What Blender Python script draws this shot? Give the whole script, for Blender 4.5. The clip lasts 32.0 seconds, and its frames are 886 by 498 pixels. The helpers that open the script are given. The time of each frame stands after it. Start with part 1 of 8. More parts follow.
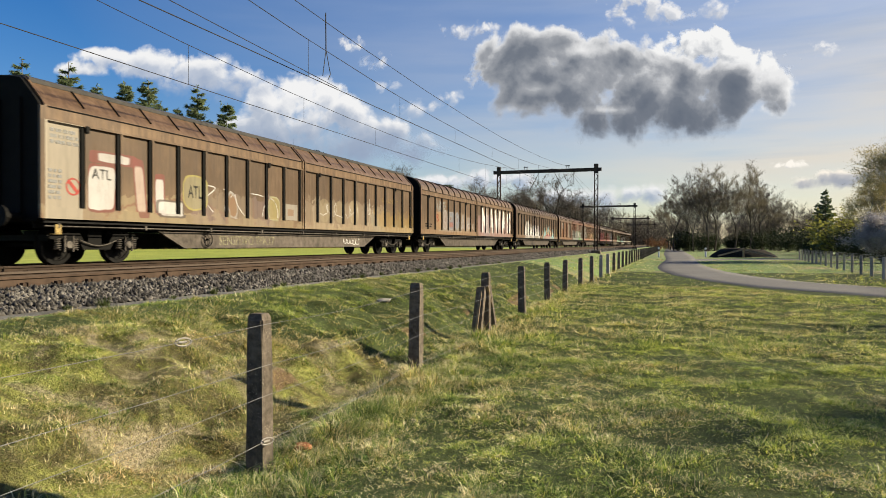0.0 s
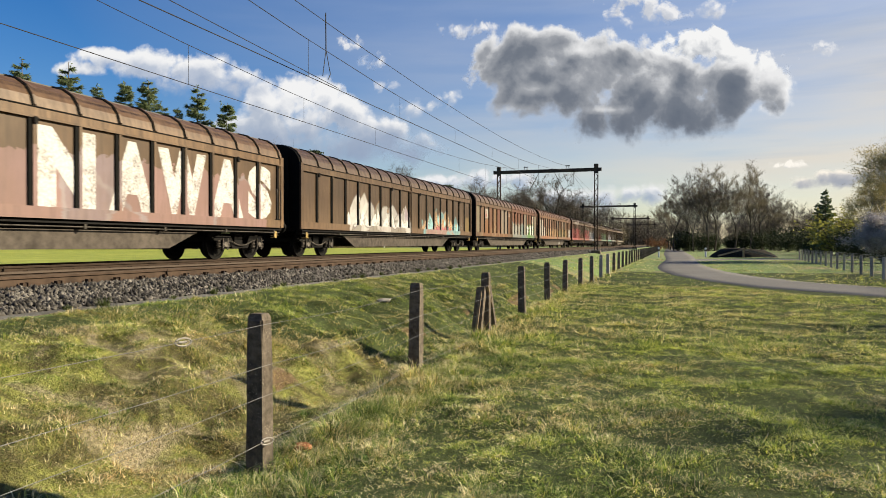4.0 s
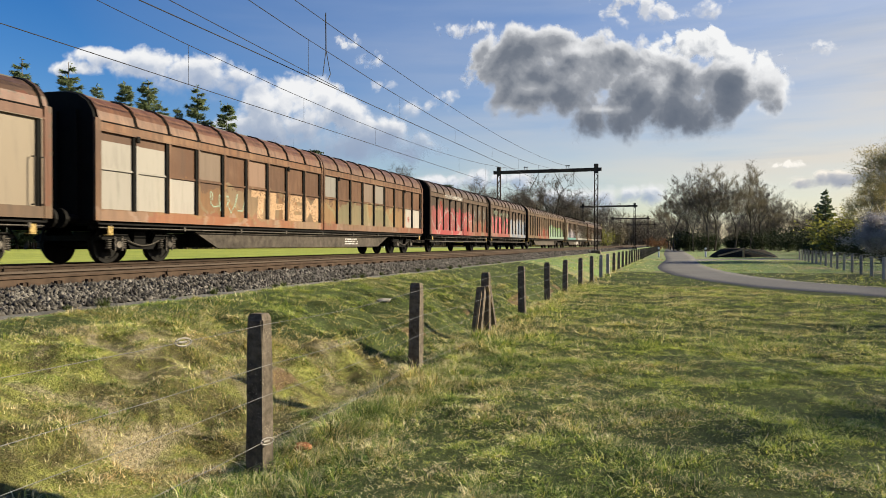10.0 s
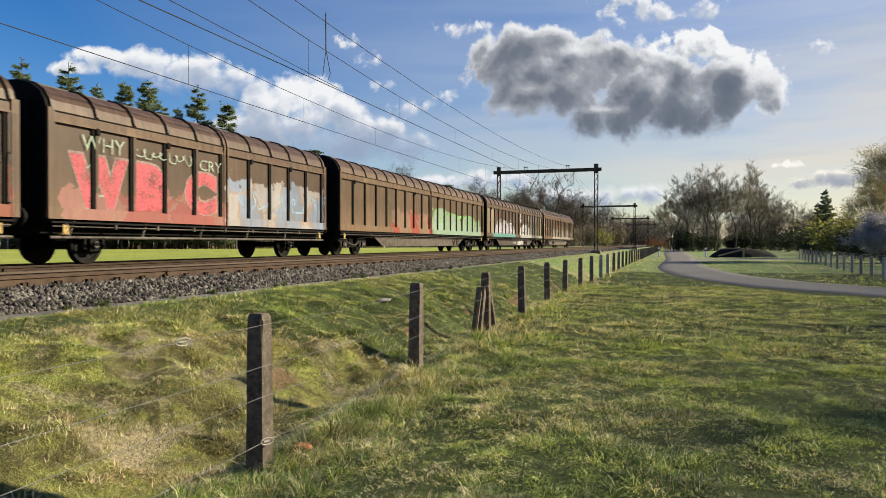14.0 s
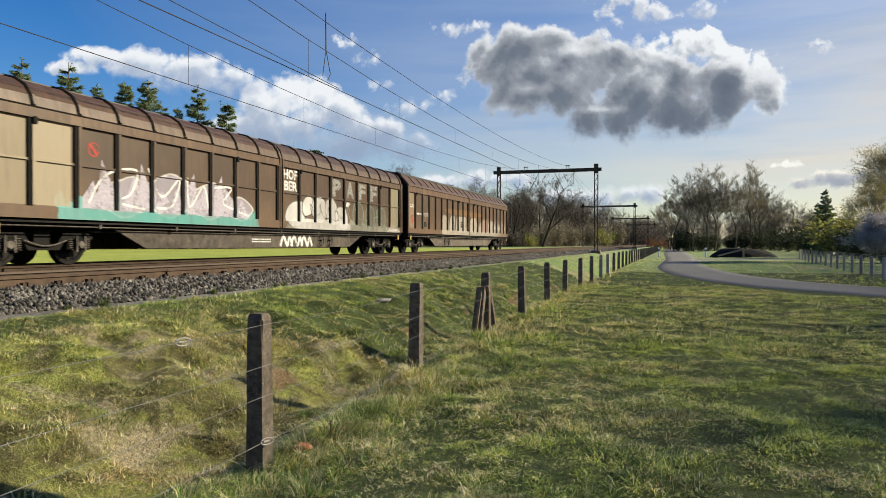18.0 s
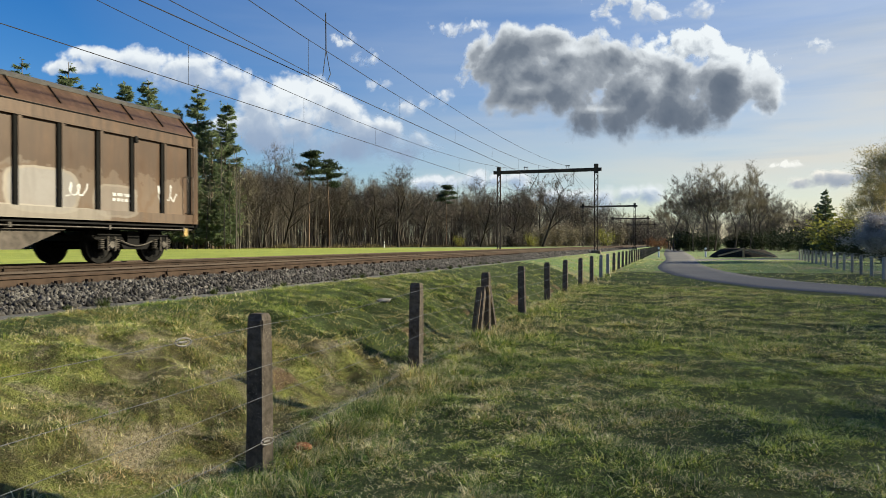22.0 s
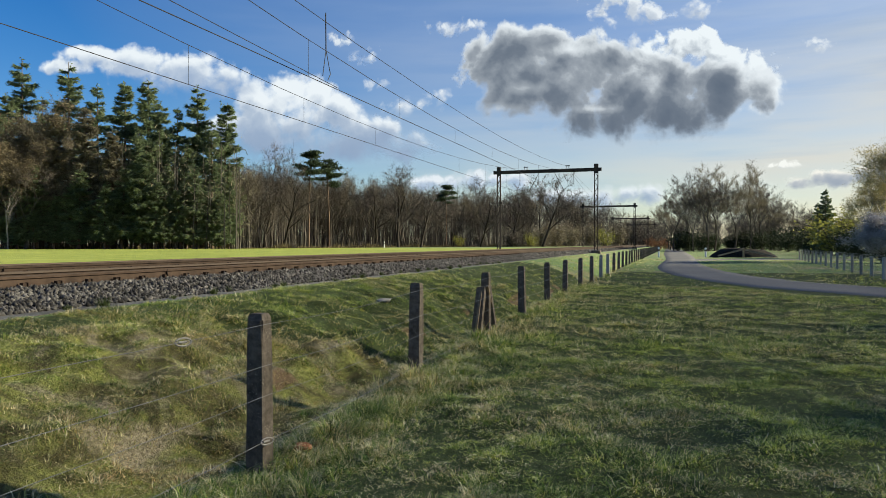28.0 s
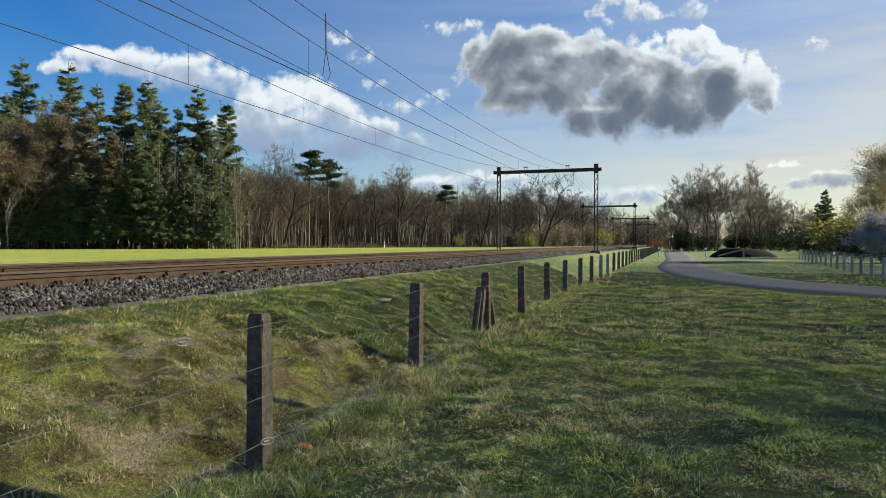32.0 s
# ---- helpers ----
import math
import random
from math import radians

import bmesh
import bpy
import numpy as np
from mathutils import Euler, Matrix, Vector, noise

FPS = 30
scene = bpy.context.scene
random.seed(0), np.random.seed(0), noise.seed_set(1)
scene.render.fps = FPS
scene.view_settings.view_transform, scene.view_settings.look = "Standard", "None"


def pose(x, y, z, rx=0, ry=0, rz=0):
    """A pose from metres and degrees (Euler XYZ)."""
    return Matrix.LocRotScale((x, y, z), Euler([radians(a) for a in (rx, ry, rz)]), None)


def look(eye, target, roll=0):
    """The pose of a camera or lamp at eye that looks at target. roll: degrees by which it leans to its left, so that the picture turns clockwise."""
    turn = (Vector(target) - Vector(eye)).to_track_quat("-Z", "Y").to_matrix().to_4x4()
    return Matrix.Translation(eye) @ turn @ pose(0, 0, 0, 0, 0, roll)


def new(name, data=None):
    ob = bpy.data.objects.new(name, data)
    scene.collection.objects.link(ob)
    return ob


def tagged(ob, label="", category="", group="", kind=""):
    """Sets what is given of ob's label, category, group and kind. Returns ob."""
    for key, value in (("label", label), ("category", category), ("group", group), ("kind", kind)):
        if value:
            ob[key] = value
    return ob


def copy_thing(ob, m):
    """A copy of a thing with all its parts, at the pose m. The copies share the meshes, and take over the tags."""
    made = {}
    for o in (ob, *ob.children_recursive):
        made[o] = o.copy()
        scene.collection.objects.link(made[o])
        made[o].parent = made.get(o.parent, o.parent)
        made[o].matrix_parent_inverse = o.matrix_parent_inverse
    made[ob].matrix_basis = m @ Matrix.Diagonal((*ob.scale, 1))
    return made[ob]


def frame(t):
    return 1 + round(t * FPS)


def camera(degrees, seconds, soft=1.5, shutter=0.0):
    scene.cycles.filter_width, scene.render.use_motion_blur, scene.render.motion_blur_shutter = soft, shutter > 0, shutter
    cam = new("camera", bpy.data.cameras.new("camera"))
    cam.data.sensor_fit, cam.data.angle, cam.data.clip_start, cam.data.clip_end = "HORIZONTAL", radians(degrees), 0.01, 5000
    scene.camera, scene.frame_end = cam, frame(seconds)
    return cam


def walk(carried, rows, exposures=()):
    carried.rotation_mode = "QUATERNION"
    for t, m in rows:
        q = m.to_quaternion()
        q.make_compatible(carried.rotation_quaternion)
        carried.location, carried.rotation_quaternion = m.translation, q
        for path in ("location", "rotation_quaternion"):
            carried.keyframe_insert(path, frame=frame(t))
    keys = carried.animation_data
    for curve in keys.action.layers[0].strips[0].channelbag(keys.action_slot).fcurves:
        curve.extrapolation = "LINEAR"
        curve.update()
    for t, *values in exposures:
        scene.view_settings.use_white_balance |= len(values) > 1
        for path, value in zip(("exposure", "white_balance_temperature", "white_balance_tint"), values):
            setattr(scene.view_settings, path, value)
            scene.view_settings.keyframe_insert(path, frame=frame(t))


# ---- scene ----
# World: y runs along the tracks, x across them (the field is at +x), z up. Rail tops lie at RAIL.
CAM_Z, RAIL = 1.6, 1.123
NEAR_C, FAR_C, GAUGE = -9.95, -14.1, 1.435
SUN_AZ, SUN_EL = 63.0, 27.0          # degrees from +y towards +x, and above the horizon

cam = camera(64.97, 32.0, soft=0.6, shutter=0.2)
EYE = pose(0, 0, CAM_Z, 89.58, 0, 18.42)
# the clip's camera turns cooler as the cloud's shade comes over
walk(cam, [(0, EYE), (32, EYE)], [(0, 1.1, 6500, 10), (9, 1.1, 6430, 10), (17, 1.1, 6260, 9), (25, 1.1, 6060, 5), (32, 1.1, 6040, 5)])

# ---- light ----
world = bpy.data.worlds.new("sky")
scene.world = world
world.use_nodes = True
wn, wl = world.node_tree.nodes, world.node_tree.links
sky = wn.new("ShaderNodeTexSky")
sky.sky_type, sky.sun_disc = "NISHITA", False
sky.sun_elevation, sky.sun_rotation = radians(SUN_EL), radians(SUN_AZ)
sky.air_density, sky.dust_density, sky.ozone_density = 1.0, 0.6, 2.5
SUN_DIR = Vector((math.sin(radians(SUN_AZ)) * math.cos(radians(SUN_EL)), math.cos(radians(SUN_AZ)) * math.cos(radians(SUN_EL)), math.sin(radians(SUN_EL))))
rich = wn.new("ShaderNodeHueSaturation")
rich.inputs["Saturation"].default_value, rich.inputs["Hue"].default_value, rich.inputs["Value"].default_value = 1.44, 0.512, 1.37
wl.new(sky.outputs[0], rich.inputs["Color"])
wl.new(rich.outputs[0], wn["Background"].inputs[0])
wn["Background"].inputs[1].default_value = 0.044
# a thin veil of high cloud that whitens towards the sun
way = wn.new("ShaderNodeTexCoord").outputs["Generated"]
dot = wn.new("ShaderNodeVectorMath")
dot.operation = "DOT_PRODUCT"
dot.inputs[1].default_value = (0.85, 0.165, 0.5)
wl.new(way, dot.inputs[0])
stretch = wn.new("ShaderNodeMapping")
stretch.inputs["Scale"].default_value = (1.0, 1.0, 6.0)
wl.new(way, stretch.inputs[0])
streaks = wn.new("ShaderNodeTexNoise")
streaks.inputs["Scale"].default_value, streaks.inputs["Detail"].default_value = 2.6, 6
wl.new(stretch.outputs[0], streaks.inputs["Vector"])
veil = wn.new("ShaderNodeMapRange")
veil.inputs["From Min"].default_value, veil.inputs["From Max"].default_value = -0.35, 0.55
wl.new(dot.outputs["Value"], veil.inputs["Value"])
thin = wn.new("ShaderNodeMath")
thin.operation = "MULTIPLY_ADD"
thin.inputs[1].default_value, thin.inputs[2].default_value = 1.5, 0.15
wl.new(streaks.outputs["Fac"], thin.inputs[0])
both = wn.new("ShaderNodeMath")
both.operation, both.use_clamp = "MULTIPLY", True
wl.new(veil.outputs[0], both.inputs[0])
wl.new(thin.outputs[0], both.inputs[1])
up = wn.new("ShaderNodeSeparateXYZ")
wl.new(way, up.inputs[0])
low = wn.new("ShaderNodeMapRange")
low.interpolation_type = "SMOOTHSTEP"
low.inputs["From Min"].default_value, low.inputs["From Max"].default_value = 0.62, 0.2
wl.new(up.outputs[2], low.inputs["Value"])
sheet = wn.new("ShaderNodeMath")
sheet.operation = "MULTIPLY"
wl.new(both.outputs[0], sheet.inputs[0])
wl.new(low.outputs[0], sheet.inputs[1])
haze = wn.new("ShaderNodeBackground")
haze.inputs[0].default_value, haze.inputs[1].default_value = (0.9, 0.87, 0.82, 1), 0.345
blend = wn.new("ShaderNodeMixShader")
warm = wn.new("ShaderNodeValToRGB")
warm.color_ramp.elements[0].color, warm.color_ramp.elements[1].color = (1.22, 1.0, 0.72, 1), (0.72, 0.8, 0.92, 1)
warm.color_ramp.elements[0].position, warm.color_ramp.elements[1].position = 0.03, 0.36
warm.color_ramp.elements.new(0.17).color = (1.0, 0.93, 0.83, 1)
wl.new(up.outputs[2], warm.inputs[0])
wl.new(warm.outputs[0], haze.inputs[0])
bands = wn.new("ShaderNodeMapping")
bands.inputs["Scale"].default_value = (1.3, 1.3, 16.0)
wl.new(way, bands.inputs[0])
strata = wn.new("ShaderNodeTexNoise")
strata.inputs["Scale"].default_value, strata.inputs["Detail"].default_value = 2.2, 7
wl.new(bands.outputs[0], strata.inputs["Vector"])
banded = wn.new("ShaderNodeMapRange")
banded.inputs["From Min"].default_value, banded.inputs["From Max"].default_value = 0.5, 0.72
wl.new(strata.outputs["Fac"], banded.inputs["Value"])
amount = wn.new("ShaderNodeMath")
amount.operation = "MULTIPLY"
amount.inputs[1].default_value = 0.7
wl.new(banded.outputs[0], amount.inputs[0])
tone = wn.new("ShaderNodeMix")
tone.data_type = "RGBA"
tone.inputs["B"].default_value = (0.62, 0.68, 0.78, 1)
wl.new(amount.outputs[0], tone.inputs["Factor"])
wl.new(warm.outputs[0], tone.inputs["A"])
wl.new(tone.outputs["Result"], haze.inputs[0])
wl.new(sheet.outputs[0], blend.inputs[0])
wl.new(wn["Background"].outputs[0], blend.inputs[1])
wl.new(haze.outputs[0], blend.inputs[2])
wl.new(blend.outputs[0], wn["World Output"].inputs[0])
sun = new("sun", bpy.data.lights.new("sun", "SUN"))
sun.data.energy, sun.data.angle, sun.data.color = 5.0, radians(1.2), (1.0, 0.86, 0.6)
sun.matrix_world = look(SUN_DIR * 300, (0, 0, 0))

# ---- materials ----
def tree_of(name):
    m = bpy.data.materials.new(name)
    m.use_nodes = True
    return m, m.node_tree.nodes, m.node_tree.links, m.node_tree.nodes["Principled BSDF"]


def ramp(n, l, src, stops):
    r = n.new("ShaderNodeValToRGB")
    e = r.color_ramp.elements
    while len(e) < len(stops):
        e.new(0.5)
    for k, (p, c) in zip(e, stops):
        k.position, k.color = p, (*c, 1) if len(c) == 3 else c
    l.new(src, r.inputs[0])
    return r.outputs[0]


def noise_of(n, l, scale, detail=4, rough=0.55, coord=None, distort=0.0):
    t = n.new("ShaderNodeTexNoise")
    t.inputs["Scale"].default_value, t.inputs["Detail"].default_value = scale, detail
    t.inputs["Roughness"].default_value, t.inputs["Distortion"].default_value = rough, distort
    if coord is not None:
        l.new(coord, t.inputs["Vector"])
    return t.outputs["Fac"]


def mix(n, l, fac, a, b, mode="MIX"):
    m = n.new("ShaderNodeMix")
    m.data_type, m.blend_type = "RGBA", mode
    for sock, v in ((m.inputs["Factor"], fac), (m.inputs["A"], a), (m.inputs["B"], b)):
        if isinstance(v, bpy.types.NodeSocket):
            l.new(v, sock)
        elif isinstance(v, (int, float)):
            sock.default_value = v
        else:
            sock.default_value = (*v, 1)
    return m.outputs["Result"]


def math_node(n, l, op, a, b=None, c=None, clamp=False):
    m = n.new("ShaderNodeMath")
    m.operation, m.use_clamp = op, clamp
    for sock, v in zip(m.inputs, (a, b, c)):
        if v is None:
            continue
        if isinstance(v, bpy.types.NodeSocket):
            l.new(v, sock)
        else:
            sock.default_value = v
    return m.outputs[0]


def bump(n, l, height, strength, distance, bsdf):
    b = n.new("ShaderNodeBump")
    b.inputs["Strength"].default_value, b.inputs["Distance"].default_value = strength, distance
    l.new(height, b.inputs["Height"])
    l.new(b.outputs[0], bsdf.inputs["Normal"])


def surface(name, dark, light, scale=8, rough=0.8, metal=0.0, relief=0.4, depth=0.01, vary=0.25, coarse=None, fine=6.0, per="object", translucent=0.0):
    """A grainy surface between two colours: fine grain, coarse stains, and a shade of its own for each piece."""
    m, n, l, b = tree_of(name)
    co = n.new("ShaderNodeTexCoord").outputs["Object"]
    g = noise_of(n, l, scale, 6, 0.62, co)
    big = noise_of(n, l, coarse or scale * 0.13, 3, 0.55, co)
    fac = math_node(n, l, "ADD", math_node(n, l, "MULTIPLY", g, 0.6), math_node(n, l, "MULTIPLY", big, 0.4))
    col = ramp(n, l, fac, [(0.34, dark), (0.66, light)])
    if per == "object":
        rnd = n.new("ShaderNodeObjectInfo").outputs["Random"]
    else:
        rnd = n.new("ShaderNodeNewGeometry").outputs["Random Per Island"]
    shade = math_node(n, l, "MULTIPLY_ADD", rnd, vary * 2, 1 - vary)
    hsv = n.new("ShaderNodeHueSaturation")
    l.new(shade, hsv.inputs["Value"])
    l.new(col, hsv.inputs["Color"])
    l.new(hsv.outputs[0], b.inputs["Base Color"])
    b.inputs["Roughness"].default_value, b.inputs["Metallic"].default_value = rough, metal
    b.inputs["Specular IOR Level"].default_value = 0.12 if rough > 0.6 else 0.4
    bump(n, l, noise_of(n, l, scale * fine, 4, 0.6, co), relief, depth, b)
    if translucent:
        t = n.new("ShaderNodeBsdfTranslucent")
        l.new(hsv.outputs[0], t.inputs[0])
        s = n.new("ShaderNodeMixShader")
        s.inputs[0].default_value = translucent
        l.new(b.outputs[0], s.inputs[1])
        l.new(t.outputs[0], s.inputs[2])
        l.new(s.outputs[0], n["Material Output"].inputs[0])
    return m


def plain(name, col, rough=0.6, metal=0.0, var=0.25):
    return surface(name, tuple(c * (1 - var) for c in col), tuple(min(1, c * (1 + var)) for c in col), 14, rough, metal, 0.2, 0.004, 0.08)


def spray(name, col, cover=0.8):
    """Sprayed paint that has worn through in patches."""
    m, n, l, b = tree_of(name)
    co = n.new("ShaderNodeTexCoord").outputs["Object"]
    a, f = noise_of(n, l, 2.4, 5, 0.65, co), noise_of(n, l, 16, 4, 0.6, co)
    l.new(mix(n, l, ramp(n, l, f, [(0.35, (0, 0, 0)), (0.7, (1, 1, 1))]), tuple(c * 0.7 for c in col), col), b.inputs["Base Color"])
    b.inputs["Roughness"].default_value, b.inputs["Specular IOR Level"].default_value = 0.6, 0.2
    k = math_node(n, l, "MULTIPLY", ramp(n, l, math_node(n, l, "ADD", math_node(n, l, "MULTIPLY", a, 0.7), math_node(n, l, "MULTIPLY", f, 0.3)), [(0.34, (0.25, 0.25, 0.25)), (0.52, (1, 1, 1))]), cover)
    l.new(k, b.inputs["Alpha"])
    return m


M_RAIL = surface("rusty_rail", (0.028, 0.019, 0.014), (0.068, 0.046, 0.033), 5, 0.75, 0.1, 0.3, 0.004)
M_RAILTOP = plain("worn_rail_steel", (0.085, 0.066, 0.052), 0.8, 0.0, 0.1)
M_SLEEPER = surface("brown_sleeper", (0.07, 0.05, 0.038), (0.14, 0.108, 0.085), 9, 0.9)
M_STONE = surface("ballast_stone", (0.012, 0.0115, 0.011), (0.16, 0.148, 0.132), 12, 0.8, 0, 0.5, 0.01, 0.85, per="island")
def pebbly(name, dark, light, stone):
    """Old concrete with its gravel washed out."""
    m = surface(name, dark, light, 22, 0.92, 0, 0.8, 0.012, 0.12, coarse=2.5)
    n, l = m.node_tree.nodes, m.node_tree.links
    b = n["Principled BSDF"]
    old = b.inputs["Base Color"].links[0].from_socket
    co = n.new("ShaderNodeTexCoord").outputs["Object"]
    v = n.new("ShaderNodeTexVoronoi")
    v.inputs["Scale"].default_value = 55
    l.new(co, v.inputs["Vector"])
    spot = ramp(n, l, v.outputs["Distance"], [(0.12, (1, 1, 1)), (0.3, (0, 0, 0))])
    k = math_node(n, l, "MULTIPLY", spot, ramp(n, l, noise_of(n, l, 9, 3, 0.6, co), [(0.5, (0, 0, 0)), (0.62, (0.8, 0.8, 0.8))]))
    l.new(mix(n, l, k, old, stone), b.inputs["Base Color"])
    return m


M_CONC = pebbly("weathered_concrete", (0.05, 0.042, 0.034), (0.18, 0.15, 0.12), (0.42, 0.37, 0.3))
M_CONC_L = surface("pale_concrete", (0.2, 0.185, 0.165), (0.36, 0.335, 0.3), 18, 0.9, 0, 0.5, 0.008)
M_WIRE = plain("galvanised_wire", (0.2, 0.2, 0.2), 0.5, 0.5)
M_CABLE = plain("dark_copper_cable", (0.03, 0.03, 0.034), 0.65, 0.0)
M_STEEL = surface("brown_painted_steel", (0.035, 0.03, 0.028), (0.085, 0.068, 0.055), 6, 0.7, 0.1)
M_WOOD = surface("grey_wood", (0.14, 0.10, 0.07), (0.3, 0.24, 0.17), 11, 0.85)
# running gear is black; the deep shadow below the wagons is put in too
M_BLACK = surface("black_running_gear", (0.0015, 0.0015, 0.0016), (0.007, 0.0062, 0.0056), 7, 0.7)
M_WHEEL = surface("worn_shaded_wheel_steel", (0.002, 0.0019, 0.0018), (0.01, 0.0092, 0.0085), 6, 0.7, 0.0)
M_GREYMET = surface("dusty_grey_metal", (0.02, 0.018, 0.016), (0.13, 0.115, 0.1), 8, 0.65)
# door track colour also holds the shadow under the wagon floor
M_RODMET = surface("grimy_shaded_rod", (0.003, 0.003, 0.003), (0.016, 0.014, 0.013), 8, 0.7)
M_BARK = surface("dark_bark", (0.04, 0.036, 0.03), (0.118, 0.106, 0.09), 5, 0.95, 0, 0.6, 0.03)
M_TRUNKS = surface("mixed_trunk_bark", (0.022, 0.02, 0.018), (0.12, 0.108, 0.09), 0.6, 0.95, 0, 0.4, 0.03, 0.5, per="island")
M_BIRCH = surface("birch_bark", (0.15, 0.135, 0.12), (0.46, 0.43, 0.39), 3, 0.8, 0, 0.4, 0.02)
M_PINEBARK = surface("pine_bark", (0.06, 0.043, 0.032), (0.165, 0.118, 0.085), 4, 0.95)
M_TWIG = surface("brown_twigs", (0.055, 0.046, 0.039), (0.15, 0.128, 0.108), 0.35, 0.95, 0, 0.1, 0.01, 0.3, coarse=0.08, per="island")
M_TWIG_G = surface("budding_twigs", (0.11, 0.094, 0.07), (0.25, 0.218, 0.155), 0.35, 0.95, 0, 0.1, 0.01, 0.3, coarse=0.08, per="island", translucent=0.3)
M_BUD = surface("olive_brown_buds", (0.1, 0.082, 0.052), (0.25, 0.205, 0.13), 0.35, 0.9, 0, 0.1, 0.01, 0.3, coarse=0.08, per="island", translucent=0.3)
M_GOLD = surface("golden_budding_twigs", (0.22, 0.18, 0.085), (0.46, 0.4, 0.2), 0.35, 0.9, 0, 0.1, 0.01, 0.3, coarse=0.08, per="island", translucent=0.5)
M_PINENEEDLE = surface("pine_needles", (0.03, 0.045, 0.026), (0.09, 0.115, 0.062), 0.4, 0.85, 0, 0.1, 0.01, 0.4, coarse=0.09, per="island", translucent=0.25)
M_NEEDLE = surface("dark_needles", (0.085, 0.118, 0.068), (0.24, 0.285, 0.145), 0.4, 0.85, 0, 0.1, 0.01, 0.55, coarse=0.09, per="island", translucent=0.4)
M_NEEDLE_B = surface("brownish_needles", (0.105, 0.097, 0.068), (0.265, 0.24, 0.165), 0.4, 0.85, 0, 0.1, 0.01, 0.45, coarse=0.09, per="island", translucent=0.35)
M_LEAF_Y = surface("yellow_green_leaves", (0.15, 0.155, 0.03), (0.34, 0.325, 0.085), 0.6, 0.8, 0, 0.1, 0.01, 0.4, per="island", translucent=0.4)
M_LEAF_D = surface("evergreen_leaves", (0.016, 0.024, 0.012), (0.05, 0.062, 0.028), 0.6, 0.8, 0, 0.1, 0.01, 0.4, per="island", translucent=0.15)
M_BLOSSOM = surface("white_blossom", (0.3, 0.28, 0.29), (0.52, 0.49, 0.5), 1.0, 0.8, 0, 0.1, 0.01, 0.2, per="island", translucent=0.35)
M_BROWNHEDGE = surface("copper_hedge", (0.12, 0.06, 0.03), (0.25, 0.13, 0.07), 0.8, 0.9, 0, 0.1, 0.01, 0.3, per="island", translucent=0.2)
M_SOIL = surface("black_soil", (0.008, 0.007, 0.006), (0.03, 0.026, 0.022), 6, 0.95, 0, 0.8, 0.05)
M_WHITEP = plain("white_plastic", (0.7, 0.72, 0.74), 0.5)
M_TERRA = surface("red_terracotta", (0.2, 0.075, 0.035), (0.36, 0.15, 0.075), 14, 0.9)


def grass_blades(name, translucent):
    m, n, l, b = tree_of(name)
    co = n.new("ShaderNodeTexCoord").outputs["Object"]
    rnd = n.new("ShaderNodeNewGeometry").outputs["Random Per Island"]
    patch = noise_of(n, l, 0.55, 4, 0.6, co, 0.4)
    dry = noise_of(n, l, 1.7, 3, 0.6, co)
    at = n.new("ShaderNodeAttribute")
    at.attribute_name = "dry"
    green = ramp(n, l, rnd, [(0.0, (0.036, 0.066, 0.018)), (0.35, (0.16, 0.255, 0.056)), (0.7, (0.38, 0.48, 0.11)), (1.0, (0.76, 0.77, 0.4))])
    straw = ramp(n, l, rnd, [(0.0, (0.18, 0.125, 0.06)), (0.5, (0.56, 0.46, 0.28)), (1.0, (0.9, 0.82, 0.6))])
    k = math_node(n, l, "ADD", math_node(n, l, "MULTIPLY", patch, 0.65), math_node(n, l, "MULTIPLY", dry, 0.35))
    k = math_node(n, l, "ADD", k, math_node(n, l, "MULTIPLY_ADD", rnd, 0.42, -0.21))
    k = math_node(n, l, "ADD", k, at.outputs["Fac"])
    f = n.new("ShaderNodeMapRange")
    f.inputs["From Min"].default_value, f.inputs["From Max"].default_value = 0.57, 0.72
    l.new(k, f.inputs["Value"])
    col = mix(n, l, f.outputs[0], green, straw)
    shade = n.new("ShaderNodeAttribute")
    shade.attribute_name = "tone"
    own = n.new("ShaderNodeHueSaturation")
    l.new(math_node(n, l, "ADD", shade.outputs["Fac"], 1.0), own.inputs["Value"])
    l.new(math_node(n, l, "MULTIPLY_ADD", shade.outputs["Fac"], -0.05, 0.505), own.inputs["Hue"])
    l.new(col, own.inputs["Color"])
    col = own.outputs[0]
    l.new(col, b.inputs["Base Color"])
    b.inputs["Roughness"].default_value = 0.5
    b.inputs["Specular IOR Level"].default_value = 0.15
    t = n.new("ShaderNodeBsdfTranslucent")
    # light that has come through a blade is yellower than what it throws back
    through_leaf = n.new("ShaderNodeMix")
    through_leaf.data_type, through_leaf.blend_type = "RGBA", "MULTIPLY"
    through_leaf.inputs["Factor"].default_value = 1.0
    through_leaf.inputs["B"].default_value = (1.3, 1.12, 0.45, 1)
    through_leaf.clamp_result = True
    l.new(col, through_leaf.inputs["A"])
    l.new(through_leaf.outputs["Result"], t.inputs[0])
    s = n.new("ShaderNodeMixShader")
    s.inputs[0].default_value = translucent
    l.new(b.outputs[0], s.inputs[1])
    l.new(t.outputs[0], s.inputs[2])
    l.new(s.outputs[0], n["Material Output"].inputs[0])
    return m


M_BLADE = grass_blades("grass_blades", 0.42)


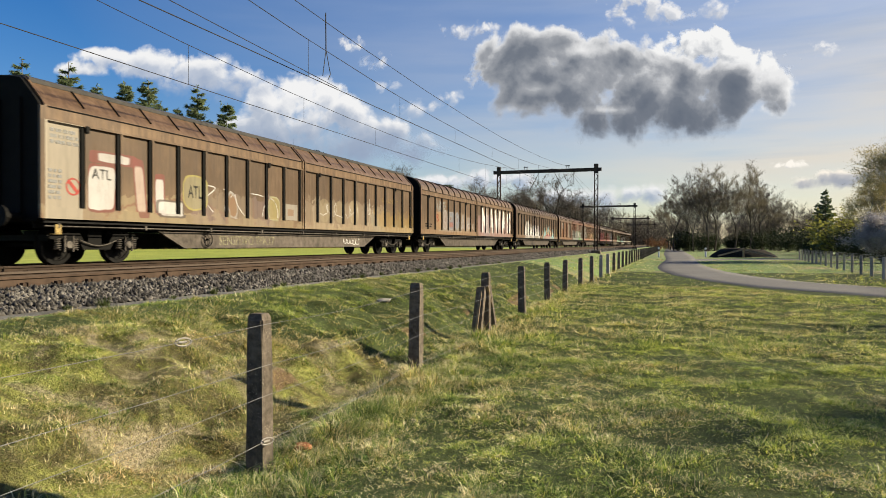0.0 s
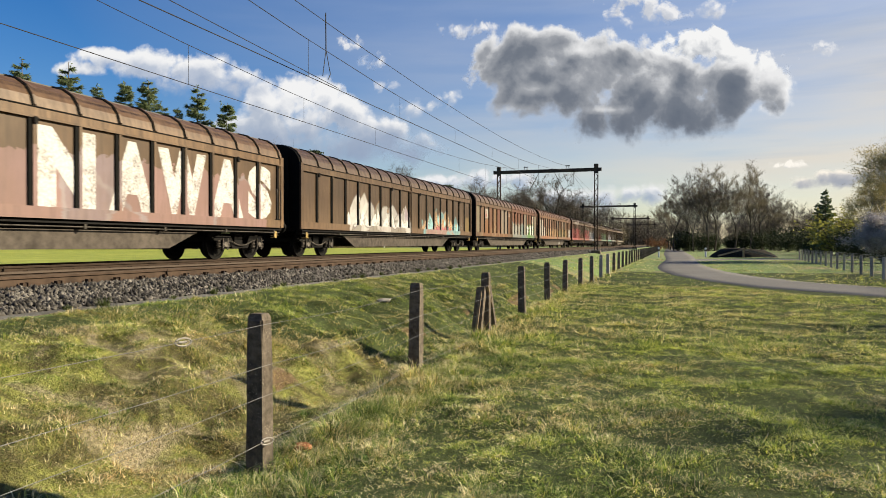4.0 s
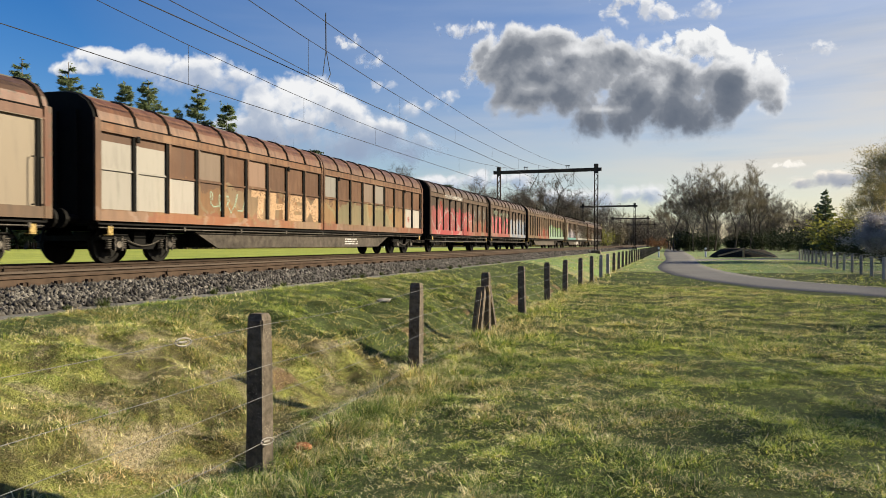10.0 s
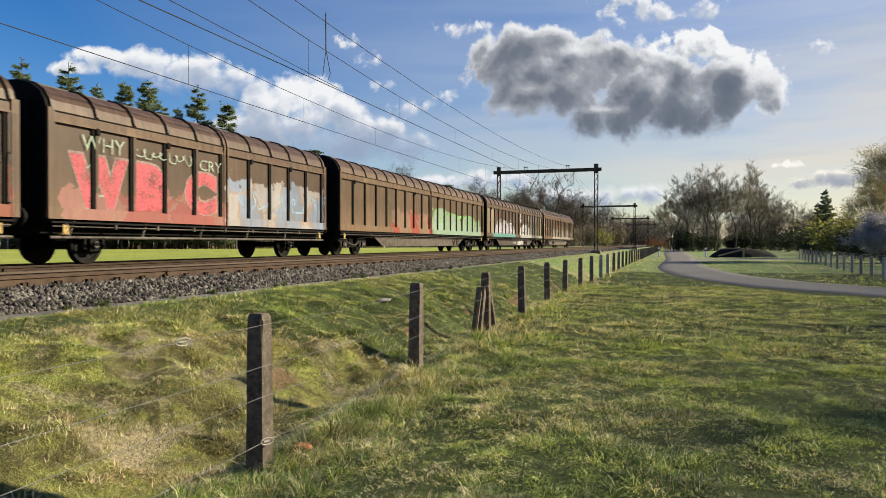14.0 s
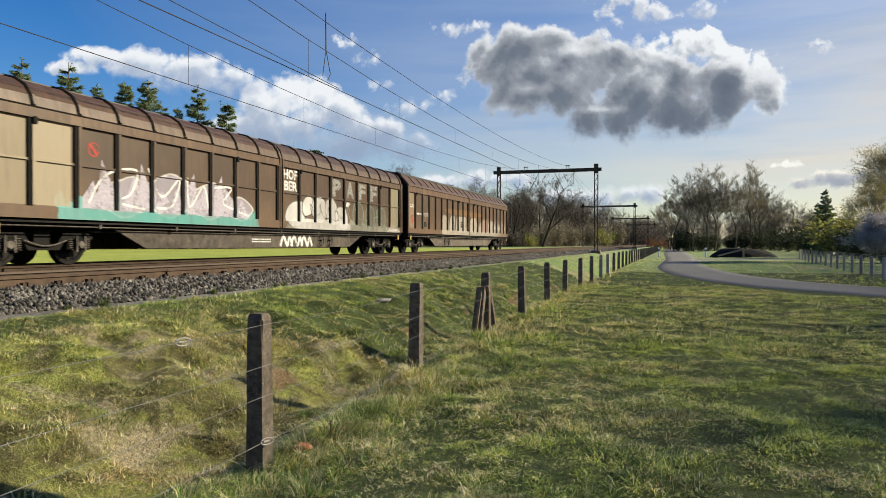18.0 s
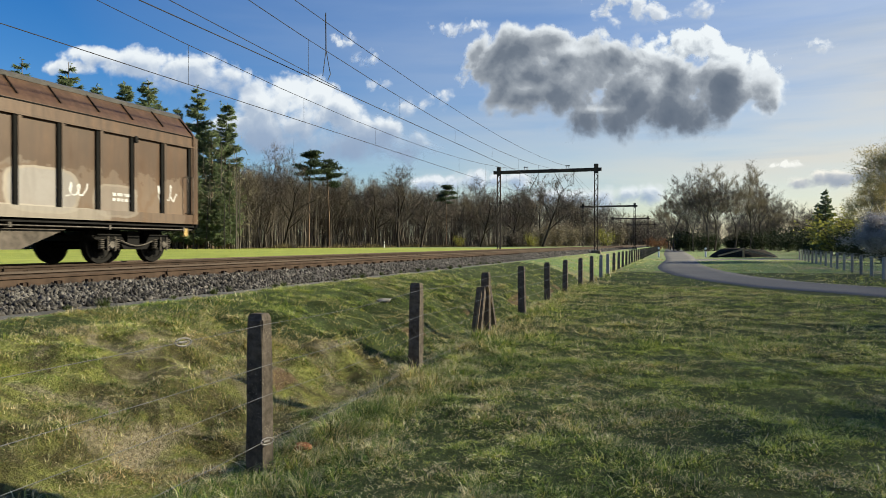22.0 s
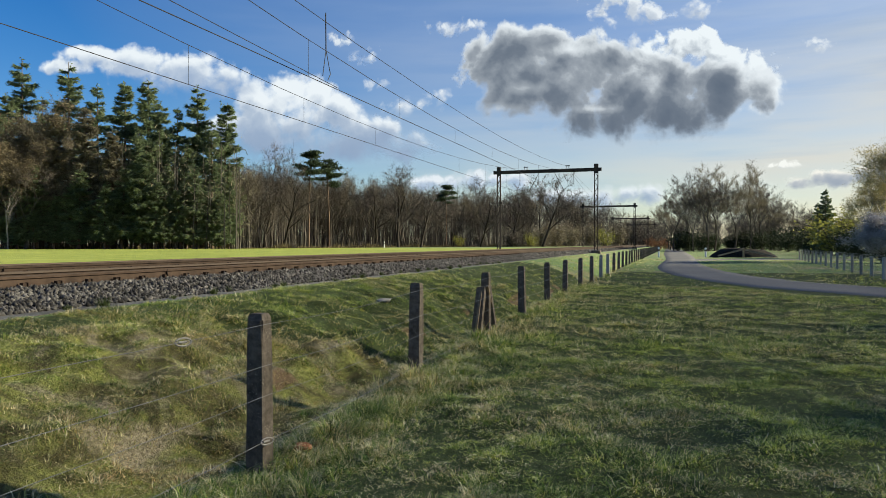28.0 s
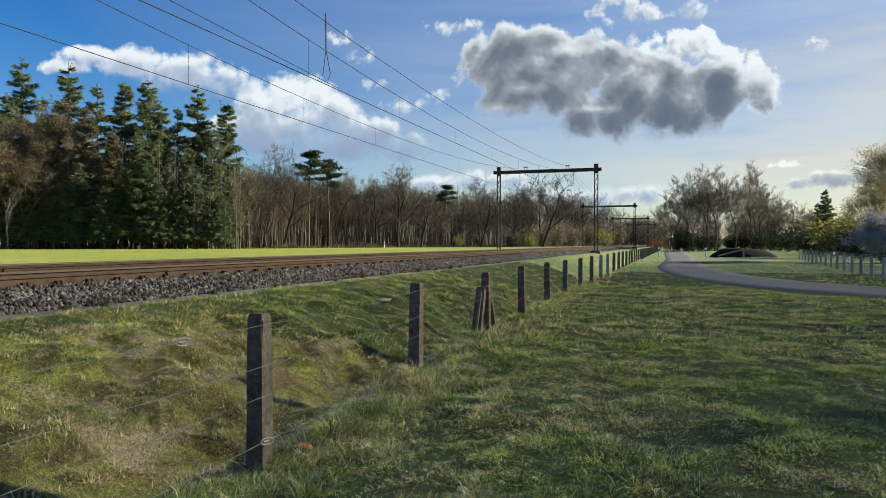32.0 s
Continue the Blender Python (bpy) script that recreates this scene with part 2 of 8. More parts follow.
def turf():
    """Soil and thatch under the blades; beyond them it is the far grass itself."""
    m, n, l, b = tree_of("turf")
    co = n.new("ShaderNodeTexCoord").outputs["Object"]
    a = noise_of(n, l, 3.0, 6, 0.65, co)
    c = noise_of(n, l, 0.35, 4, 0.6, co, 0.5)
    fine = noise_of(n, l, 40, 4, 0.7, co)
    green = ramp(n, l, a, [(0.3, (0.056, 0.096, 0.024)), (0.5, (0.11, 0.175, 0.042)), (0.72, (0.2, 0.265, 0.075))])
    dry = ramp(n, l, fine, [(0.3, (0.15, 0.11, 0.052)), (0.7, (0.32, 0.25, 0.13))])
    col = mix(n, l, ramp(n, l, c, [(0.5, (0, 0, 0)), (0.68, (1, 1, 1))]), green, dry)
    l.new(col, b.inputs["Base Color"])
    b.inputs["Roughness"].default_value = 0.95
    bump(n, l, fine, 0.8, 0.05, b)
    return m


M_TURF = turf()
M_THATCH = surface("soil_and_thatch", (0.02, 0.029, 0.01), (0.085, 0.108, 0.038), 9, 0.95, 0, 0.9, 0.04, 0, coarse=0.8)
M_MEADOW = surface("bright_meadow", (0.17, 0.22, 0.04), (0.36, 0.38, 0.085), 0.9, 0.9, 0, 0.9, 0.12, 0, coarse=0.07)
def bank_soil():
    """Thatch, yellow moss and matted straw in patches that run into one another."""
    m = surface("mossy_bank", (0.035, 0.034, 0.014), (0.15, 0.135, 0.058), 9, 0.95, 0, 0.9, 0.05, 0, coarse=0.8)
    n, l = m.node_tree.nodes, m.node_tree.links
    b = n["Principled BSDF"]
    old = b.inputs["Base Color"].links[0].from_socket
    co = n.new("ShaderNodeTexCoord").outputs["Object"]
    fine = noise_of(n, l, 26, 6, 0.7, co)
    moss = ramp(n, l, fine, [(0.35, (0.1, 0.11, 0.03)), (0.7, (0.42, 0.43, 0.12))])
    straw = ramp(n, l, fine, [(0.35, (0.12, 0.1, 0.06)), (0.7, (0.47, 0.41, 0.27))])
    c = mix(n, l, ramp(n, l, noise_of(n, l, 1.6, 6, 0.65, co, 0.6), [(0.46, (0, 0, 0)), (0.6, (1, 1, 1))]), old, moss)
    mp = n.new("ShaderNodeMapping")
    mp.inputs["Location"].default_value = (7, 3, 5)
    l.new(co, mp.inputs[0])
    c = mix(n, l, ramp(n, l, noise_of(n, l, 1.1, 6, 0.65, mp.outputs[0], 0.6), [(0.5, (0, 0, 0)), (0.62, (1, 1, 1))]), c, straw)
    l.new(c, b.inputs["Base Color"])
    return m


M_MOSS = bank_soil()
M_WEED = surface("dark_weeds", (0.03, 0.045, 0.014), (0.1, 0.125, 0.04), 6, 0.85, 0, 0.1, 0.01, 0.4, per="island", translucent=0.2)
M_PATH = surface("grey_grit_path", (0.06, 0.057, 0.053), (0.2, 0.192, 0.178), 24, 0.95, 0, 0.6, 0.015, 0, coarse=0.7)
M_EARTH = surface("bare_brown_earth", (0.06, 0.04, 0.022), (0.2, 0.14, 0.08), 7, 0.95, 0, 0.9, 0.04, 0)
M_ROAD = surface("grey_gravel_road", (0.1, 0.098, 0.094), (0.18, 0.175, 0.168), 18, 0.95, 0, 0.5, 0.01, 0, coarse=0.25)
M_LITTER = surface("forest_floor", (0.05, 0.035, 0.02), (0.14, 0.09, 0.05), 1.5, 0.95, 0, 0.6, 0.05, 0)
# nearly black: shade between the stones is put into the bed's colour
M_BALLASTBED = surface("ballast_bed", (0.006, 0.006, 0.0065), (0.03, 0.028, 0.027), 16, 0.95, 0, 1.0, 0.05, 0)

# ---- helpers for things ----
def thing(name, label="", category="", group="", kind="", m=None):
    ob = new(name)
    ob.empty_display_size = 0.2
    if m is not None:
        ob.matrix_basis = m
    return tagged(ob, label, category, group, kind)


def mesh_of(name, verts, faces, mat, smooth=False):
    me = bpy.data.meshes.new(name)
    me.from_pydata(verts, [], faces)
    me.materials.append(mat)
    if smooth:
        me.polygons.foreach_set("use_smooth", [True] * len(me.polygons))
    return me


def place(name, me, parent=None, m=None, label="", category="", group="", kind=""):
    ob = new(name, me)
    if parent is not None:
        ob.parent = parent
    if m is not None:
        ob.matrix_basis = m
    return tagged(ob, label, category, group, kind)


def part(name, bm, mat, parent=None, label="", m=None, smooth=False):
    me = bpy.data.meshes.new(name)
    bm.to_mesh(me)
    bm.free()
    me.materials.append(mat)
    if smooth:
        me.polygons.foreach_set("use_smooth", [True] * len(me.polygons))
    return place(name, me, parent, m, label)


def box(bm, x0, x1, y0, y1, z0, z1, bevel=0.0):
    vs = [bm.verts.new((x, y, z)) for z in (z0, z1) for x, y in ((x0, y0), (x1, y0), (x1, y1), (x0, y1))]
    fs = [bm.faces.new([vs[i] for i in f]) for f in ((3, 2, 1, 0), (4, 5, 6, 7), (0, 1, 5, 4), (1, 2, 6, 5), (2, 3, 7, 6), (3, 0, 4, 7))]
    if bevel:
        edges = list({e for f in fs for e in f.edges})
        bmesh.ops.bevel(bm, geom=edges, offset=bevel, segments=1, affect="EDGES")
    return bm


def boxes(*rows, bevel=0.0):
    bm = bmesh.new()
    for r in rows:
        box(bm, *r, bevel=bevel)
    return bm


def prism(outline, axis, a, b, bm=None):
    """An outline of (p, q) pairs drawn out along an axis from a to b."""
    bm = bm or bmesh.new()
    def at(p, q, s):
        return {"x": (s, p, q), "y": (p, s, q), "z": (p, q, s)}[axis]
    lo = [bm.verts.new(at(p, q, a)) for p, q in outline]
    hi = [bm.verts.new(at(p, q, b)) for p, q in outline]
    k = len(outline)
    bm.faces.new(lo)
    bm.faces.new(hi[::-1])
    for i in range(k):
        bm.faces.new((lo[i], hi[i], hi[(i + 1) % k], lo[(i + 1) % k]))
    bmesh.ops.recalc_face_normals(bm, faces=bm.faces)
    return bm


def rod(bm, p, q, r, n=6, r2=None):
    p, q = Vector(p), Vector(q)
    w = (q - p).normalized()
    u = w.orthogonal().normalized()
    v = w.cross(u)
    ring = [[bm.verts.new(c + (u * math.cos(a) + v * math.sin(a)) * rr) for a in (2 * math.pi * i / n for i in range(n))] for c, rr in ((p, r), (q, r if r2 is None else r2))]
    for i in range(n):
        j = (i + 1) % n
        bm.faces.new((ring[0][i], ring[0][j], ring[1][j], ring[1][i]))
    bm.faces.new(ring[0][::-1])
    bm.faces.new(ring[1])
    return bm


def smooth01(a, b, x):
    t = np.clip((x - a) / (b - a), 0, 1)
    return t * t * (3 - 2 * t)


# ---- ground ----
# height of the ground across the line: meadow, ballast bed, service path, bank, ditch, fence, field
PROFILE_X = [-3000, -400, -60, -19.5, -17.6, -16.4, -8.75, -7.85, -7.2, -6.6, -5.7, -5.0, -4.55, -4.33, -3.9, -3.4, -3.05, -2.84, -2.2, 0, 6, 60, 3000]
PROFILE_Z = [0.6, 0.7, 0.8, 0.8, 0.84, 0.93, 0.93, 0.74, 0.71, 0.6, 0.38, 0.17, 0.03, -0.17, -0.3, -0.27, -0.04, 0.08, 0.11, 0.08, 0.14, 0.2, 0.2]
ROAD_L = [(-3.4, 400), (-2.1, 181), (-1.5, 100), (-0.7, 62), (-1.0, 45), (-1.05, 40), (-0.8, 35.4), (0.0, 30.5), (1.2, 25.2), (2.3, 21.9), (3.2, 20.2), (4.7, 18.9), (9, 16.0), (20, 10)]
ROAD_R = [(-0.2, 400), (1.4, 181), (1.8, 100), (1.9, 72), (1.6, 56), (1.6, 48), (2.0, 39.3), (2.8, 30.4), (3.3, 28.4), (3.9, 26.5), (4.9, 24.6), (5.9, 23.0), (11, 19.5), (22, 14)]


def beside_road(x, y):
    """How far off the road a place lies, in metres; negative on it."""
    lo = np.interp(y, [p[1] for p in ROAD_L[::-1]], [p[0] for p in ROAD_L[::-1]])
    hi = np.interp(y, [p[1] for p in ROAD_R[::-1]], [p[0] for p in ROAD_R[::-1]])
    return np.where(y > 9, np.maximum(lo - x, x - hi), 9.0)


def value_noise(x, y, seed):
    """Smooth random heights on a unit grid, -1 to 1."""
    i, j = np.floor(x).astype(np.int64), np.floor(y).astype(np.int64)
    u, w = x - i, y - j
    u, w = u * u * (3 - 2 * u), w * w * (3 - 2 * w)
    def r(a, b):
        h = (a * 374761393 + b * 668265263 + seed * 1442695041) & 0x7fffffff
        h = ((h ^ (h >> 13)) * 1274126177) & 0x7fffffff
        return ((h ^ (h >> 16)) & 0xffff) / 32767.5 - 1
    return (r(i, j) * (1 - u) + r(i + 1, j) * u) * (1 - w) + (r(i, j + 1) * (1 - u) + r(i + 1, j + 1) * u) * w


def lumps(x, y):
    return 0.9 * value_noise(x * 2.1, y * 2.1, 3) + 0.75 * value_noise(x * 4.7, y * 4.7, 5) + 0.3 * value_noise(x * 0.6, y * 0.6, 7) + 0.18 * (np.sin(x * 1.9 + 1.3 * np.sin(y * 0.9)) * np.sin(y * 1.55 + np.sin(x * 1.1)) * 0.5 + np.sin(x * 4.3 + y * 1.7) * np.sin(y * 3.9 - x * 0.8) * 0.3 + np.sin(x * 0.6 - y * 0.37) * 0.4)


def ground_z(x, y):
    x, y = np.asarray(x, float), np.asarray(y, float)
    z = np.interp(x, PROFILE_X, PROFILE_Z)
    rise = 0.17 * smooth01(4, 18, y) * smooth01(-3.9, -2.9, x)
    rough = smooth01(-7.3, -6.4, x) * (1 - smooth01(14, 45, np.abs(x) + 0.3 * np.abs(y)))
    bank = smooth01(-6.9, -6.0, x) * (1 - smooth01(-3.4, -2.4, x))
    rise = rise - 0.1 * (1 - smooth01(4.6, 7.0, y)) * (1 - smooth01(-2.4, -1.2, x)) * smooth01(-4.2, -3.2, x)
    rough = rough * smooth01(0.0, 1.2, beside_road(x, y))
    return z + rise + lumps(x, y) * rough * (0.026 + 0.06 * bank)


def grid_mesh(name, xs, ys, mat, lift=0.0, mats=None, pick=None):
    X, Y = np.meshgrid(xs, ys)
    Z = ground_z(X, Y) + lift
    v = np.stack([X.ravel(), Y.ravel(), Z.ravel()], 1)
    nx, ny = len(xs), len(ys)
    i = (np.arange(ny - 1)[:, None] * nx + np.arange(nx - 1)[None, :]).ravel()
    f = np.stack([i, i + 1, i + nx + 1, i + nx], 1)
    me = mesh_of(name, v.tolist(), f.tolist(), mat, True)
    if pick is not None:
        for mt in mats:
            me.materials.append(mt)
        cx, cy = v[f, 0].mean(1), v[f, 1].mean(1)
        me.polygons.foreach_set("material_index", pick(cx, cy).astype(np.int32))
    return me


xs = np.unique(np.concatenate([[-3000, -1200, -500, -300, -200, -150], np.arange(-120, -20, 5), np.arange(-20, -9, 0.5), [-8.75, -7.85], np.arange(-8.7, -8, 0.18), np.arange(-8, -7, 0.06), np.arange(-7, 8, 0.11), np.arange(8, 30, 1.0), np.arange(30, 100, 10), [150, 300, 600, 1200, 3000]]))
ys = np.unique(np.concatenate([[-1500, -400, -150, -60, -30, -15, -6], np.arange(-4, 2, 0.5), np.arange(2, 18, 0.12), np.arange(18, 34, 0.3), np.arange(34, 60, 1.0), np.arange(60, 260, 6), [300, 400, 600, 1000, 2000, 4500]]))


def mossy(x, y):
    return np.clip(0.45 + 0.7 * value_noise(x * 1.3, y * 1.3, 37) + 0.4 * value_noise(x * 4.1, y * 4.1, 39), 0.0, 0.5) * (1 - 0.8 * smooth01(6.5, 11, y))


def ground_kind(x, y):
    k = np.zeros(len(x))
    k[(x > -7.3) & (x < 28) & (y < 34) & (y > -28)] = 5
    ledge = (x > -4.62) & (x < -4.28) & (value_noise(x * 0.8 + 40, y * 1.1, 23) > 0.3) & (y < 30) & (y > 7)
    k[(x > -6.7) & (x < -3.2) & (y < 9.5 + 2.5 * value_noise(x * 0.9, y * 0.9, 85)) & (y > -28)] = 7
    k[ledge] = 6
    k[(x < -17.6) & (y < 128 + 10 * value_noise(x * 0.2, y * 0.05, 77))] = 1
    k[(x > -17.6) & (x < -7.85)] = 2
    k[(x > -7.85) & (x < -7.42 + 0.1 * value_noise(x, y * 1.3, 79) + 0.05 * value_noise(x, y * 4.1, 81))] = 3
    edge = np.interp(y, [60, 84, 94, 106, 152, 192, 247, 400], [-118, -99, -87, -71, -63, -46, -35, -24])
    k[(x < edge)] = 4
    return k


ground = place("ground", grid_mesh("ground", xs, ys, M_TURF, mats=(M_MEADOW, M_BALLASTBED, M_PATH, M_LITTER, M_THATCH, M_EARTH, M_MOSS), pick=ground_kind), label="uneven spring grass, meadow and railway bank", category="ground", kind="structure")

# the road bends from the line of the fence out to the field's far side
def ribbon(name, left, right, mat, lift, steps=90):
    def smooth_line(pts):
        pts = np.array(pts, float)
        t = np.concatenate([[0], np.cumsum(np.hypot(*np.diff(pts, axis=0).T))])
        s = np.linspace(0, t[-1], 600)
        out = np.stack([np.interp(s, t, pts[:, 0]), np.interp(s, t, pts[:, 1])], 1)
        for _ in range(60):
            out[1:-1] = (out[:-2] + out[1:-1] * 2 + out[2:]) / 4
        return out[np.linspace(0, 599, steps).astype(int)]
    a, b = smooth_line(left), smooth_line(right)
    v, f, k = [], [], 7
    for p, q in zip(a, b):
        for j in range(k):
            c = p + (q - p) * (0.0, 0.02, 0.25, 0.5, 0.75, 0.98, 1.0)[j]
            dip = lift + 0.012 * math.sin(j / (k - 1) * math.pi) - (0.05 if j in (0, k - 1) else 0)
            v.append((c[0], c[1], float(ground_z(c[0], c[1])) + dip))
    for i in range(steps - 1):
        for j in range(k - 1):
            o = i * k + j
            f.append((o, o + 1, o + k + 1, o + k))
    return place(name, mesh_of(name, v, f, mat, True), label="narrow grey gravel road bending away beside the railway", category="road", kind="structure")


road = ribbon("road", ROAD_L, ROAD_R, M_ROAD, 0.006)
drive = ribbon("road_side", [(1.5, 56.5), (3.5, 60.5), (7, 61.0), (14, 61.5)], [(1.7, 66), (3.5, 65), (7, 64.5), (14, 64.5)], M_ROAD, 0.012, 30)
tagged(drive, "short grey gravel drive branching off the road")

# ---- railway ----
def rail_profile(x):
    r = RAIL
    return [(x - 0.07, r - 0.172), (x + 0.07, r - 0.172), (x + 0.07, r - 0.158), (x + 0.012, r - 0.14), (x + 0.010, r - 0.05), (x + 0.036, r - 0.04), (x + 0.036, r - 0.006), (x + 0.028, r), (x - 0.028, r), (x - 0.036, r - 0.006), (x - 0.036, r - 0.04), (x - 0.010, r - 0.05), (x - 0.012, r - 0.14), (x - 0.07, r - 0.158)]


CLIP = boxes((0.03, 0.115, -0.055, 0.055, 0.0, 0.02), (0.055, 0.09, -0.025, 0.025, 0.02, 0.07), (0.04, 0.11, -0.05, -0.036, 0.0, 0.08), (0.04, 0.11, 0.036, 0.05, 0.0, 0.08))
clip_mesh = bpy.data.meshes.new("rail_clip")
CLIP.to_mesh(clip_mesh)
CLIP.free()
clip_mesh.materials.append(M_RAIL)
sleeper_mesh = bpy.data.meshes.new("sleeper")
sb = boxes((-1.26, 1.26, -0.125, 0.125, -0.14, 0.0), bevel=0.02)
sb.to_mesh(sleeper_mesh)
sb.free()
sleeper_mesh.materials.append(M_SLEEPER)

for centre, nm in ((NEAR_C, "near"), (FAR_C, "far")):
    track = thing("railway_track", "straight railway track of brown rusty rails on sleepers in grey ballast", "track", "double railway line", "structure", pose(centre, 0, 0))
    for side in (-1, 1):
        x = side * (GAUGE / 2 + 0.036)
        part("rail", prism(rail_profile(x), "y", -330, 900), M_RAIL, track, "rusty brown steel rail")
        part("running_surface", boxes((x - 0.024, x + 0.024, -330, 900, RAIL, RAIL + 0.003), (x - side * 0.037 - 0.001, x - side * 0.037 + 0.001, -330, 900, RAIL - 0.034, RAIL - 0.004)), M_RAILTOP, track, "bright worn running surface of the rail")
    far_v, far_f = [], []
    for i in range(300):
        y = -3 + i * 0.6
        if i < 100:
            place("sleeper", sleeper_mesh, track, pose(0, y, RAIL - 0.176))
            for side in (-1, 1):
                for s2 in (-1, 1):
                    place("rail_clip", clip_mesh, track, pose(side * (GAUGE / 2 + 0.036), y, RAIL - 0.176, 0, 0, 0 if s2 > 0 else 180))
        else:
            o = len(far_v)
            far_v += [(a, b + y, c) for c in (RAIL - 0.3, RAIL - 0.176) for a, b in ((-1.26, -0.12), (1.26, -0.12), (1.26, 0.12), (-1.26, 0.12))]
            far_f += [(o + 4, o + 5, o + 6, o + 7), (o, o + 1, o + 5, o + 4), (o + 1, o + 2, o + 6, o + 5), (o + 3, o, o + 4, o + 7)]
    place("far_sleepers", mesh_of("far_sleepers", far_v, far_f, M_SLEEPER), track, kind="stuff")
    # joint plates on the near rail
    for y in (10.9, 34.0):
        part("joint_plate", boxes((GAUGE / 2 + 0.05, GAUGE / 2 + 0.075, y - 0.006, y + 0.006, RAIL - 0.17, RAIL - 0.004)), M_BLACK, track)


def stones(name, count, x0, x1, y0, y1, size, seed, bias=1.0):
    """Loose angular stones lying on the bed, as one body of gravel."""
    g = np.random.default_rng(seed)
    body = np.array([(1, 0, 0), (-1, 0, 0), (0, 1, 0), (0, -1, 0), (0, 0, 1), (0, 0, -1)]) * 1.15
    tri = np.array([(0, 2, 4), (2, 1, 4), (1, 3, 4), (3, 0, 4), (2, 0, 5), (1, 2, 5), (3, 1, 5), (0, 3, 5)])
    x = g.uniform(x0, x1, count)
    y = y0 + (y1 - y0) * g.random(count) ** bias
    s = size * g.uniform(0.55, 1.35, count)
    z = ground_z(x, y) + s * g.uniform(0.0, 0.5, count)
    jit = g.uniform(-0.42, 0.42, (count, 6, 3))
    sq = g.uniform(0.45, 1.2, (count, 1, 3))
    a = g.uniform(0, 6.28, count)
    pts = (body[None] + jit) * sq
    ca, sa = np.cos(a)[:, None], np.sin(a)[:, None]
    px = pts[..., 0] * ca - pts[..., 1] * sa
    py = pts[..., 0] * sa + pts[..., 1] * ca
    v = np.stack([x[:, None] + px * s[:, None], y[:, None] + py * s[:, None], z[:, None] + pts[..., 2] * s[:, None]], -1).reshape(-1, 3)
    f = (tri[None] + (np.arange(count) * 6)[:, None, None]).reshape(-1, 3)
    return place(name, fast_mesh(name, v, f, M_STONE), label="grey crushed stone ballast under the rails", category="ballast", kind="stuff")


def fast_mesh(name, v, f, mat):
    me = bpy.data.meshes.new(name)
    me.vertices.add(len(v))
    me.vertices.foreach_set("co", np.ascontiguousarray(v, np.float32).ravel())
    me.loops.add(f.size)
    me.loops.foreach_set("vertex_index", np.ascontiguousarray(f, np.int32).ravel())
    me.polygons.add(len(f))
    me.polygons.foreach_set("loop_start", np.arange(0, f.size, f.shape[1], dtype=np.int32))
    me.update(calc_edges=True)
    me.materials.append(mat)
    return me


stones("ballast", 26000, -9.1, -7.7, 4, 42, 0.035, 3, 1.5)
stones("ballast", 6000, -9.1, -7.7, 42, 110, 0.06, 4, 1.3)
stones("ballast", 5000, -13.2, -10.8, 5, 40, 0.045, 5, 1.5)

# ---- overhead line ----
def portal(m, w=9.63):
    """A steel portal over both tracks: two lattice masts on concrete feet and a beam."""
    p = thing("catenary_portal", "rust-brown steel lattice portal carrying the overhead wires", "portal", "catenary portals along the railway", "", m)
    top, base, b = 9.33, 0.75, 0.16
    for x in (0, -w):
        part("foot", boxes((x - 0.42, x + 0.42, -0.42, 0.42, 0.5, 0.98), bevel=0.04), M_CONC, p, "concrete foot of the mast")
        bm = bmesh.new()
        for sx in (-1, 1):
            for sy in (-1, 1):
                box(bm, x + sx * b - 0.035, x + sx * b + 0.035, sy * 0.1 - 0.03, sy * 0.1 + 0.03, 0.95, top)
        n = 15
        for i in range(n):
            z0, z1 = 1.0 + i * 7.6 / n, 1.0 + (i + 1) * 7.6 / n
            s = 1 if i % 2 else -1
            for yy in (-0.1, 0.1):
                rod(bm, (x - s * b, yy, z0), (x + s * b, yy, z1), 0.028, 4)
        part("mast", bm, M_STEEL, p)
        part("mast_cap", boxes((x - 0.2, x + 0.2, -0.14, 0.14, 8.45, top), bevel=0.01), M_STEEL, p)
    part("beam", boxes((-w - 0.55, 0.5, -0.13, 0.13, 8.62, 8.95), bevel=0.015), M_STEEL, p)
    for x in (-2.75, -6.88):
        bm = boxes((x - 0.14, x - 0.11, -0.05, 0.05, 8.95, 9.28), (x + 0.11, x + 0.14, -0.05, 0.05, 8.95, 9.28), (x - 0.22, x + 0.22, -0.04, 0.04, 9.2, 9.28))
        part("insulator", bm, M_STEEL, p)
    for x, s in ((-2.75, -1), (-6.88, 1)):
        bm = rod(bmesh.new(), (x + s * 1.3, 0, 8.62), (x + s * 0.3, 0, 6.75), 0.03, 5)
        rod(bm, (x - s * 0.6, 0, 8.62), (x - s * 0.6, 0, 7.4), 0.025, 5)
        part("steady_arm", bm, M_STEEL, p)
    part("signal_box", boxes((-w + 0.1, -w + 0.42, -0.3, -0.1, 5.6, 5.85), bevel=0.02), M_STEEL, p)
    return p


PORTAL_Y = [68.4 + 68.0 * i for i in range(9)]
first = portal(pose(-7.2, PORTAL_Y[0], 0))
for yy in [0.4] + PORTAL_Y[1:]:
    copy_thing(first, pose(-7.2, yy, 0))


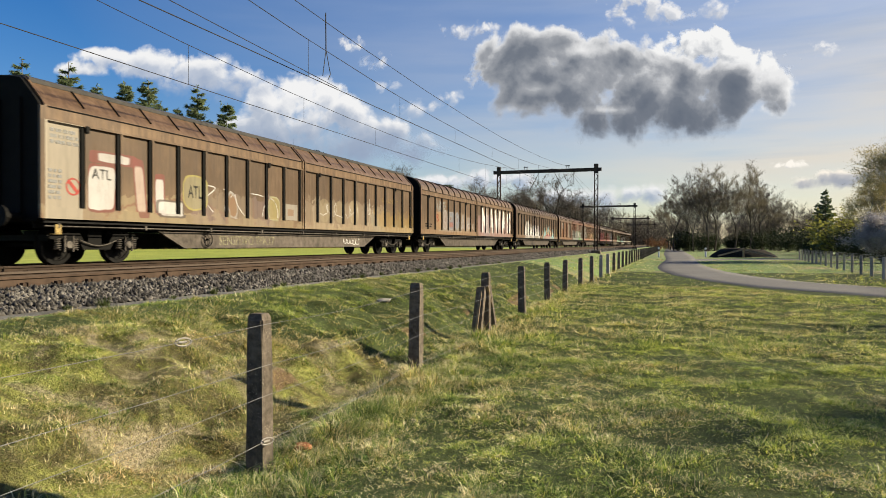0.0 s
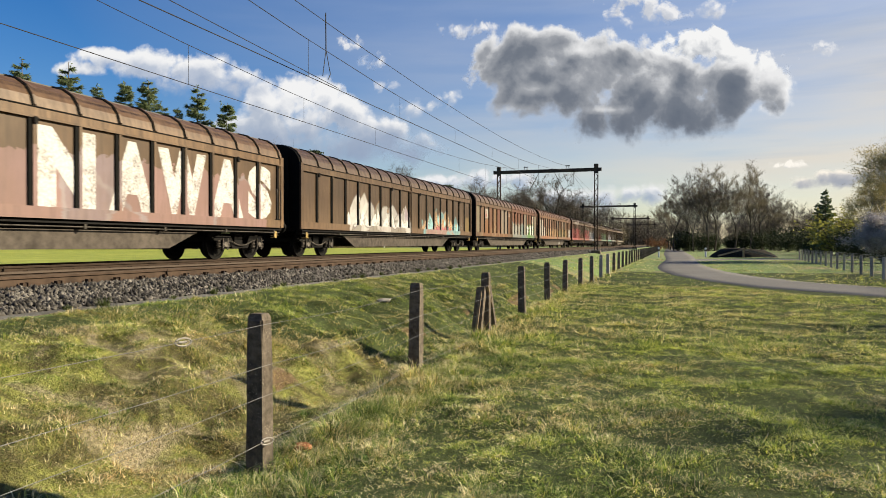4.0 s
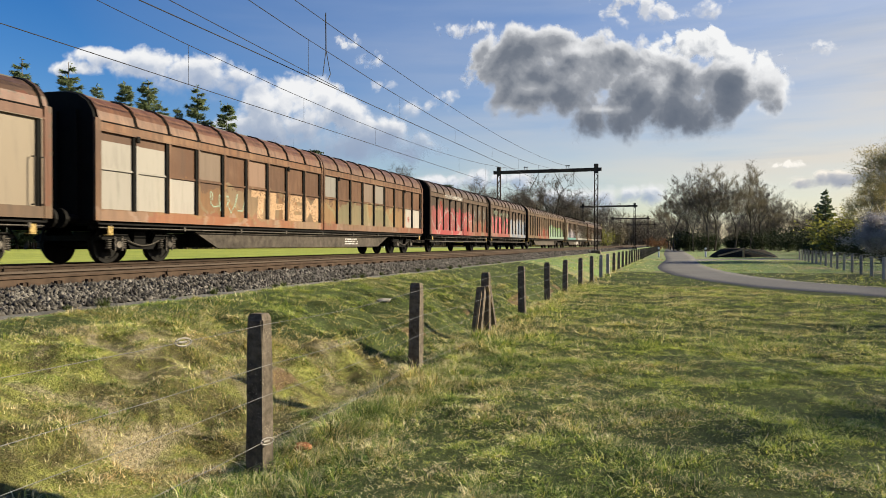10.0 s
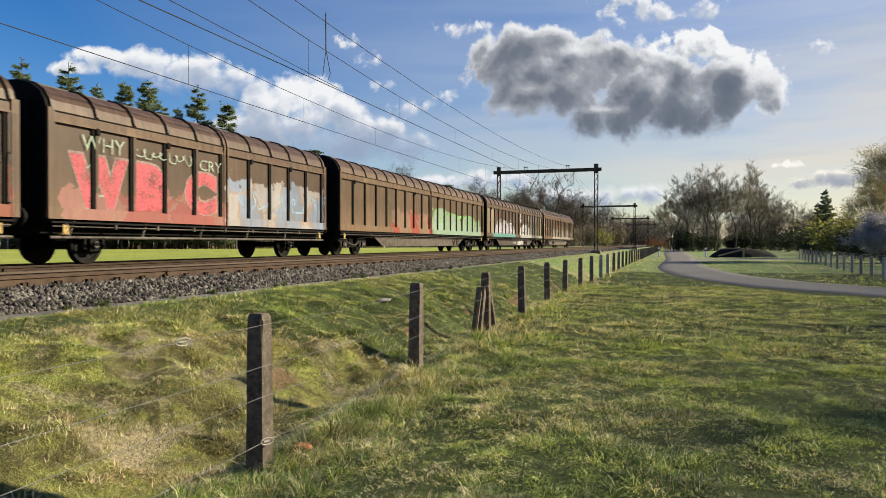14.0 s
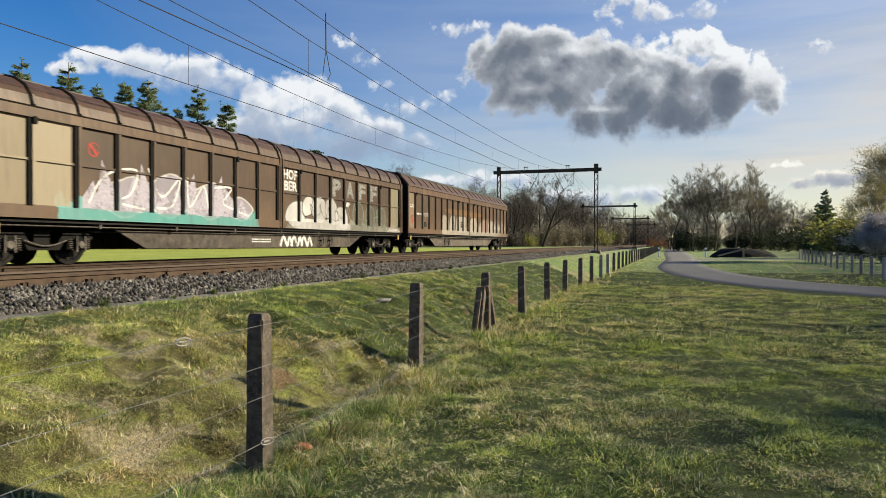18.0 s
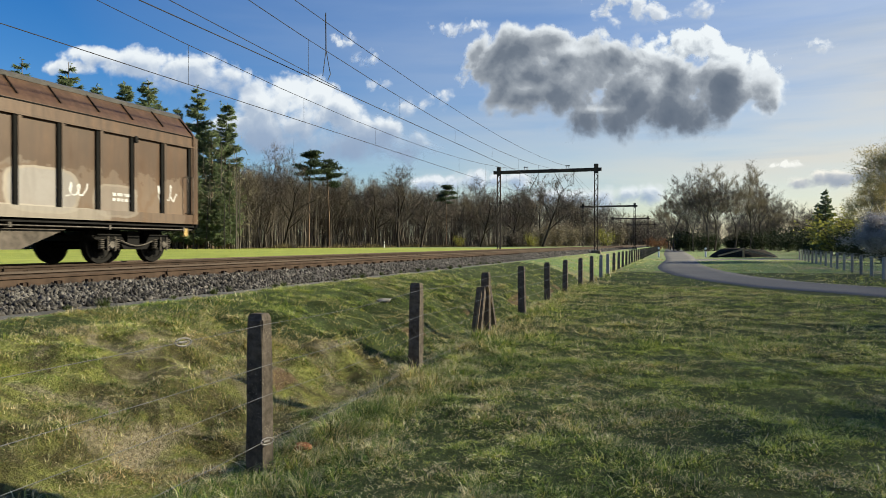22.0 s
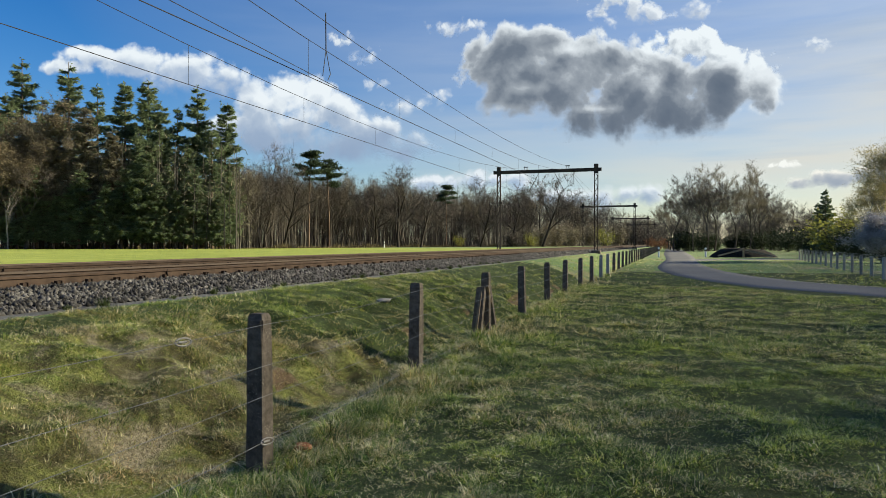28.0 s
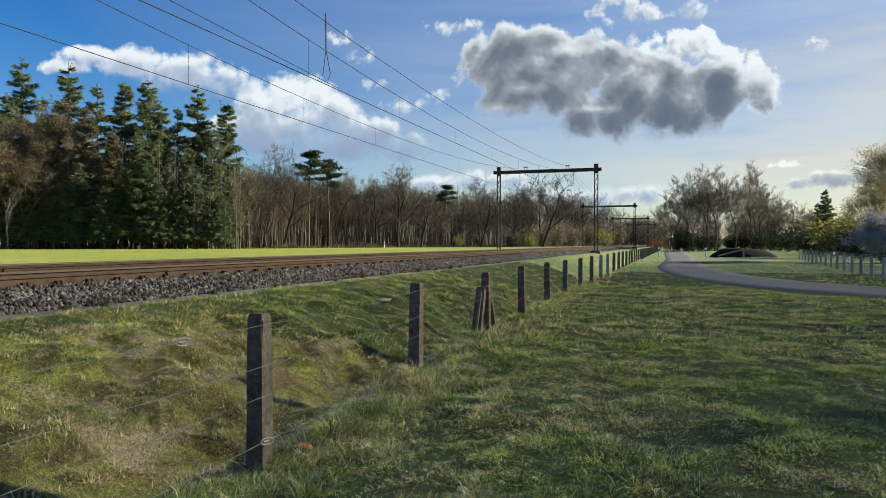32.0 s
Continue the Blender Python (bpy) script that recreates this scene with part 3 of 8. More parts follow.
def chain(bm, pts, r, n=5):
    """One continuous wire through the points."""
    pts = [Vector(p) for p in pts]
    rings = []
    for i, p in enumerate(pts):
        w = (pts[min(i + 1, len(pts) - 1)] - pts[max(i - 1, 0)]).normalized()
        u = w.cross(Vector((0.0, 0.0, 1.0)) if abs(w.z) < 0.9 else Vector((1.0, 0, 0))).normalized()
        v = w.cross(u)
        rings.append([bm.verts.new(p + (u * math.cos(a) + v * math.sin(a)) * r) for a in (2 * math.pi * k / n for k in range(n))])
    for a, b in zip(rings[:-1], rings[1:]):
        for k in range(n):
            bm.faces.new((a[k], a[(k + 1) % n], b[(k + 1) % n], b[k]))
    return bm


def span_wire(name, pts, r, label, parent=None):
    bm = chain(bmesh.new(), pts, r)
    ob = part(name, bm, M_CABLE, parent)
    if parent is None:
        tagged(ob, label, "wire", "overhead wires")
    return ob


SPANS = [0.4] + PORTAL_Y
for centre, low, con in ((NEAR_C, 7.08, 6.43), (FAR_C, 7.3, 6.5)):
    line = thing("overhead_line", "dark overhead contact and carrying wires with droppers over the track", "overhead line", "overhead wires", "", pose(centre, 0, 0))
    def messenger(a, b, t):
        return low + 1.72 * (2 * t - 1) ** 2
    for k in range(len(SPANS) - 1):
        a, b = SPANS[k], SPANS[k + 1]
        st = 0.18 if k % 2 else -0.18
        pts_c = [(st * (1 - 2 * i / 10), a + (b - a) * i / 10, con) for i in range(11)]
        pts_m = [(st * (1 - 2 * i / 12), a + (b - a) * i / 12, messenger(a, b, i / 12)) for i in range(13)]
        span_wire("contact_wire", pts_c, 0.013, "", line)
        span_wire("carrying_wire", pts_m, 0.011, "", line)
        if k < 3:
            for i in range(9):
                y = a + 3.5 + 6.95 * i + (0 if k else 0.05)
                t = (y - a) / (b - a)
                if t < 0.97:
                    part("dropper", rod(bmesh.new(), (st * (1 - 2 * t), y, con), (st * (1 - 2 * t), y, messenger(a, b, t)), 0.006, 4), M_CABLE, line)
    if centre == NEAR_C:
        span_wire("joining_wire", [(0.08, 0.4, 7.15), (0.07, 6, 6.86), (0.06, 12, 6.62), (0.03, 19.5, con)], 0.01, "", line)
feed = thing("feeder_wire", "dark feeder cable along the portals with a hanging jumper", "wire", "overhead wires", "", pose(NEAR_C, 0, 0))
for k in range(len(SPANS) - 1):
    a, b = SPANS[k], SPANS[k + 1]
    span_wire("cable", [(0.02, a + (b - a) * i / 10, 7.98 + 1.2 * (2 * i / 10 - 1) ** 2) for i in range(11)], 0.011, "", feed)
jm = rod(bmesh.new(), (0.02, 18.7, 8.52), (0.03, 18.7, 7.4), 0.018, 5)
rod(jm, (0.03, 18.7, 7.4), (0.0, 18.55, 6.6), 0.012, 5)
rod(jm, (0.03, 18.7, 7.4), (0.02, 19.0, 6.75), 0.012, 5)
rod(jm, (0.02, 19.0, 6.75), (0.02, 18.85, 6.55), 0.012, 5)
part("jumper", jm, M_CABLE, feed, "hanging jumper cable")

# ---- field fence ----
def post_mesh(mat):
    bm = bmesh.new()
    h, a = 1.12, 0.066
    vs = []
    g = random.Random(5)
    for z, k in ((-0.4, 1.08), (0.0, 1.05), (0.4, 1.02), (0.8, 1.0), (h - 0.05, 0.97), (h, 0.72)):
        vs.append([bm.verts.new((sx * a * k * g.uniform(0.96, 1.03), sy * a * k * g.uniform(0.96, 1.03), z)) for sx, sy in ((-1, -1), (1, -1), (1, 1), (-1, 1))])
    for lo, hi in zip(vs[:-1], vs[1:]):
        for i in range(4):
            bm.faces.new((lo[i], lo[(i + 1) % 4], hi[(i + 1) % 4], hi[i]))
    bm.faces.new(vs[-1])
    bmesh.ops.bevel(bm, geom=[e for e in bm.edges if abs(e.verts[0].co.z - e.verts[1].co.z) > 0.06], offset=0.012, segments=2, affect="EDGES")
    me = bpy.data.meshes.new("post")
    bm.to_mesh(me)
    bm.free()
    me.materials.append(mat)
    return me


FENCE_X = -2.84
fence = thing("field_fence", "weathered concrete posts with galvanised wire along the railway ditch", "fence")
POST_Y = [1.2, 4.34, 7.52, 10.68, 13.44, 16.32, 19.08, 22.32, 25.48, 28.8, 31.9, 35.1] + [38.2 + 3.1 * i for i in range(34)]
pm, pm_pale = post_mesh(M_CONC), post_mesh(M_CONC_L)
post_z = [-0.02 if y < 5 else 0.03 if y < 12 else 0.045 for y in POST_Y]
for y, z in zip(POST_Y, post_z):
    lean = random.uniform(-1.2, 1.2)
    place("post", pm if y not in (28.8, 31.9) else pm_pale, fence, pose(FENCE_X, y, z, random.uniform(-1, 1), lean if y > 5 else 0, random.uniform(-4, 4)))
# the third post stands askew between two slanting struts
part("strut", prism([(FENCE_X - 0.24, -0.3), (FENCE_X - 0.07, -0.3), (FENCE_X + 0.045, 0.93), (FENCE_X - 0.085, 0.93)], "y", 10.44, 10.56), M_CONC, fence, "thick slanting concrete strut")
part("strut", prism([(10.7, 0.95), (10.78, 0.95), (11.36, -0.1), (11.24, -0.1)], "x", FENCE_X - 0.02, FENCE_X + 0.06), M_CONC, fence, "slanting concrete strut")
for p, q in (((-0.01, 10.42, 0.86), (-0.11, 10.38, 0.0)), ((0.07, 10.5, 0.95), (-0.02, 11.55, 0.02))):
    bm = rod(bmesh.new(), (FENCE_X + p[0], p[1], p[2]), (FENCE_X + q[0], q[1], q[2]), 0.024, 4)
    part("brace", bm, M_WOOD, fence, "thin wooden brace")


def tensioner(x, y, z, turn):
    bm = bmesh.new()
    n = 12
    ring = [(0.05 * math.cos(a), 0.024 * math.sin(a)) for a in (2 * math.pi * i / n for i in range(n))]
    chain(bm, [(0, p, q) for p, q in ring + ring[:1]], 0.006, 5)
    rod(bm, (0, -0.03, 0), (0, 0.02, 0), 0.008, 6)
    return part("wire_tensioner", bm, M_CONC_L, fence, "grey metal wire tensioner", pose(x, y, z, 0, 0, turn))


tensioner(FENCE_X + 0.08, 3.42, 1.018, -25)
tensioner(FENCE_X + 0.10, 4.28, 0.2, -25)
for z in (1.02, 0.73, 0.515):
    part("insulator_bead", rod(bmesh.new(), (FENCE_X + 0.075, 9.05, z + 0.0), (FENCE_X + 0.075, 9.12, z), 0.01, 8), M_CONC_L, fence, "pale grey insulator bead")
for h in (1.045, 0.75, 0.535, 0.21):
    pts = []
    for (ya, za), (yb, zb) in zip(zip(POST_Y[:24], post_z), zip(POST_Y[1:25], post_z[1:])):
        for i in range(5):
            t = i / 5
            pts.append((FENCE_X + 0.075 + 0.008 * math.sin(t * 9 + ya), ya + (yb - ya) * t, za + (zb - za) * t + h - (0.008 if ya < 4 else 0.03) * (1 - (2 * t - 1) ** 2)))
    bm = chain(bmesh.new(), pts, 0.0019, 4)
    part("wire", bm, M_WIRE, fence, "galvanised fence wire")

# ---- train ----
def paint(name, base, dirt, zones=(), white_panels=(), shapes=(), panel=0.6):
    """Weathered wagon paint. A zone is sprayed colour: (from y, to y, bottom z, top z, fill, second, outline, cell size, cover)."""
    m, n, l, b = tree_of(name)
    co = n.new("ShaderNodeTexCoord").outputs["Object"]
    sep = n.new("ShaderNodeSeparateXYZ")
    l.new(co, sep.inputs[0])
    y, z = sep.outputs[1], sep.outputs[2]
    streak = n.new("ShaderNodeMapping")
    streak.inputs["Scale"].default_value = (1, 1, 0.14)
    l.new(co, streak.inputs[0])
    run = noise_of(n, l, 5.0, 6, 0.65, streak.outputs[0])
    blot = noise_of(n, l, 1.1, 5, 0.6, co)
    grain = noise_of(n, l, 30, 4, 0.6, co)
    col = mix(n, l, ramp(n, l, blot, [(0.35, (0, 0, 0)), (0.7, (1, 1, 1))]), base, dirt)
    col = mix(n, l, ramp(n, l, run, [(0.4, (0, 0, 0)), (0.66, (0.8, 0.8, 0.8))]), col, (base[0] * 0.5, base[1] * 0.44, base[2] * 0.4))
    # the hollow panels are darker than the beams and the roof, in blotches
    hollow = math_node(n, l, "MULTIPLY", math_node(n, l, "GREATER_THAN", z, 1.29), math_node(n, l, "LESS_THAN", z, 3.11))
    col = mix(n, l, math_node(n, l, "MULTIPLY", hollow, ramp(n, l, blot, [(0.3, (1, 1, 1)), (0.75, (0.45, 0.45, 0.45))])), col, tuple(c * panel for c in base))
    # the roof is darker above the eaves, in streaks
    roof_dark = n.new("ShaderNodeMapRange")
    roof_dark.inputs["From Min"].default_value, roof_dark.inputs["From Max"].default_value = 3.3, 3.6
    l.new(math_node(n, l, "MULTIPLY_ADD", blot, 0.3, math_node(n, l, "ADD", z, -0.15)), roof_dark.inputs["Value"])
    col = mix(n, l, math_node(n, l, "MULTIPLY", roof_dark.outputs[0], ramp(n, l, run, [(0.3, (0.3, 0.3, 0.3)), (0.7, (0.75, 0.75, 0.75))])), col, (base[0] * 0.55, base[1] * 0.5, base[2] * 0.45))
    wob = noise_of(n, l, 2.1, 5, 0.6, co)
    splash = n.new("ShaderNodeMapRange")
    splash.interpolation_type = "SMOOTHSTEP"
    splash.inputs["From Min"].default_value, splash.inputs["From Max"].default_value = 2.5, 1.1
    l.new(math_node(n, l, "MULTIPLY_ADD", wob, 0.9, math_node(n, l, "MULTIPLY_ADD", run, 0.5, math_node(n, l, "ADD", z, -0.7))), splash.inputs["Value"])
    col = mix(n, l, math_node(n, l, "MULTIPLY", splash.outputs[0], 0.42), col, tuple(c * 1.12 for c in dirt))
    for y0, y1, z0, z1, fill, second, outline, cell, cover in zones:
        warp = mix(n, l, 0.25, co, n.new("ShaderNodeTexNoise").outputs["Color"])
        vor = n.new("ShaderNodeTexVoronoi")
        vor.inputs["Scale"].default_value = cell
        l.new(warp, vor.inputs["Vector"])
        edge = n.new("ShaderNodeTexVoronoi")
        edge.feature = "DISTANCE_TO_EDGE"
        edge.inputs["Scale"].default_value = cell
        l.new(warp, edge.inputs["Vector"])
        pick = n.new("ShaderNodeSeparateColor")
        l.new(vor.outputs["Color"], pick.inputs[0])
        c = mix(n, l, ramp(n, l, pick.outputs[0], [(0.5, (0, 0, 0)), (0.56, (1, 1, 1))]), fill, second)
        c = mix(n, l, ramp(n, l, edge.outputs["Distance"], [(0.012, (1, 1, 1)), (0.035, (0, 0, 0))]), c, outline)
        top = math_node(n, l, "MULTIPLY_ADD", wob, 1.5, z1 - 0.75)
        k = math_node(n, l, "MULTIPLY", math_node(n, l, "LESS_THAN", z, top), math_node(n, l, "GREATER_THAN", z, z0))
        wy = math_node(n, l, "MULTIPLY_ADD", wob, 0.9, y)
        k = math_node(n, l, "MULTIPLY", k, math_node(n, l, "GREATER_THAN", wy, y0 + 0.45))
        k = math_node(n, l, "MULTIPLY", k, math_node(n, l, "LESS_THAN", wy, y1 + 0.45))
        fade = ramp(n, l, math_node(n, l, "ADD", blot, math_node(n, l, "MULTIPLY", grain, 0.3)), [(0.45, (1, 1, 1)), (1.0, (0.5, 0.5, 0.5))])
        k = math_node(n, l, "MULTIPLY", k, math_node(n, l, "MULTIPLY", fade, cover))
        col = mix(n, l, k, col, c)
    jag = noise_of(n, l, 3.5, 3, 0.5, co)
    for cy, cz, ry, rz, fill, line, p, shear, cover in shapes:
        # one sprayed form: an oval or a rounded block with an outline
        dz = math_node(n, l, "MULTIPLY", math_node(n, l, "SUBTRACT", z, cz), 1 / rz)
        dy = math_node(n, l, "MULTIPLY", math_node(n, l, "SUBTRACT", math_node(n, l, "MULTIPLY_ADD", dz, -shear, y), cy), 1 / ry)
        q = math_node(n, l, "ADD", math_node(n, l, "POWER", math_node(n, l, "ABSOLUTE", dy), p), math_node(n, l, "POWER", math_node(n, l, "ABSOLUTE", dz), p))
        d = math_node(n, l, "ADD", math_node(n, l, "POWER", q, 1 / p), math_node(n, l, "MULTIPLY_ADD", jag, 0.16, -0.08))
        rim = 0.035 / min(ry, rz)
        inside = ramp(n, l, d, [(0.97, (1, 1, 1)), (1.0, (0, 0, 0))])
        edge = ramp(n, l, d, [(max(0.02, 0.98 - 1.6 * rim), (0, 0, 0)), (max(0.04, 0.985 - 1.2 * rim), (1, 1, 1))])
        c = mix(n, l, edge, fill, line)
        fade = ramp(n, l, math_node(n, l, "ADD", blot, math_node(n, l, "MULTIPLY", grain, 0.3)), [(0.45, (1, 1, 1)), (1.0, (0.55, 0.55, 0.55))])
        col = mix(n, l, math_node(n, l, "MULTIPLY", inside, math_node(n, l, "MULTIPLY", fade, cover)), col, c)
    for y0, y1, z0, z1, c in white_panels:
        k = math_node(n, l, "MULTIPLY", math_node(n, l, "LESS_THAN", z, z1), math_node(n, l, "GREATER_THAN", z, z0))
        k = math_node(n, l, "MULTIPLY", k, math_node(n, l, "MULTIPLY", math_node(n, l, "GREATER_THAN", y, y0), math_node(n, l, "LESS_THAN", y, y1)))
        col = mix(n, l, math_node(n, l, "MULTIPLY", k, 0.85), col, c)
    col = mix(n, l, math_node(n, l, "MULTIPLY", ramp(n, l, run, [(0.5, (0, 0, 0)), (0.8, (1, 1, 1))]), 0.35), col, (0.06, 0.045, 0.03))
    worn = n.new("ShaderNodeHueSaturation")
    own = n.new("ShaderNodeObjectInfo").outputs["Random"]
    worn.inputs["Saturation"].default_value = 1.08
    l.new(math_node(n, l, "MULTIPLY_ADD", own, 0.2, 0.48), worn.inputs["Value"])
    l.new(col, worn.inputs["Color"])
    l.new(worn.outputs[0], b.inputs["Base Color"])
    l.new(math_node(n, l, "MULTIPLY_ADD", run, 0.5, 0.22), b.inputs["Roughness"])
    b.inputs["Specular IOR Level"].default_value = 0.35
    bump(n, l, math_node(n, l, "ADD", grain, math_node(n, l, "MULTIPLY", blot, 1.5)), 0.2, 0.006, b)
    return m


# near-black colour standing for shadow in panel recesses and along roof ribs
M_STRIP = surface("dark_gap_shade", (0.0015, 0.0015, 0.0014), (0.006, 0.0055, 0.005), 9, 0.8)
# dirt on the wagon ends, with their deep shade put into the colour
M_ENDWALL = surface("dirty_shaded_end_wall", (0.0015, 0.0016, 0.0018), (0.007, 0.0065, 0.006), 3, 0.8)
M_ROOFCAP = surface("grimy_roof_cap", (0.03, 0.03, 0.032), (0.08, 0.075, 0.07), 4, 0.6)
M_BELLY = surface("dusty_brown_sill", (0.03, 0.026, 0.022), (0.125, 0.106, 0.09), 4, 0.75)
M_SPRAYW = spray("white_spray_paint", (0.6, 0.59, 0.58), 0.92)
M_SPRAYG = spray("grey_spray_paint", (0.3, 0.3, 0.29), 0.6)
M_SPRAYK = spray("black_marker", (0.03, 0.03, 0.03), 0.8)
M_SPRAYL = spray("pale_green_marker", (0.36, 0.46, 0.36), 0.7)
M_SIGNR = spray("red_sign_paint", (0.4, 0.05, 0.04), 0.75)
M_PEACH = spray("peach_spray_paint", (0.5, 0.33, 0.2), 0.75)
M_YELLOW = spray("yellow_paint", (0.5, 0.36, 0.14), 0.7)

CURVED = [(1.43, 3.12), (1.43, 3.37), (1.37, 3.58), (1.22, 3.79), (0.96, 3.95), (0.6, 4.04), (0.0, 4.07)]
ANGULAR = [(1.44, 3.12), (1.44, 3.43), (1.36, 3.54), (0.98, 3.96), (0.92, 4.02), (0.5, 4.09), (0.0, 4.12)]


def strip_along(prof, y0, y1, thick):
    """A shell that follows a profile of (x, z) from y0 to y1, with thickness inwards."""
    bm = bmesh.new()
    inner = [(x * (1 - thick / 1.4), z - thick * 0.6) for x, z in prof]
    rings = [[[bm.verts.new((x, y, z)) for x, z in pr] for pr in (prof, inner)] for y in (y0, y1)]
    k = len(prof)
    for i in range(k - 1):
        bm.faces.new((rings[0][0][i], rings[1][0][i], rings[1][0][i + 1], rings[0][0][i + 1]))
        bm.faces.new((rings[0][1][i], rings[0][1][i + 1], rings[1][1][i + 1], rings[1][1][i]))
        bm.faces.new((rings[0][0][i], rings[0][0][i + 1], rings[0][1][i + 1], rings[0][1][i]))
        bm.faces.new((rings[1][0][i], rings[1][1][i], rings[1][1][i + 1], rings[1][0][i + 1]))
    for e in (0, k - 1):
        bm.faces.new((rings[0][0][e], rings[0][1][e], rings[1][1][e], rings[1][0][e]))
    bmesh.ops.recalc_face_normals(bm, faces=bm.faces)
    return bm


def offset_profile(prof, d):
    out = []
    for i, (x, z) in enumerate(prof):
        a, b = prof[max(i - 1, 0)], prof[min(i + 1, len(prof) - 1)]
        t = Vector((b[0] - a[0], b[1] - a[1])).normalized()
        out.append((x + t.y * d, z - t.x * d))
    return out


def wheelset(parent, y, r=0.46):
    bm = bmesh.new()
    for s in (-1, 1):
        rings = []
        for x, rr in ((0.66, 0.1), (0.66, r * 0.72), (0.685, r * 0.8), (0.688, r + 0.03), (0.708, r + 0.03), (0.722, r - 0.004), (0.815, r - 0.005), (0.815, r * 0.82), (0.78, r * 0.78), (0.77, r * 0.4), (0.80, r * 0.3), (0.80, 0.1)):
            rings.append([bm.verts.new((s * x, math.cos(a) * rr, math.sin(a) * rr)) for a in (2 * math.pi * i / 24 for i in range(24))])
        for p, q in zip(rings[:-1], rings[1:]):
            for i in range(24):
                j = (i + 1) % 24
                bm.faces.new((p[i], p[j], q[j], q[i]) if s > 0 else (p[j], p[i], q[i], q[j]))
        # balance weight, so that the turning shows
        box(bm, s * 0.775 - 0.02, s * 0.775 + 0.02, -0.1, 0.1, 0.19, 0.3)
    rod(bm, (-1.0, 0, 0), (1.0, 0, 0), 0.085, 8)
    bmesh.ops.recalc_face_normals(bm, faces=bm.faces)
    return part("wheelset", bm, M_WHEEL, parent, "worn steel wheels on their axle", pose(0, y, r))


WHEELS = []
SPRING = bpy.data.meshes.new("spring")
coil = chain(bmesh.new(), [(0.062 * math.cos(i * 0.785), 0.062 * math.sin(i * 0.785), 0.006 * i) for i in range(46)], 0.015, 4)
coil.to_mesh(SPRING)
coil.free()
SPRING.materials.append(M_GREYMET)


def bogie(parent, y):
    g = bmesh.new()
    for s in (-1, 1):
        x0, x1 = s * 0.93, s * 1.07
        prism([(-1.35, 0.62), (-1.2, 0.72), (-0.5, 0.72), (-0.35, 0.48), (0.35, 0.48), (0.5, 0.72), (1.2, 0.72), (1.35, 0.62), (1.3, 0.58), (0.55, 0.58), (0.4, 0.34), (-0.4, 0.34), (-0.55, 0.58), (-1.3, 0.58)], "x", min(x0, x1), max(x0, x1), g)
    box(g, -1.0, 1.0, -0.2, 0.2, 0.4, 0.8)
    box(g, -1.0, 1.0, -1.34, -1.24, 0.55, 0.68)
    box(g, -1.0, 1.0, 1.24, 1.34, 0.55, 0.68)
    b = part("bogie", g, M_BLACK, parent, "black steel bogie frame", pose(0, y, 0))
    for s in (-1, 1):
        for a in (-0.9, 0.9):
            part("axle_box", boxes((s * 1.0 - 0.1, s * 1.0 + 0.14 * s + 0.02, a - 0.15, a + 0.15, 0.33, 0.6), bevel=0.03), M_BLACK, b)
            part("axle_cap", rod(bmesh.new(), (s * 1.1, a, 0.46), (s * 1.19, a, 0.46), 0.085, 10), M_GREYMET, b, "dusty grey axle cap")
            for dy in (-0.24, 0.24):
                place("spring", SPRING, b, pose(s * 1.08, a + dy, 0.34), "dusty coil spring")
            for dy in (-0.115, 0.115):
                part("axle_guide", boxes((s * 1.16 - 0.02, s * 1.16 + 0.02, a + dy - 0.015, a + dy + 0.015, 0.3, 0.66)), M_GREYMET, b)
        part("brake_link", chain(bmesh.new(), [(s * 1.12, -0.55 + 0.11 * i, 0.56 - 0.13 * math.sin(i * math.pi / 10)) for i in range(11)], 0.018, 5), M_GREYMET, b, "sagging dusty brake link")
    for a in (-0.9, 0.9):
        WHEELS.append((wheelset(b, a), a))
    return b


def buffers(parent, y, s):
    for x in (-0.875, 0.875):
        bm = rod(bmesh.new(), (x, y, 1.06), (x, y + s * 0.42, 1.06), 0.1, 10)
        rod(bm, (x, y + s * 0.42, 1.06), (x, y + s * 0.5, 1.06), 0.23, 14)
        part("buffer", bm, M_BLACK, parent, "black round buffer")
    bm = rod(bmesh.new(), (0, y, 1.0), (0, y + s * 0.55, 0.95), 0.05, 6)
    rod(bm, (0.05, y + s * 0.1, 0.95), (0.12, y + s * 0.3, 0.5), 0.03, 6)
    part("coupling", bm, M_BLACK, parent, "black screw coupling and hose")


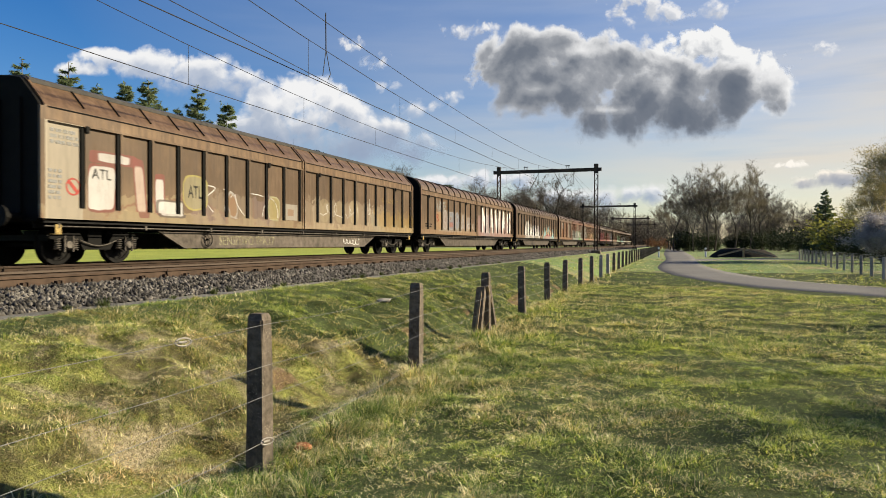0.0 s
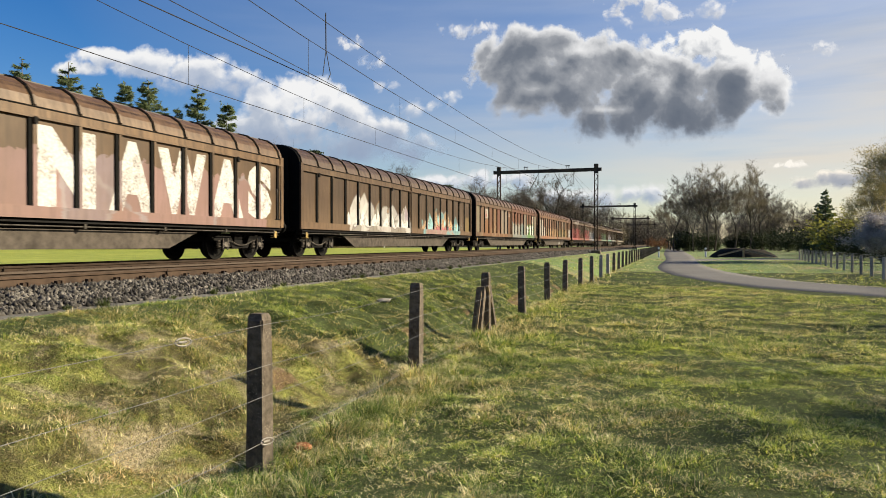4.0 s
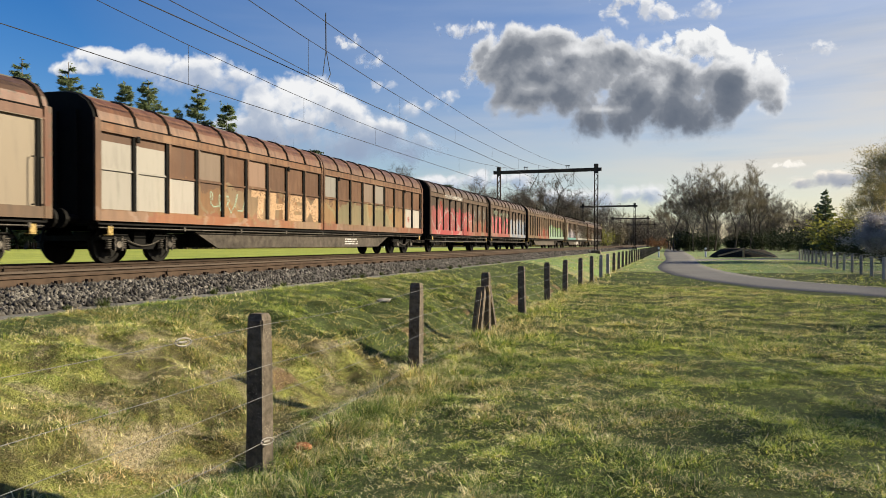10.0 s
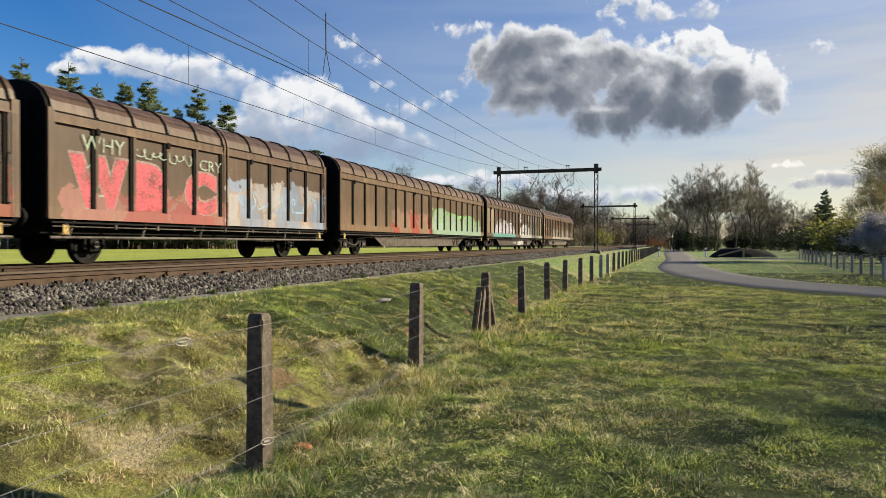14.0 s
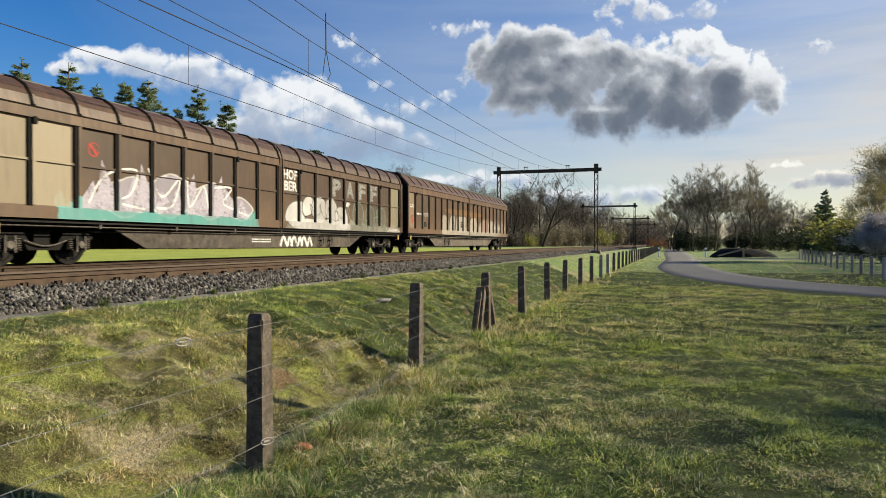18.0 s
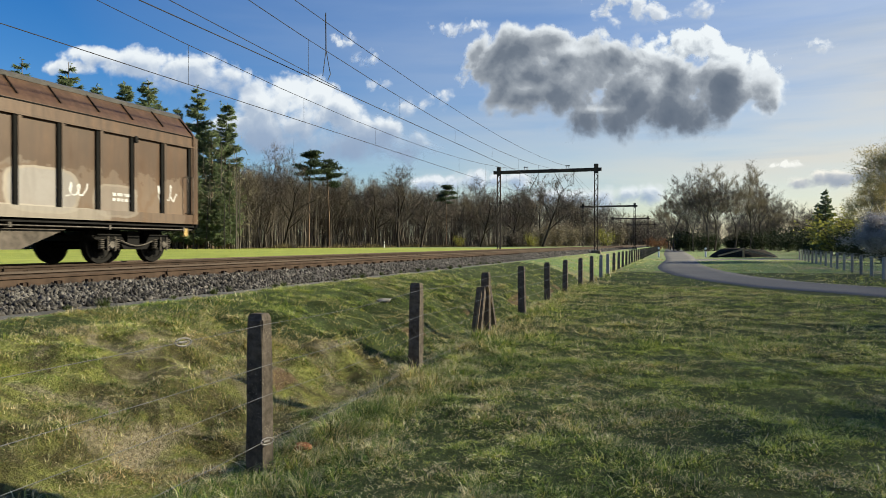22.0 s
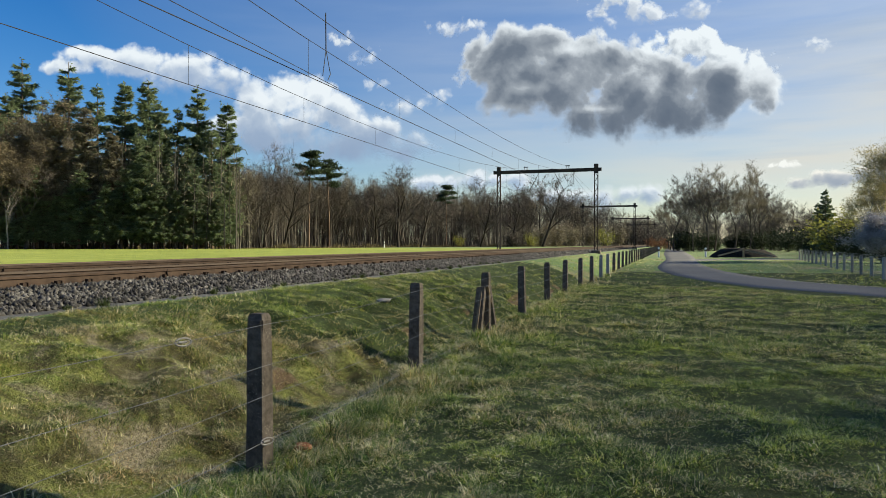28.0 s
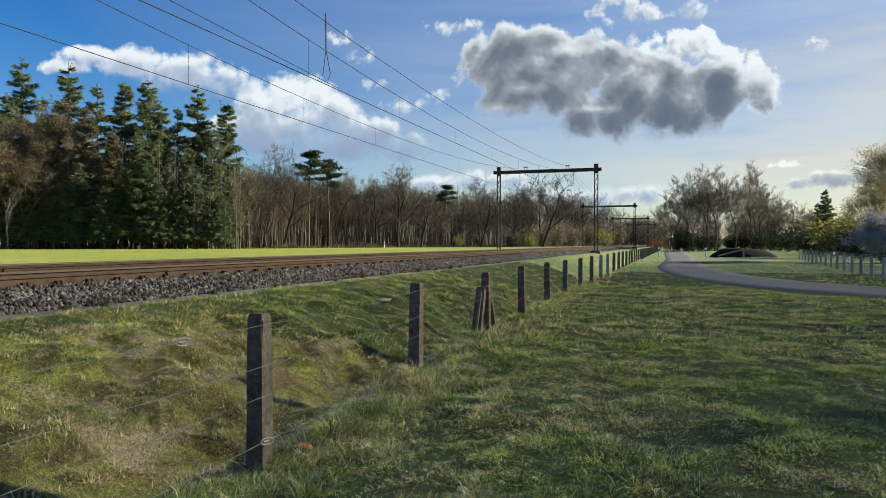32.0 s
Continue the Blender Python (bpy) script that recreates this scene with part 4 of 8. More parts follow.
def wagon(label, length, mat, kind="curved", panels=9, mid=False, axles=(), group="goods wagons of the train", handwheel=None):
    w = thing("goods_wagon", label, "wagon", group)
    prof = ANGULAR if kind == "angular" else CURVED
    X, L = prof[0][0], length
    low = 1.02
    inner = [(x * 0.93, z - 0.06) for x, z in prof]
    ring = [(X * 0.93, low)] + inner + [(-x, z) for x, z in inner[:-1]][::-1] + [(-X * 0.93, low)]
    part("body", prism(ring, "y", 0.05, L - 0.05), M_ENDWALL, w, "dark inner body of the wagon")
    full = [(X, low)] + prof + [(-x, z) for x, z in prof[:-1]][::-1] + [(-X, low)]
    full = [(x * 0.985, z) for x, z in full]
    for a, b in ((0.0, 0.09), (L - 0.09, L)):
        e = part("end_wall", prism(full, "y", a, b), M_ENDWALL, w, "near-black end wall with dirt and shade in its colour")
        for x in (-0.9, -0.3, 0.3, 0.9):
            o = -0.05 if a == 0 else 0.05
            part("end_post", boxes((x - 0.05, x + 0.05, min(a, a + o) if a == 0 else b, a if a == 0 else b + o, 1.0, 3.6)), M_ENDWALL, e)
        for sx in (-1, 1):
            s = part("corner_post", boxes((sx * (X + 0.005) - 0.035, sx * (X + 0.005) + 0.035, a - 0.01, b + 0.01, low, 3.4)), mat, e)
    # roof cap along the ridge
    if kind == "angular":
        cap = [(1.0, 3.95), (1.02, 4.03), (0.9, 4.09), (0.5, 4.13), (0, 4.16), (-0.5, 4.13), (-0.9, 4.09), (-1.02, 4.03), (-1.0, 3.95)]
    else:
        cap = [(0.66, 4.0), (0.66, 4.055), (0.4, 4.09), (0, 4.1), (-0.4, 4.09), (-0.66, 4.055), (-0.66, 4.0)]
    part("roof_ridge", prism(cap, "y", 0.12, L - 0.12), M_ROOFCAP, w, "grimy dark roof ridge")
    half = L / 2
    for d, (y0, y1) in enumerate(((0.09, half - 0.04), (half + 0.04, L - 0.09))):
        for sx in (1, -1):
            flip = [(sx * x, z) for x, z in prof]
            door = part("sliding_door", strip_along(flip[:-1] if sx > 0 else flip[:-1], y0, y1, 0.05), mat, w, "ribbed sliding wall curving into the roof")
            part("lower_beam", boxes((sx * X - 0.06, sx * X + 0.02, y0, y1, low, 1.27)), mat, door)
            part("upper_beam", boxes((sx * (X + 0.012) - 0.012, sx * (X + 0.012) + 0.012, y0, y1, 3.11, 3.16)), mat, door)
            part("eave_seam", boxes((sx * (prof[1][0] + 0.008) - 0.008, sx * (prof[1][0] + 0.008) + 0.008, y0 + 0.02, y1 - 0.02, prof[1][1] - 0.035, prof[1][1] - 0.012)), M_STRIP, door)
            if sx < 0:
                part("panel", boxes((sx * X - 0.02, sx * X + 0.02, y0, y1, 1.27, 3.12)), mat, door)
                continue
            step = (y1 - y0 - 0.16) / panels
            for i in range(panels):
                a = y0 + 0.08 + i * step
                hollow = 0.05
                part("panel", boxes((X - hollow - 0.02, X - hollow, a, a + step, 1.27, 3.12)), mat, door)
                part("post", boxes((X - hollow, X + 0.012, a + step - 0.055, a + step + 0.03, 1.27, 3.12)), mat, door)
                # painted shadow of the recess beside the post
                part("strip", boxes((X - hollow, X - 0.005, a + step - 0.15, a + step - 0.056, 1.28, 3.11)), M_STRIP, door, "dark strip beside the panel for the shadow of its recess")
                if mid:
                    part("mid_rail", boxes((X - hollow, X - 0.01, a + 0.03, a + step - 0.16, 2.22, 2.27)), mat, door)
                rp = offset_profile(prof[1:-1], 0.03 if kind == "angular" else 0.045)
                # angular ribs take the dark colour: their shaded side is painted
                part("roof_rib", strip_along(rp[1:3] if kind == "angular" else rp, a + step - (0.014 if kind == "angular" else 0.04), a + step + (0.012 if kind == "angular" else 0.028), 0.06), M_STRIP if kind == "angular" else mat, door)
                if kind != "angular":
                    # dark strip painted as the rib's shadow
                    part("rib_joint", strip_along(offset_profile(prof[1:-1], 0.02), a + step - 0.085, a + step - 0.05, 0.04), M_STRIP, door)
            part("post", boxes((X - 0.05, X + 0.012, y0, y0 + 0.08, 1.27, 3.12)), mat, door)
            for a in (y0, y1 - 0.075):
                part("door_frame", strip_along(offset_profile([(X, low)] + prof[:-1], 0.035), a, a + 0.075, 0.06), mat, door)
            for i in (1, panels - 2):
                a = y0 + 0.08 + i * step
                part("roller_bracket", boxes((X + 0.0, X + 0.05, a - 0.06, a + 0.06, 2.98, 3.14), bevel=0.02), M_BLACK, door)
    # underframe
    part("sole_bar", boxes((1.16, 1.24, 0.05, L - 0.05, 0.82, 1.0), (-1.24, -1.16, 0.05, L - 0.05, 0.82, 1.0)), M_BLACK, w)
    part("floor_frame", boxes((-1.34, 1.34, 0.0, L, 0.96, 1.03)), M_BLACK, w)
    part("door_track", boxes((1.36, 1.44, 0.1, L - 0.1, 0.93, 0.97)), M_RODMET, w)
    rodm = rod(bmesh.new(), (1.4, 0.15, 0.86), (1.4, L - 0.15, 0.86), 0.017, 6)
    for i in range(9):
        box(rodm, 1.3, 1.43, 0.5 + i * (L - 1) / 8 - 0.03, 0.5 + i * (L - 1) / 8 + 0.03, 0.82, 0.96)
    part("operating_rod", rodm, M_GREYMET, w, "long dusty operating rod")
    if len(axles) == 2 and L > 15:
        b0, b1 = axles[0] + 1.9, axles[1] - 2.3
        for s in (1, -1):
            part("side_sill", prism([(b0, 0.8), (b1, 0.8), (b1 - 1.15, 0.36), (b0 + 1.0, 0.36)], "x", s * 1.2 - 0.03, s * 1.2 + 0.03), M_BELLY, w, "dusty trapezoid side sill")
        for a in axles:
            bogie(w, a)
        if handwheel:
            for yy in handwheel:
                bm = chain(bmesh.new(), [(1.3, yy + 0.19 * math.cos(p), 0.6 + 0.19 * math.sin(p)) for p in (2 * math.pi * k / 16 for k in range(17))], 0.016, 5)
                for p in (0.4, 2.5, 4.6):
                    rod(bm, (1.28, yy, 0.6), (1.3, yy + 0.19 * math.cos(p), 0.6 + 0.19 * math.sin(p)), 0.012, 4)
                rod(bm, (1.2, yy, 0.6), (1.32, yy, 0.6), 0.03, 6)
                part("brake_wheel", bm, M_BLACK, w, "round hand brake wheel")
    else:
        part("cross_beam", boxes((-1.1, 1.1, 0.1, L - 0.1, 0.7, 0.95)), M_BLACK, w)
        for a in axles:
            part("axle_guard", boxes((0.94, 1.06, a - 0.55, a + 0.55, 0.62, 0.72), (0.96, 1.04, a - 0.12, a + 0.12, 0.3, 0.63), (0.96, 1.04, a - 0.3, a - 0.24, 0.35, 0.63), (0.96, 1.04, a + 0.24, a + 0.3, 0.35, 0.63)), M_BLACK, w)
            part("axle_guard", boxes((-1.06, -0.94, a - 0.55, a + 0.55, 0.62, 0.72), (-1.04, -0.96, a - 0.12, a + 0.12, 0.3, 0.63)), M_BLACK, w)
            part("axle_cap", rod(bmesh.new(), (1.04, a, 0.46), (1.12, a, 0.46), 0.08, 10), M_GREYMET, w)
            WHEELS.append((wheelset(w, a), a))
        bm = rod(bmesh.new(), (1.38, 0.1, 0.62), (1.38, L - 0.1, 0.62), 0.035, 6)
        for i in range(6):
            rod(bm, (1.36, 0.6 + i * (L - 1.2) / 5, 0.62), (1.36, 0.75 + i * (L - 1.2) / 5, 1.0), 0.03, 5)
        part("lower_rod", bm, M_GREYMET, w, "grey rail below the floor")
    buffers(w, 0.0, -1)
    buffers(w, L, 1)
    bm = bmesh.new()
    for yy in (L - 0.22, L - 0.45):
        rod(bm, (1.5, yy, 1.3), (1.5, yy, 2.3), 0.015, 5)
        rod(bm, (1.42, yy, 1.3), (1.5, yy, 1.3), 0.015, 5)
        rod(bm, (1.42, yy, 2.3), (1.5, yy, 2.3), 0.015, 5)
    part("grab_rail", bm, M_GREYMET, w)
    for yy in (0.4, L - 0.5):
        part("step", boxes((1.28, 1.43, yy, yy + 0.16, 0.68, 0.71), (1.405, 1.43, yy, yy + 0.16, 0.71, 0.9), bevel=0.006), M_YELLOW, w, "small yellow step plate")
    return w


BROWN, DUST = (0.165, 0.103, 0.057), (0.27, 0.185, 0.115)
DBROWN, DDUST = (0.12, 0.072, 0.042), (0.2, 0.135, 0.085)
RED, RDUST = (0.14, 0.085, 0.052), (0.22, 0.145, 0.095)
LILAC = (0.36, 0.33, 0.39)
WHITE, CREAM, GREY = (0.62, 0.61, 0.6), (0.42, 0.35, 0.22), (0.33, 0.32, 0.29)
MINT, LIME = (0.34, 0.47, 0.37), (0.2, 0.42, 0.16)
INK = (0.1, 0.085, 0.07)
PALE = (0.46, 0.42, 0.36)
RUST = (0.22, 0.07, 0.06)
TRAIN = []


def add_wagon(front, *a, **k):
    w = wagon(*a, **k)
    w.matrix_basis = pose(FAR_C, front, RAIL)
    TRAIN.append((w, front))
    return w


BOG = dict(length=21.9, axles=(1.9, 20.0))
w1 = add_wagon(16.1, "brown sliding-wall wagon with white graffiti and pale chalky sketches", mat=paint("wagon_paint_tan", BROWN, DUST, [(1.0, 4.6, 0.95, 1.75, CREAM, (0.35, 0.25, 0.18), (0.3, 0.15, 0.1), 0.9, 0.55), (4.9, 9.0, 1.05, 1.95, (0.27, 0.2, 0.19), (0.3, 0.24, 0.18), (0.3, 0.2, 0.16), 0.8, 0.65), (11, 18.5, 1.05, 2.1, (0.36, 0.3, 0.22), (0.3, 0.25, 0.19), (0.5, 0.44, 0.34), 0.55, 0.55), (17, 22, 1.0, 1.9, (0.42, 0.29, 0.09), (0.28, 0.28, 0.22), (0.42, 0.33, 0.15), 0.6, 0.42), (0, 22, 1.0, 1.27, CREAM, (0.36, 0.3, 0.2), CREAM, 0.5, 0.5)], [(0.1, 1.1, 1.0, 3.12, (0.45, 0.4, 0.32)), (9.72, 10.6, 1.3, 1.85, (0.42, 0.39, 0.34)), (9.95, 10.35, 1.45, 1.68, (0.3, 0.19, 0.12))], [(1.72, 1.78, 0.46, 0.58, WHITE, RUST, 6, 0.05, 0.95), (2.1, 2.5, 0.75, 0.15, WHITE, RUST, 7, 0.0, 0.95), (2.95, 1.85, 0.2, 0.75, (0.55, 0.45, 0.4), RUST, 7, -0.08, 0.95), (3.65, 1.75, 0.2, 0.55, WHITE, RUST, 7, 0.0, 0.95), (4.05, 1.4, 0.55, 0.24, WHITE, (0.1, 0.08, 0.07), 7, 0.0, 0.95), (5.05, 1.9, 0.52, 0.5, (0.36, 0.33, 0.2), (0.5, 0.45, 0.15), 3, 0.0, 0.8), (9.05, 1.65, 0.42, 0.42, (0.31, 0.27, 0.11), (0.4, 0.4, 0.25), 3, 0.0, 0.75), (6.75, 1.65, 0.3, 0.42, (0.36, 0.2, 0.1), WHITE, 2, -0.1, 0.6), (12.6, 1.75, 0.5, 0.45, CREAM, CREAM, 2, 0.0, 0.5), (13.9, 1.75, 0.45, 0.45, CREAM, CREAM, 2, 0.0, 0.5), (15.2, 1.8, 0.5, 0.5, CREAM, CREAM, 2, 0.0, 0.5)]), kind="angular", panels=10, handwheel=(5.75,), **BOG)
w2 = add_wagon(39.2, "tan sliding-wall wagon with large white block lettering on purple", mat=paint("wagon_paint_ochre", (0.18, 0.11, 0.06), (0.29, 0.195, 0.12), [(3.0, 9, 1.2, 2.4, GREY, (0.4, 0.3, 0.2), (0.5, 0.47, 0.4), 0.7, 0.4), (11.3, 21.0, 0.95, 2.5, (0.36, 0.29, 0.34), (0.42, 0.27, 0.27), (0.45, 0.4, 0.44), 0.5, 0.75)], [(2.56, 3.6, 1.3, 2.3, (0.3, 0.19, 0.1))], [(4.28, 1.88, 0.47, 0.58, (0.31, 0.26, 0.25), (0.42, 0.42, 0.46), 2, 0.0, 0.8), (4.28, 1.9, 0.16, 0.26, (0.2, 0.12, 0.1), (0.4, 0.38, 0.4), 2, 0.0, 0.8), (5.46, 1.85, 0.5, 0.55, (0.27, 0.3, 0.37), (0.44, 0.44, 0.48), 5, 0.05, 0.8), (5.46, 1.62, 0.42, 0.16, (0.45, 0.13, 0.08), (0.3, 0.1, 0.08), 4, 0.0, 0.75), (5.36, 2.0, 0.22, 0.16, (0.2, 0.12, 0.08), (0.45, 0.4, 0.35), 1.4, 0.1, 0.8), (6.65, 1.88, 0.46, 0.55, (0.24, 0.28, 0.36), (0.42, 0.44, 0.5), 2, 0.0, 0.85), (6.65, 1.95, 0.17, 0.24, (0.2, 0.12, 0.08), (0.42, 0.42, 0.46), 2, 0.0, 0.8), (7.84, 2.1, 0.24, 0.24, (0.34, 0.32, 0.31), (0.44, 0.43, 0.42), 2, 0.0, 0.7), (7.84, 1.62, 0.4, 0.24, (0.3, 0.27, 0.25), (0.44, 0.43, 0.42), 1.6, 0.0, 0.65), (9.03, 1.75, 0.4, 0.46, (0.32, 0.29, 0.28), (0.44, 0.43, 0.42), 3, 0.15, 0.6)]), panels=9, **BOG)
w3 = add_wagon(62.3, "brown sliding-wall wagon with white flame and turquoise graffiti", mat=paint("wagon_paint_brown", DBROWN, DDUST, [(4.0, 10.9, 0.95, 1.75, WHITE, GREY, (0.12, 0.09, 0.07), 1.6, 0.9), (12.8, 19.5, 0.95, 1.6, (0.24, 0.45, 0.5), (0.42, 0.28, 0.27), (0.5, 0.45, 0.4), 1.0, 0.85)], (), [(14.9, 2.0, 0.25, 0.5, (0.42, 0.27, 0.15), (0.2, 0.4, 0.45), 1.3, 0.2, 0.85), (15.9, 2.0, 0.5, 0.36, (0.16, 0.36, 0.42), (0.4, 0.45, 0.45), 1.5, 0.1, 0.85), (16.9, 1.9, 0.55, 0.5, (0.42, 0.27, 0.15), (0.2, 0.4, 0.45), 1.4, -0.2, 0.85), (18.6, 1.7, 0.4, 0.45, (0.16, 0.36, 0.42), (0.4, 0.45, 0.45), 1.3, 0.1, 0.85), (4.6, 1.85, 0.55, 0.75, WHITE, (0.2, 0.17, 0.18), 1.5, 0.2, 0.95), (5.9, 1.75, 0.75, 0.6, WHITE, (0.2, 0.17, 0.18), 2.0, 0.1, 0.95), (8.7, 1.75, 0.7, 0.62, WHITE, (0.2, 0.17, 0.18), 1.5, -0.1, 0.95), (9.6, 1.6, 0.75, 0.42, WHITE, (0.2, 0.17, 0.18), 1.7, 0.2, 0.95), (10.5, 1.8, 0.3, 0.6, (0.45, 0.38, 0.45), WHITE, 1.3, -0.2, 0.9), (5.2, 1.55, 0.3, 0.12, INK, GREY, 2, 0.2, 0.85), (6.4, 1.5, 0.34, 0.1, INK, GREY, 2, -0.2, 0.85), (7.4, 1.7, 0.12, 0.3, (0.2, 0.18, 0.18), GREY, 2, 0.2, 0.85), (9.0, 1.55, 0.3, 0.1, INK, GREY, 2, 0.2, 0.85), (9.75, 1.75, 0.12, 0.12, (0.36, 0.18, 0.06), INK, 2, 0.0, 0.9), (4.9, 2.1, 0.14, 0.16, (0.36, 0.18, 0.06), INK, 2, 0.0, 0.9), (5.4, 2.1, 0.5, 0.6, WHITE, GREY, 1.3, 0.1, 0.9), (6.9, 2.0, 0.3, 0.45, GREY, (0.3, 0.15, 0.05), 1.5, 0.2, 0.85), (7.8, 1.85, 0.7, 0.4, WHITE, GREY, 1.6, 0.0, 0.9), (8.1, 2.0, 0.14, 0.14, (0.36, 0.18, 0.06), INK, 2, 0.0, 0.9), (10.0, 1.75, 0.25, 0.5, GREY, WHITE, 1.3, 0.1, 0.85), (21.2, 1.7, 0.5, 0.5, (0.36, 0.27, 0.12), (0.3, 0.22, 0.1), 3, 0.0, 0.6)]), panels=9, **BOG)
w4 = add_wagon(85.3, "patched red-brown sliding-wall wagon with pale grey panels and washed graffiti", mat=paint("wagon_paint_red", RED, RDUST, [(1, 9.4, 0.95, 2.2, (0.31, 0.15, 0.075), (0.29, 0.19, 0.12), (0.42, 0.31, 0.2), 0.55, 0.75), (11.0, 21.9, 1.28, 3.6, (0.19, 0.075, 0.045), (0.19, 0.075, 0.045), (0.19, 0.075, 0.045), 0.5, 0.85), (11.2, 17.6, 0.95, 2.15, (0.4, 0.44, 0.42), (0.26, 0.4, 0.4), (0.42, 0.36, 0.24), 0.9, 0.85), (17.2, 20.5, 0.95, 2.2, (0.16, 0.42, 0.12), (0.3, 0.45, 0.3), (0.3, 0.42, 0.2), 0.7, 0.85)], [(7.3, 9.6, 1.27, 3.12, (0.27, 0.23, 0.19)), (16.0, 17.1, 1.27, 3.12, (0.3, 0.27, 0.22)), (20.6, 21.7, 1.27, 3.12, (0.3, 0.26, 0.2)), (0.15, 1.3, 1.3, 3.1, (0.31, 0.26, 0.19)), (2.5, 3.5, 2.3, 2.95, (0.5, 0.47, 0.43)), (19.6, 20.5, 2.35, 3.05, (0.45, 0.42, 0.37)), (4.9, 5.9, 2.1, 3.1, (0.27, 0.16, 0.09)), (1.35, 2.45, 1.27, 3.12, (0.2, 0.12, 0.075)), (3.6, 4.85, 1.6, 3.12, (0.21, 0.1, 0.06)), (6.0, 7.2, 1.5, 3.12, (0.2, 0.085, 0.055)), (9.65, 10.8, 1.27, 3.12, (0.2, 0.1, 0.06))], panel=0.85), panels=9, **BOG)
# its paler upper panels stand for reflective patches, put into the colour
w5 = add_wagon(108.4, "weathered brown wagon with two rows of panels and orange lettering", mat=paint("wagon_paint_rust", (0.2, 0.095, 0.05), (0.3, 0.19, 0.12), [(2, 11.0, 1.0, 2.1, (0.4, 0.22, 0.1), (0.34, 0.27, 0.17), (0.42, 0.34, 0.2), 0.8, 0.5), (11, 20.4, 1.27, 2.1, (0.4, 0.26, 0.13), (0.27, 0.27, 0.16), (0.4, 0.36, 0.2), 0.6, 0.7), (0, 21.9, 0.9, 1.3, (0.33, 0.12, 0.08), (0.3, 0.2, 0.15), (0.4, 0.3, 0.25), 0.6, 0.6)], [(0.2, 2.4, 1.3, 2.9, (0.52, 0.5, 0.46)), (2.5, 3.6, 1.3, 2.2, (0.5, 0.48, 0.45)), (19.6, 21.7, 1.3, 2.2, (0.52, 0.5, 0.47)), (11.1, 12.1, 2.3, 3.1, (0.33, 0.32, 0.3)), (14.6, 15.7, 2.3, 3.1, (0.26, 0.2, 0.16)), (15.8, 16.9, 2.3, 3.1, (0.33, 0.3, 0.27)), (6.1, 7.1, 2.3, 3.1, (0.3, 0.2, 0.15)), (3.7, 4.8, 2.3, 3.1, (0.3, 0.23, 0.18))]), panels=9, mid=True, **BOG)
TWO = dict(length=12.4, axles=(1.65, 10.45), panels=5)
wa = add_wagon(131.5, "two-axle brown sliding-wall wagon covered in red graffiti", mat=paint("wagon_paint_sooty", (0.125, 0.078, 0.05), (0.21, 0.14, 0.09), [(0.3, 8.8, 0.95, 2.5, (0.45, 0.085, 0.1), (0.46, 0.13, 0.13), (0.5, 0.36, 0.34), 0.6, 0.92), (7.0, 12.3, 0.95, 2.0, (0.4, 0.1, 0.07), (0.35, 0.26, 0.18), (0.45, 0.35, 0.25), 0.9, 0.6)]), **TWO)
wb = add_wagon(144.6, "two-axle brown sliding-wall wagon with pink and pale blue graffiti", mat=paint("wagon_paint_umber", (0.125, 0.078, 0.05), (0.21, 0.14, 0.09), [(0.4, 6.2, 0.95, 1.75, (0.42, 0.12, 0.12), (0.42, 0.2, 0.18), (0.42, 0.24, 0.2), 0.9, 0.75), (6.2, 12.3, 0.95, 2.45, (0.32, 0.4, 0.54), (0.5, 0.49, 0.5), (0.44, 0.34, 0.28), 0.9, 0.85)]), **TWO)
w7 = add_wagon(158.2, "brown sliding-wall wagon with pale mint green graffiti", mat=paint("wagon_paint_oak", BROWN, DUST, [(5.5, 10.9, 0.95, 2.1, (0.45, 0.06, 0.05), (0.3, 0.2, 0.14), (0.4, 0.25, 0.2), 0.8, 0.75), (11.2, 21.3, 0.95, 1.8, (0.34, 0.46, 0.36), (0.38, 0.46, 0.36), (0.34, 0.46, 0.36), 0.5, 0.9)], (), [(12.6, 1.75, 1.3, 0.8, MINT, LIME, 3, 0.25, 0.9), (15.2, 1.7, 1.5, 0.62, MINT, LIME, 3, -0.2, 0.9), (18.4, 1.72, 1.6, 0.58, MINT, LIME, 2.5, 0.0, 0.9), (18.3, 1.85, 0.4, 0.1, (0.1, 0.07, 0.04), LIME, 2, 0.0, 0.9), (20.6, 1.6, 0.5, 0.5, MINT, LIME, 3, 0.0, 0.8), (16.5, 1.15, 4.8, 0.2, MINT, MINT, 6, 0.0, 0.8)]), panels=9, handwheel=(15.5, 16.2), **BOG)
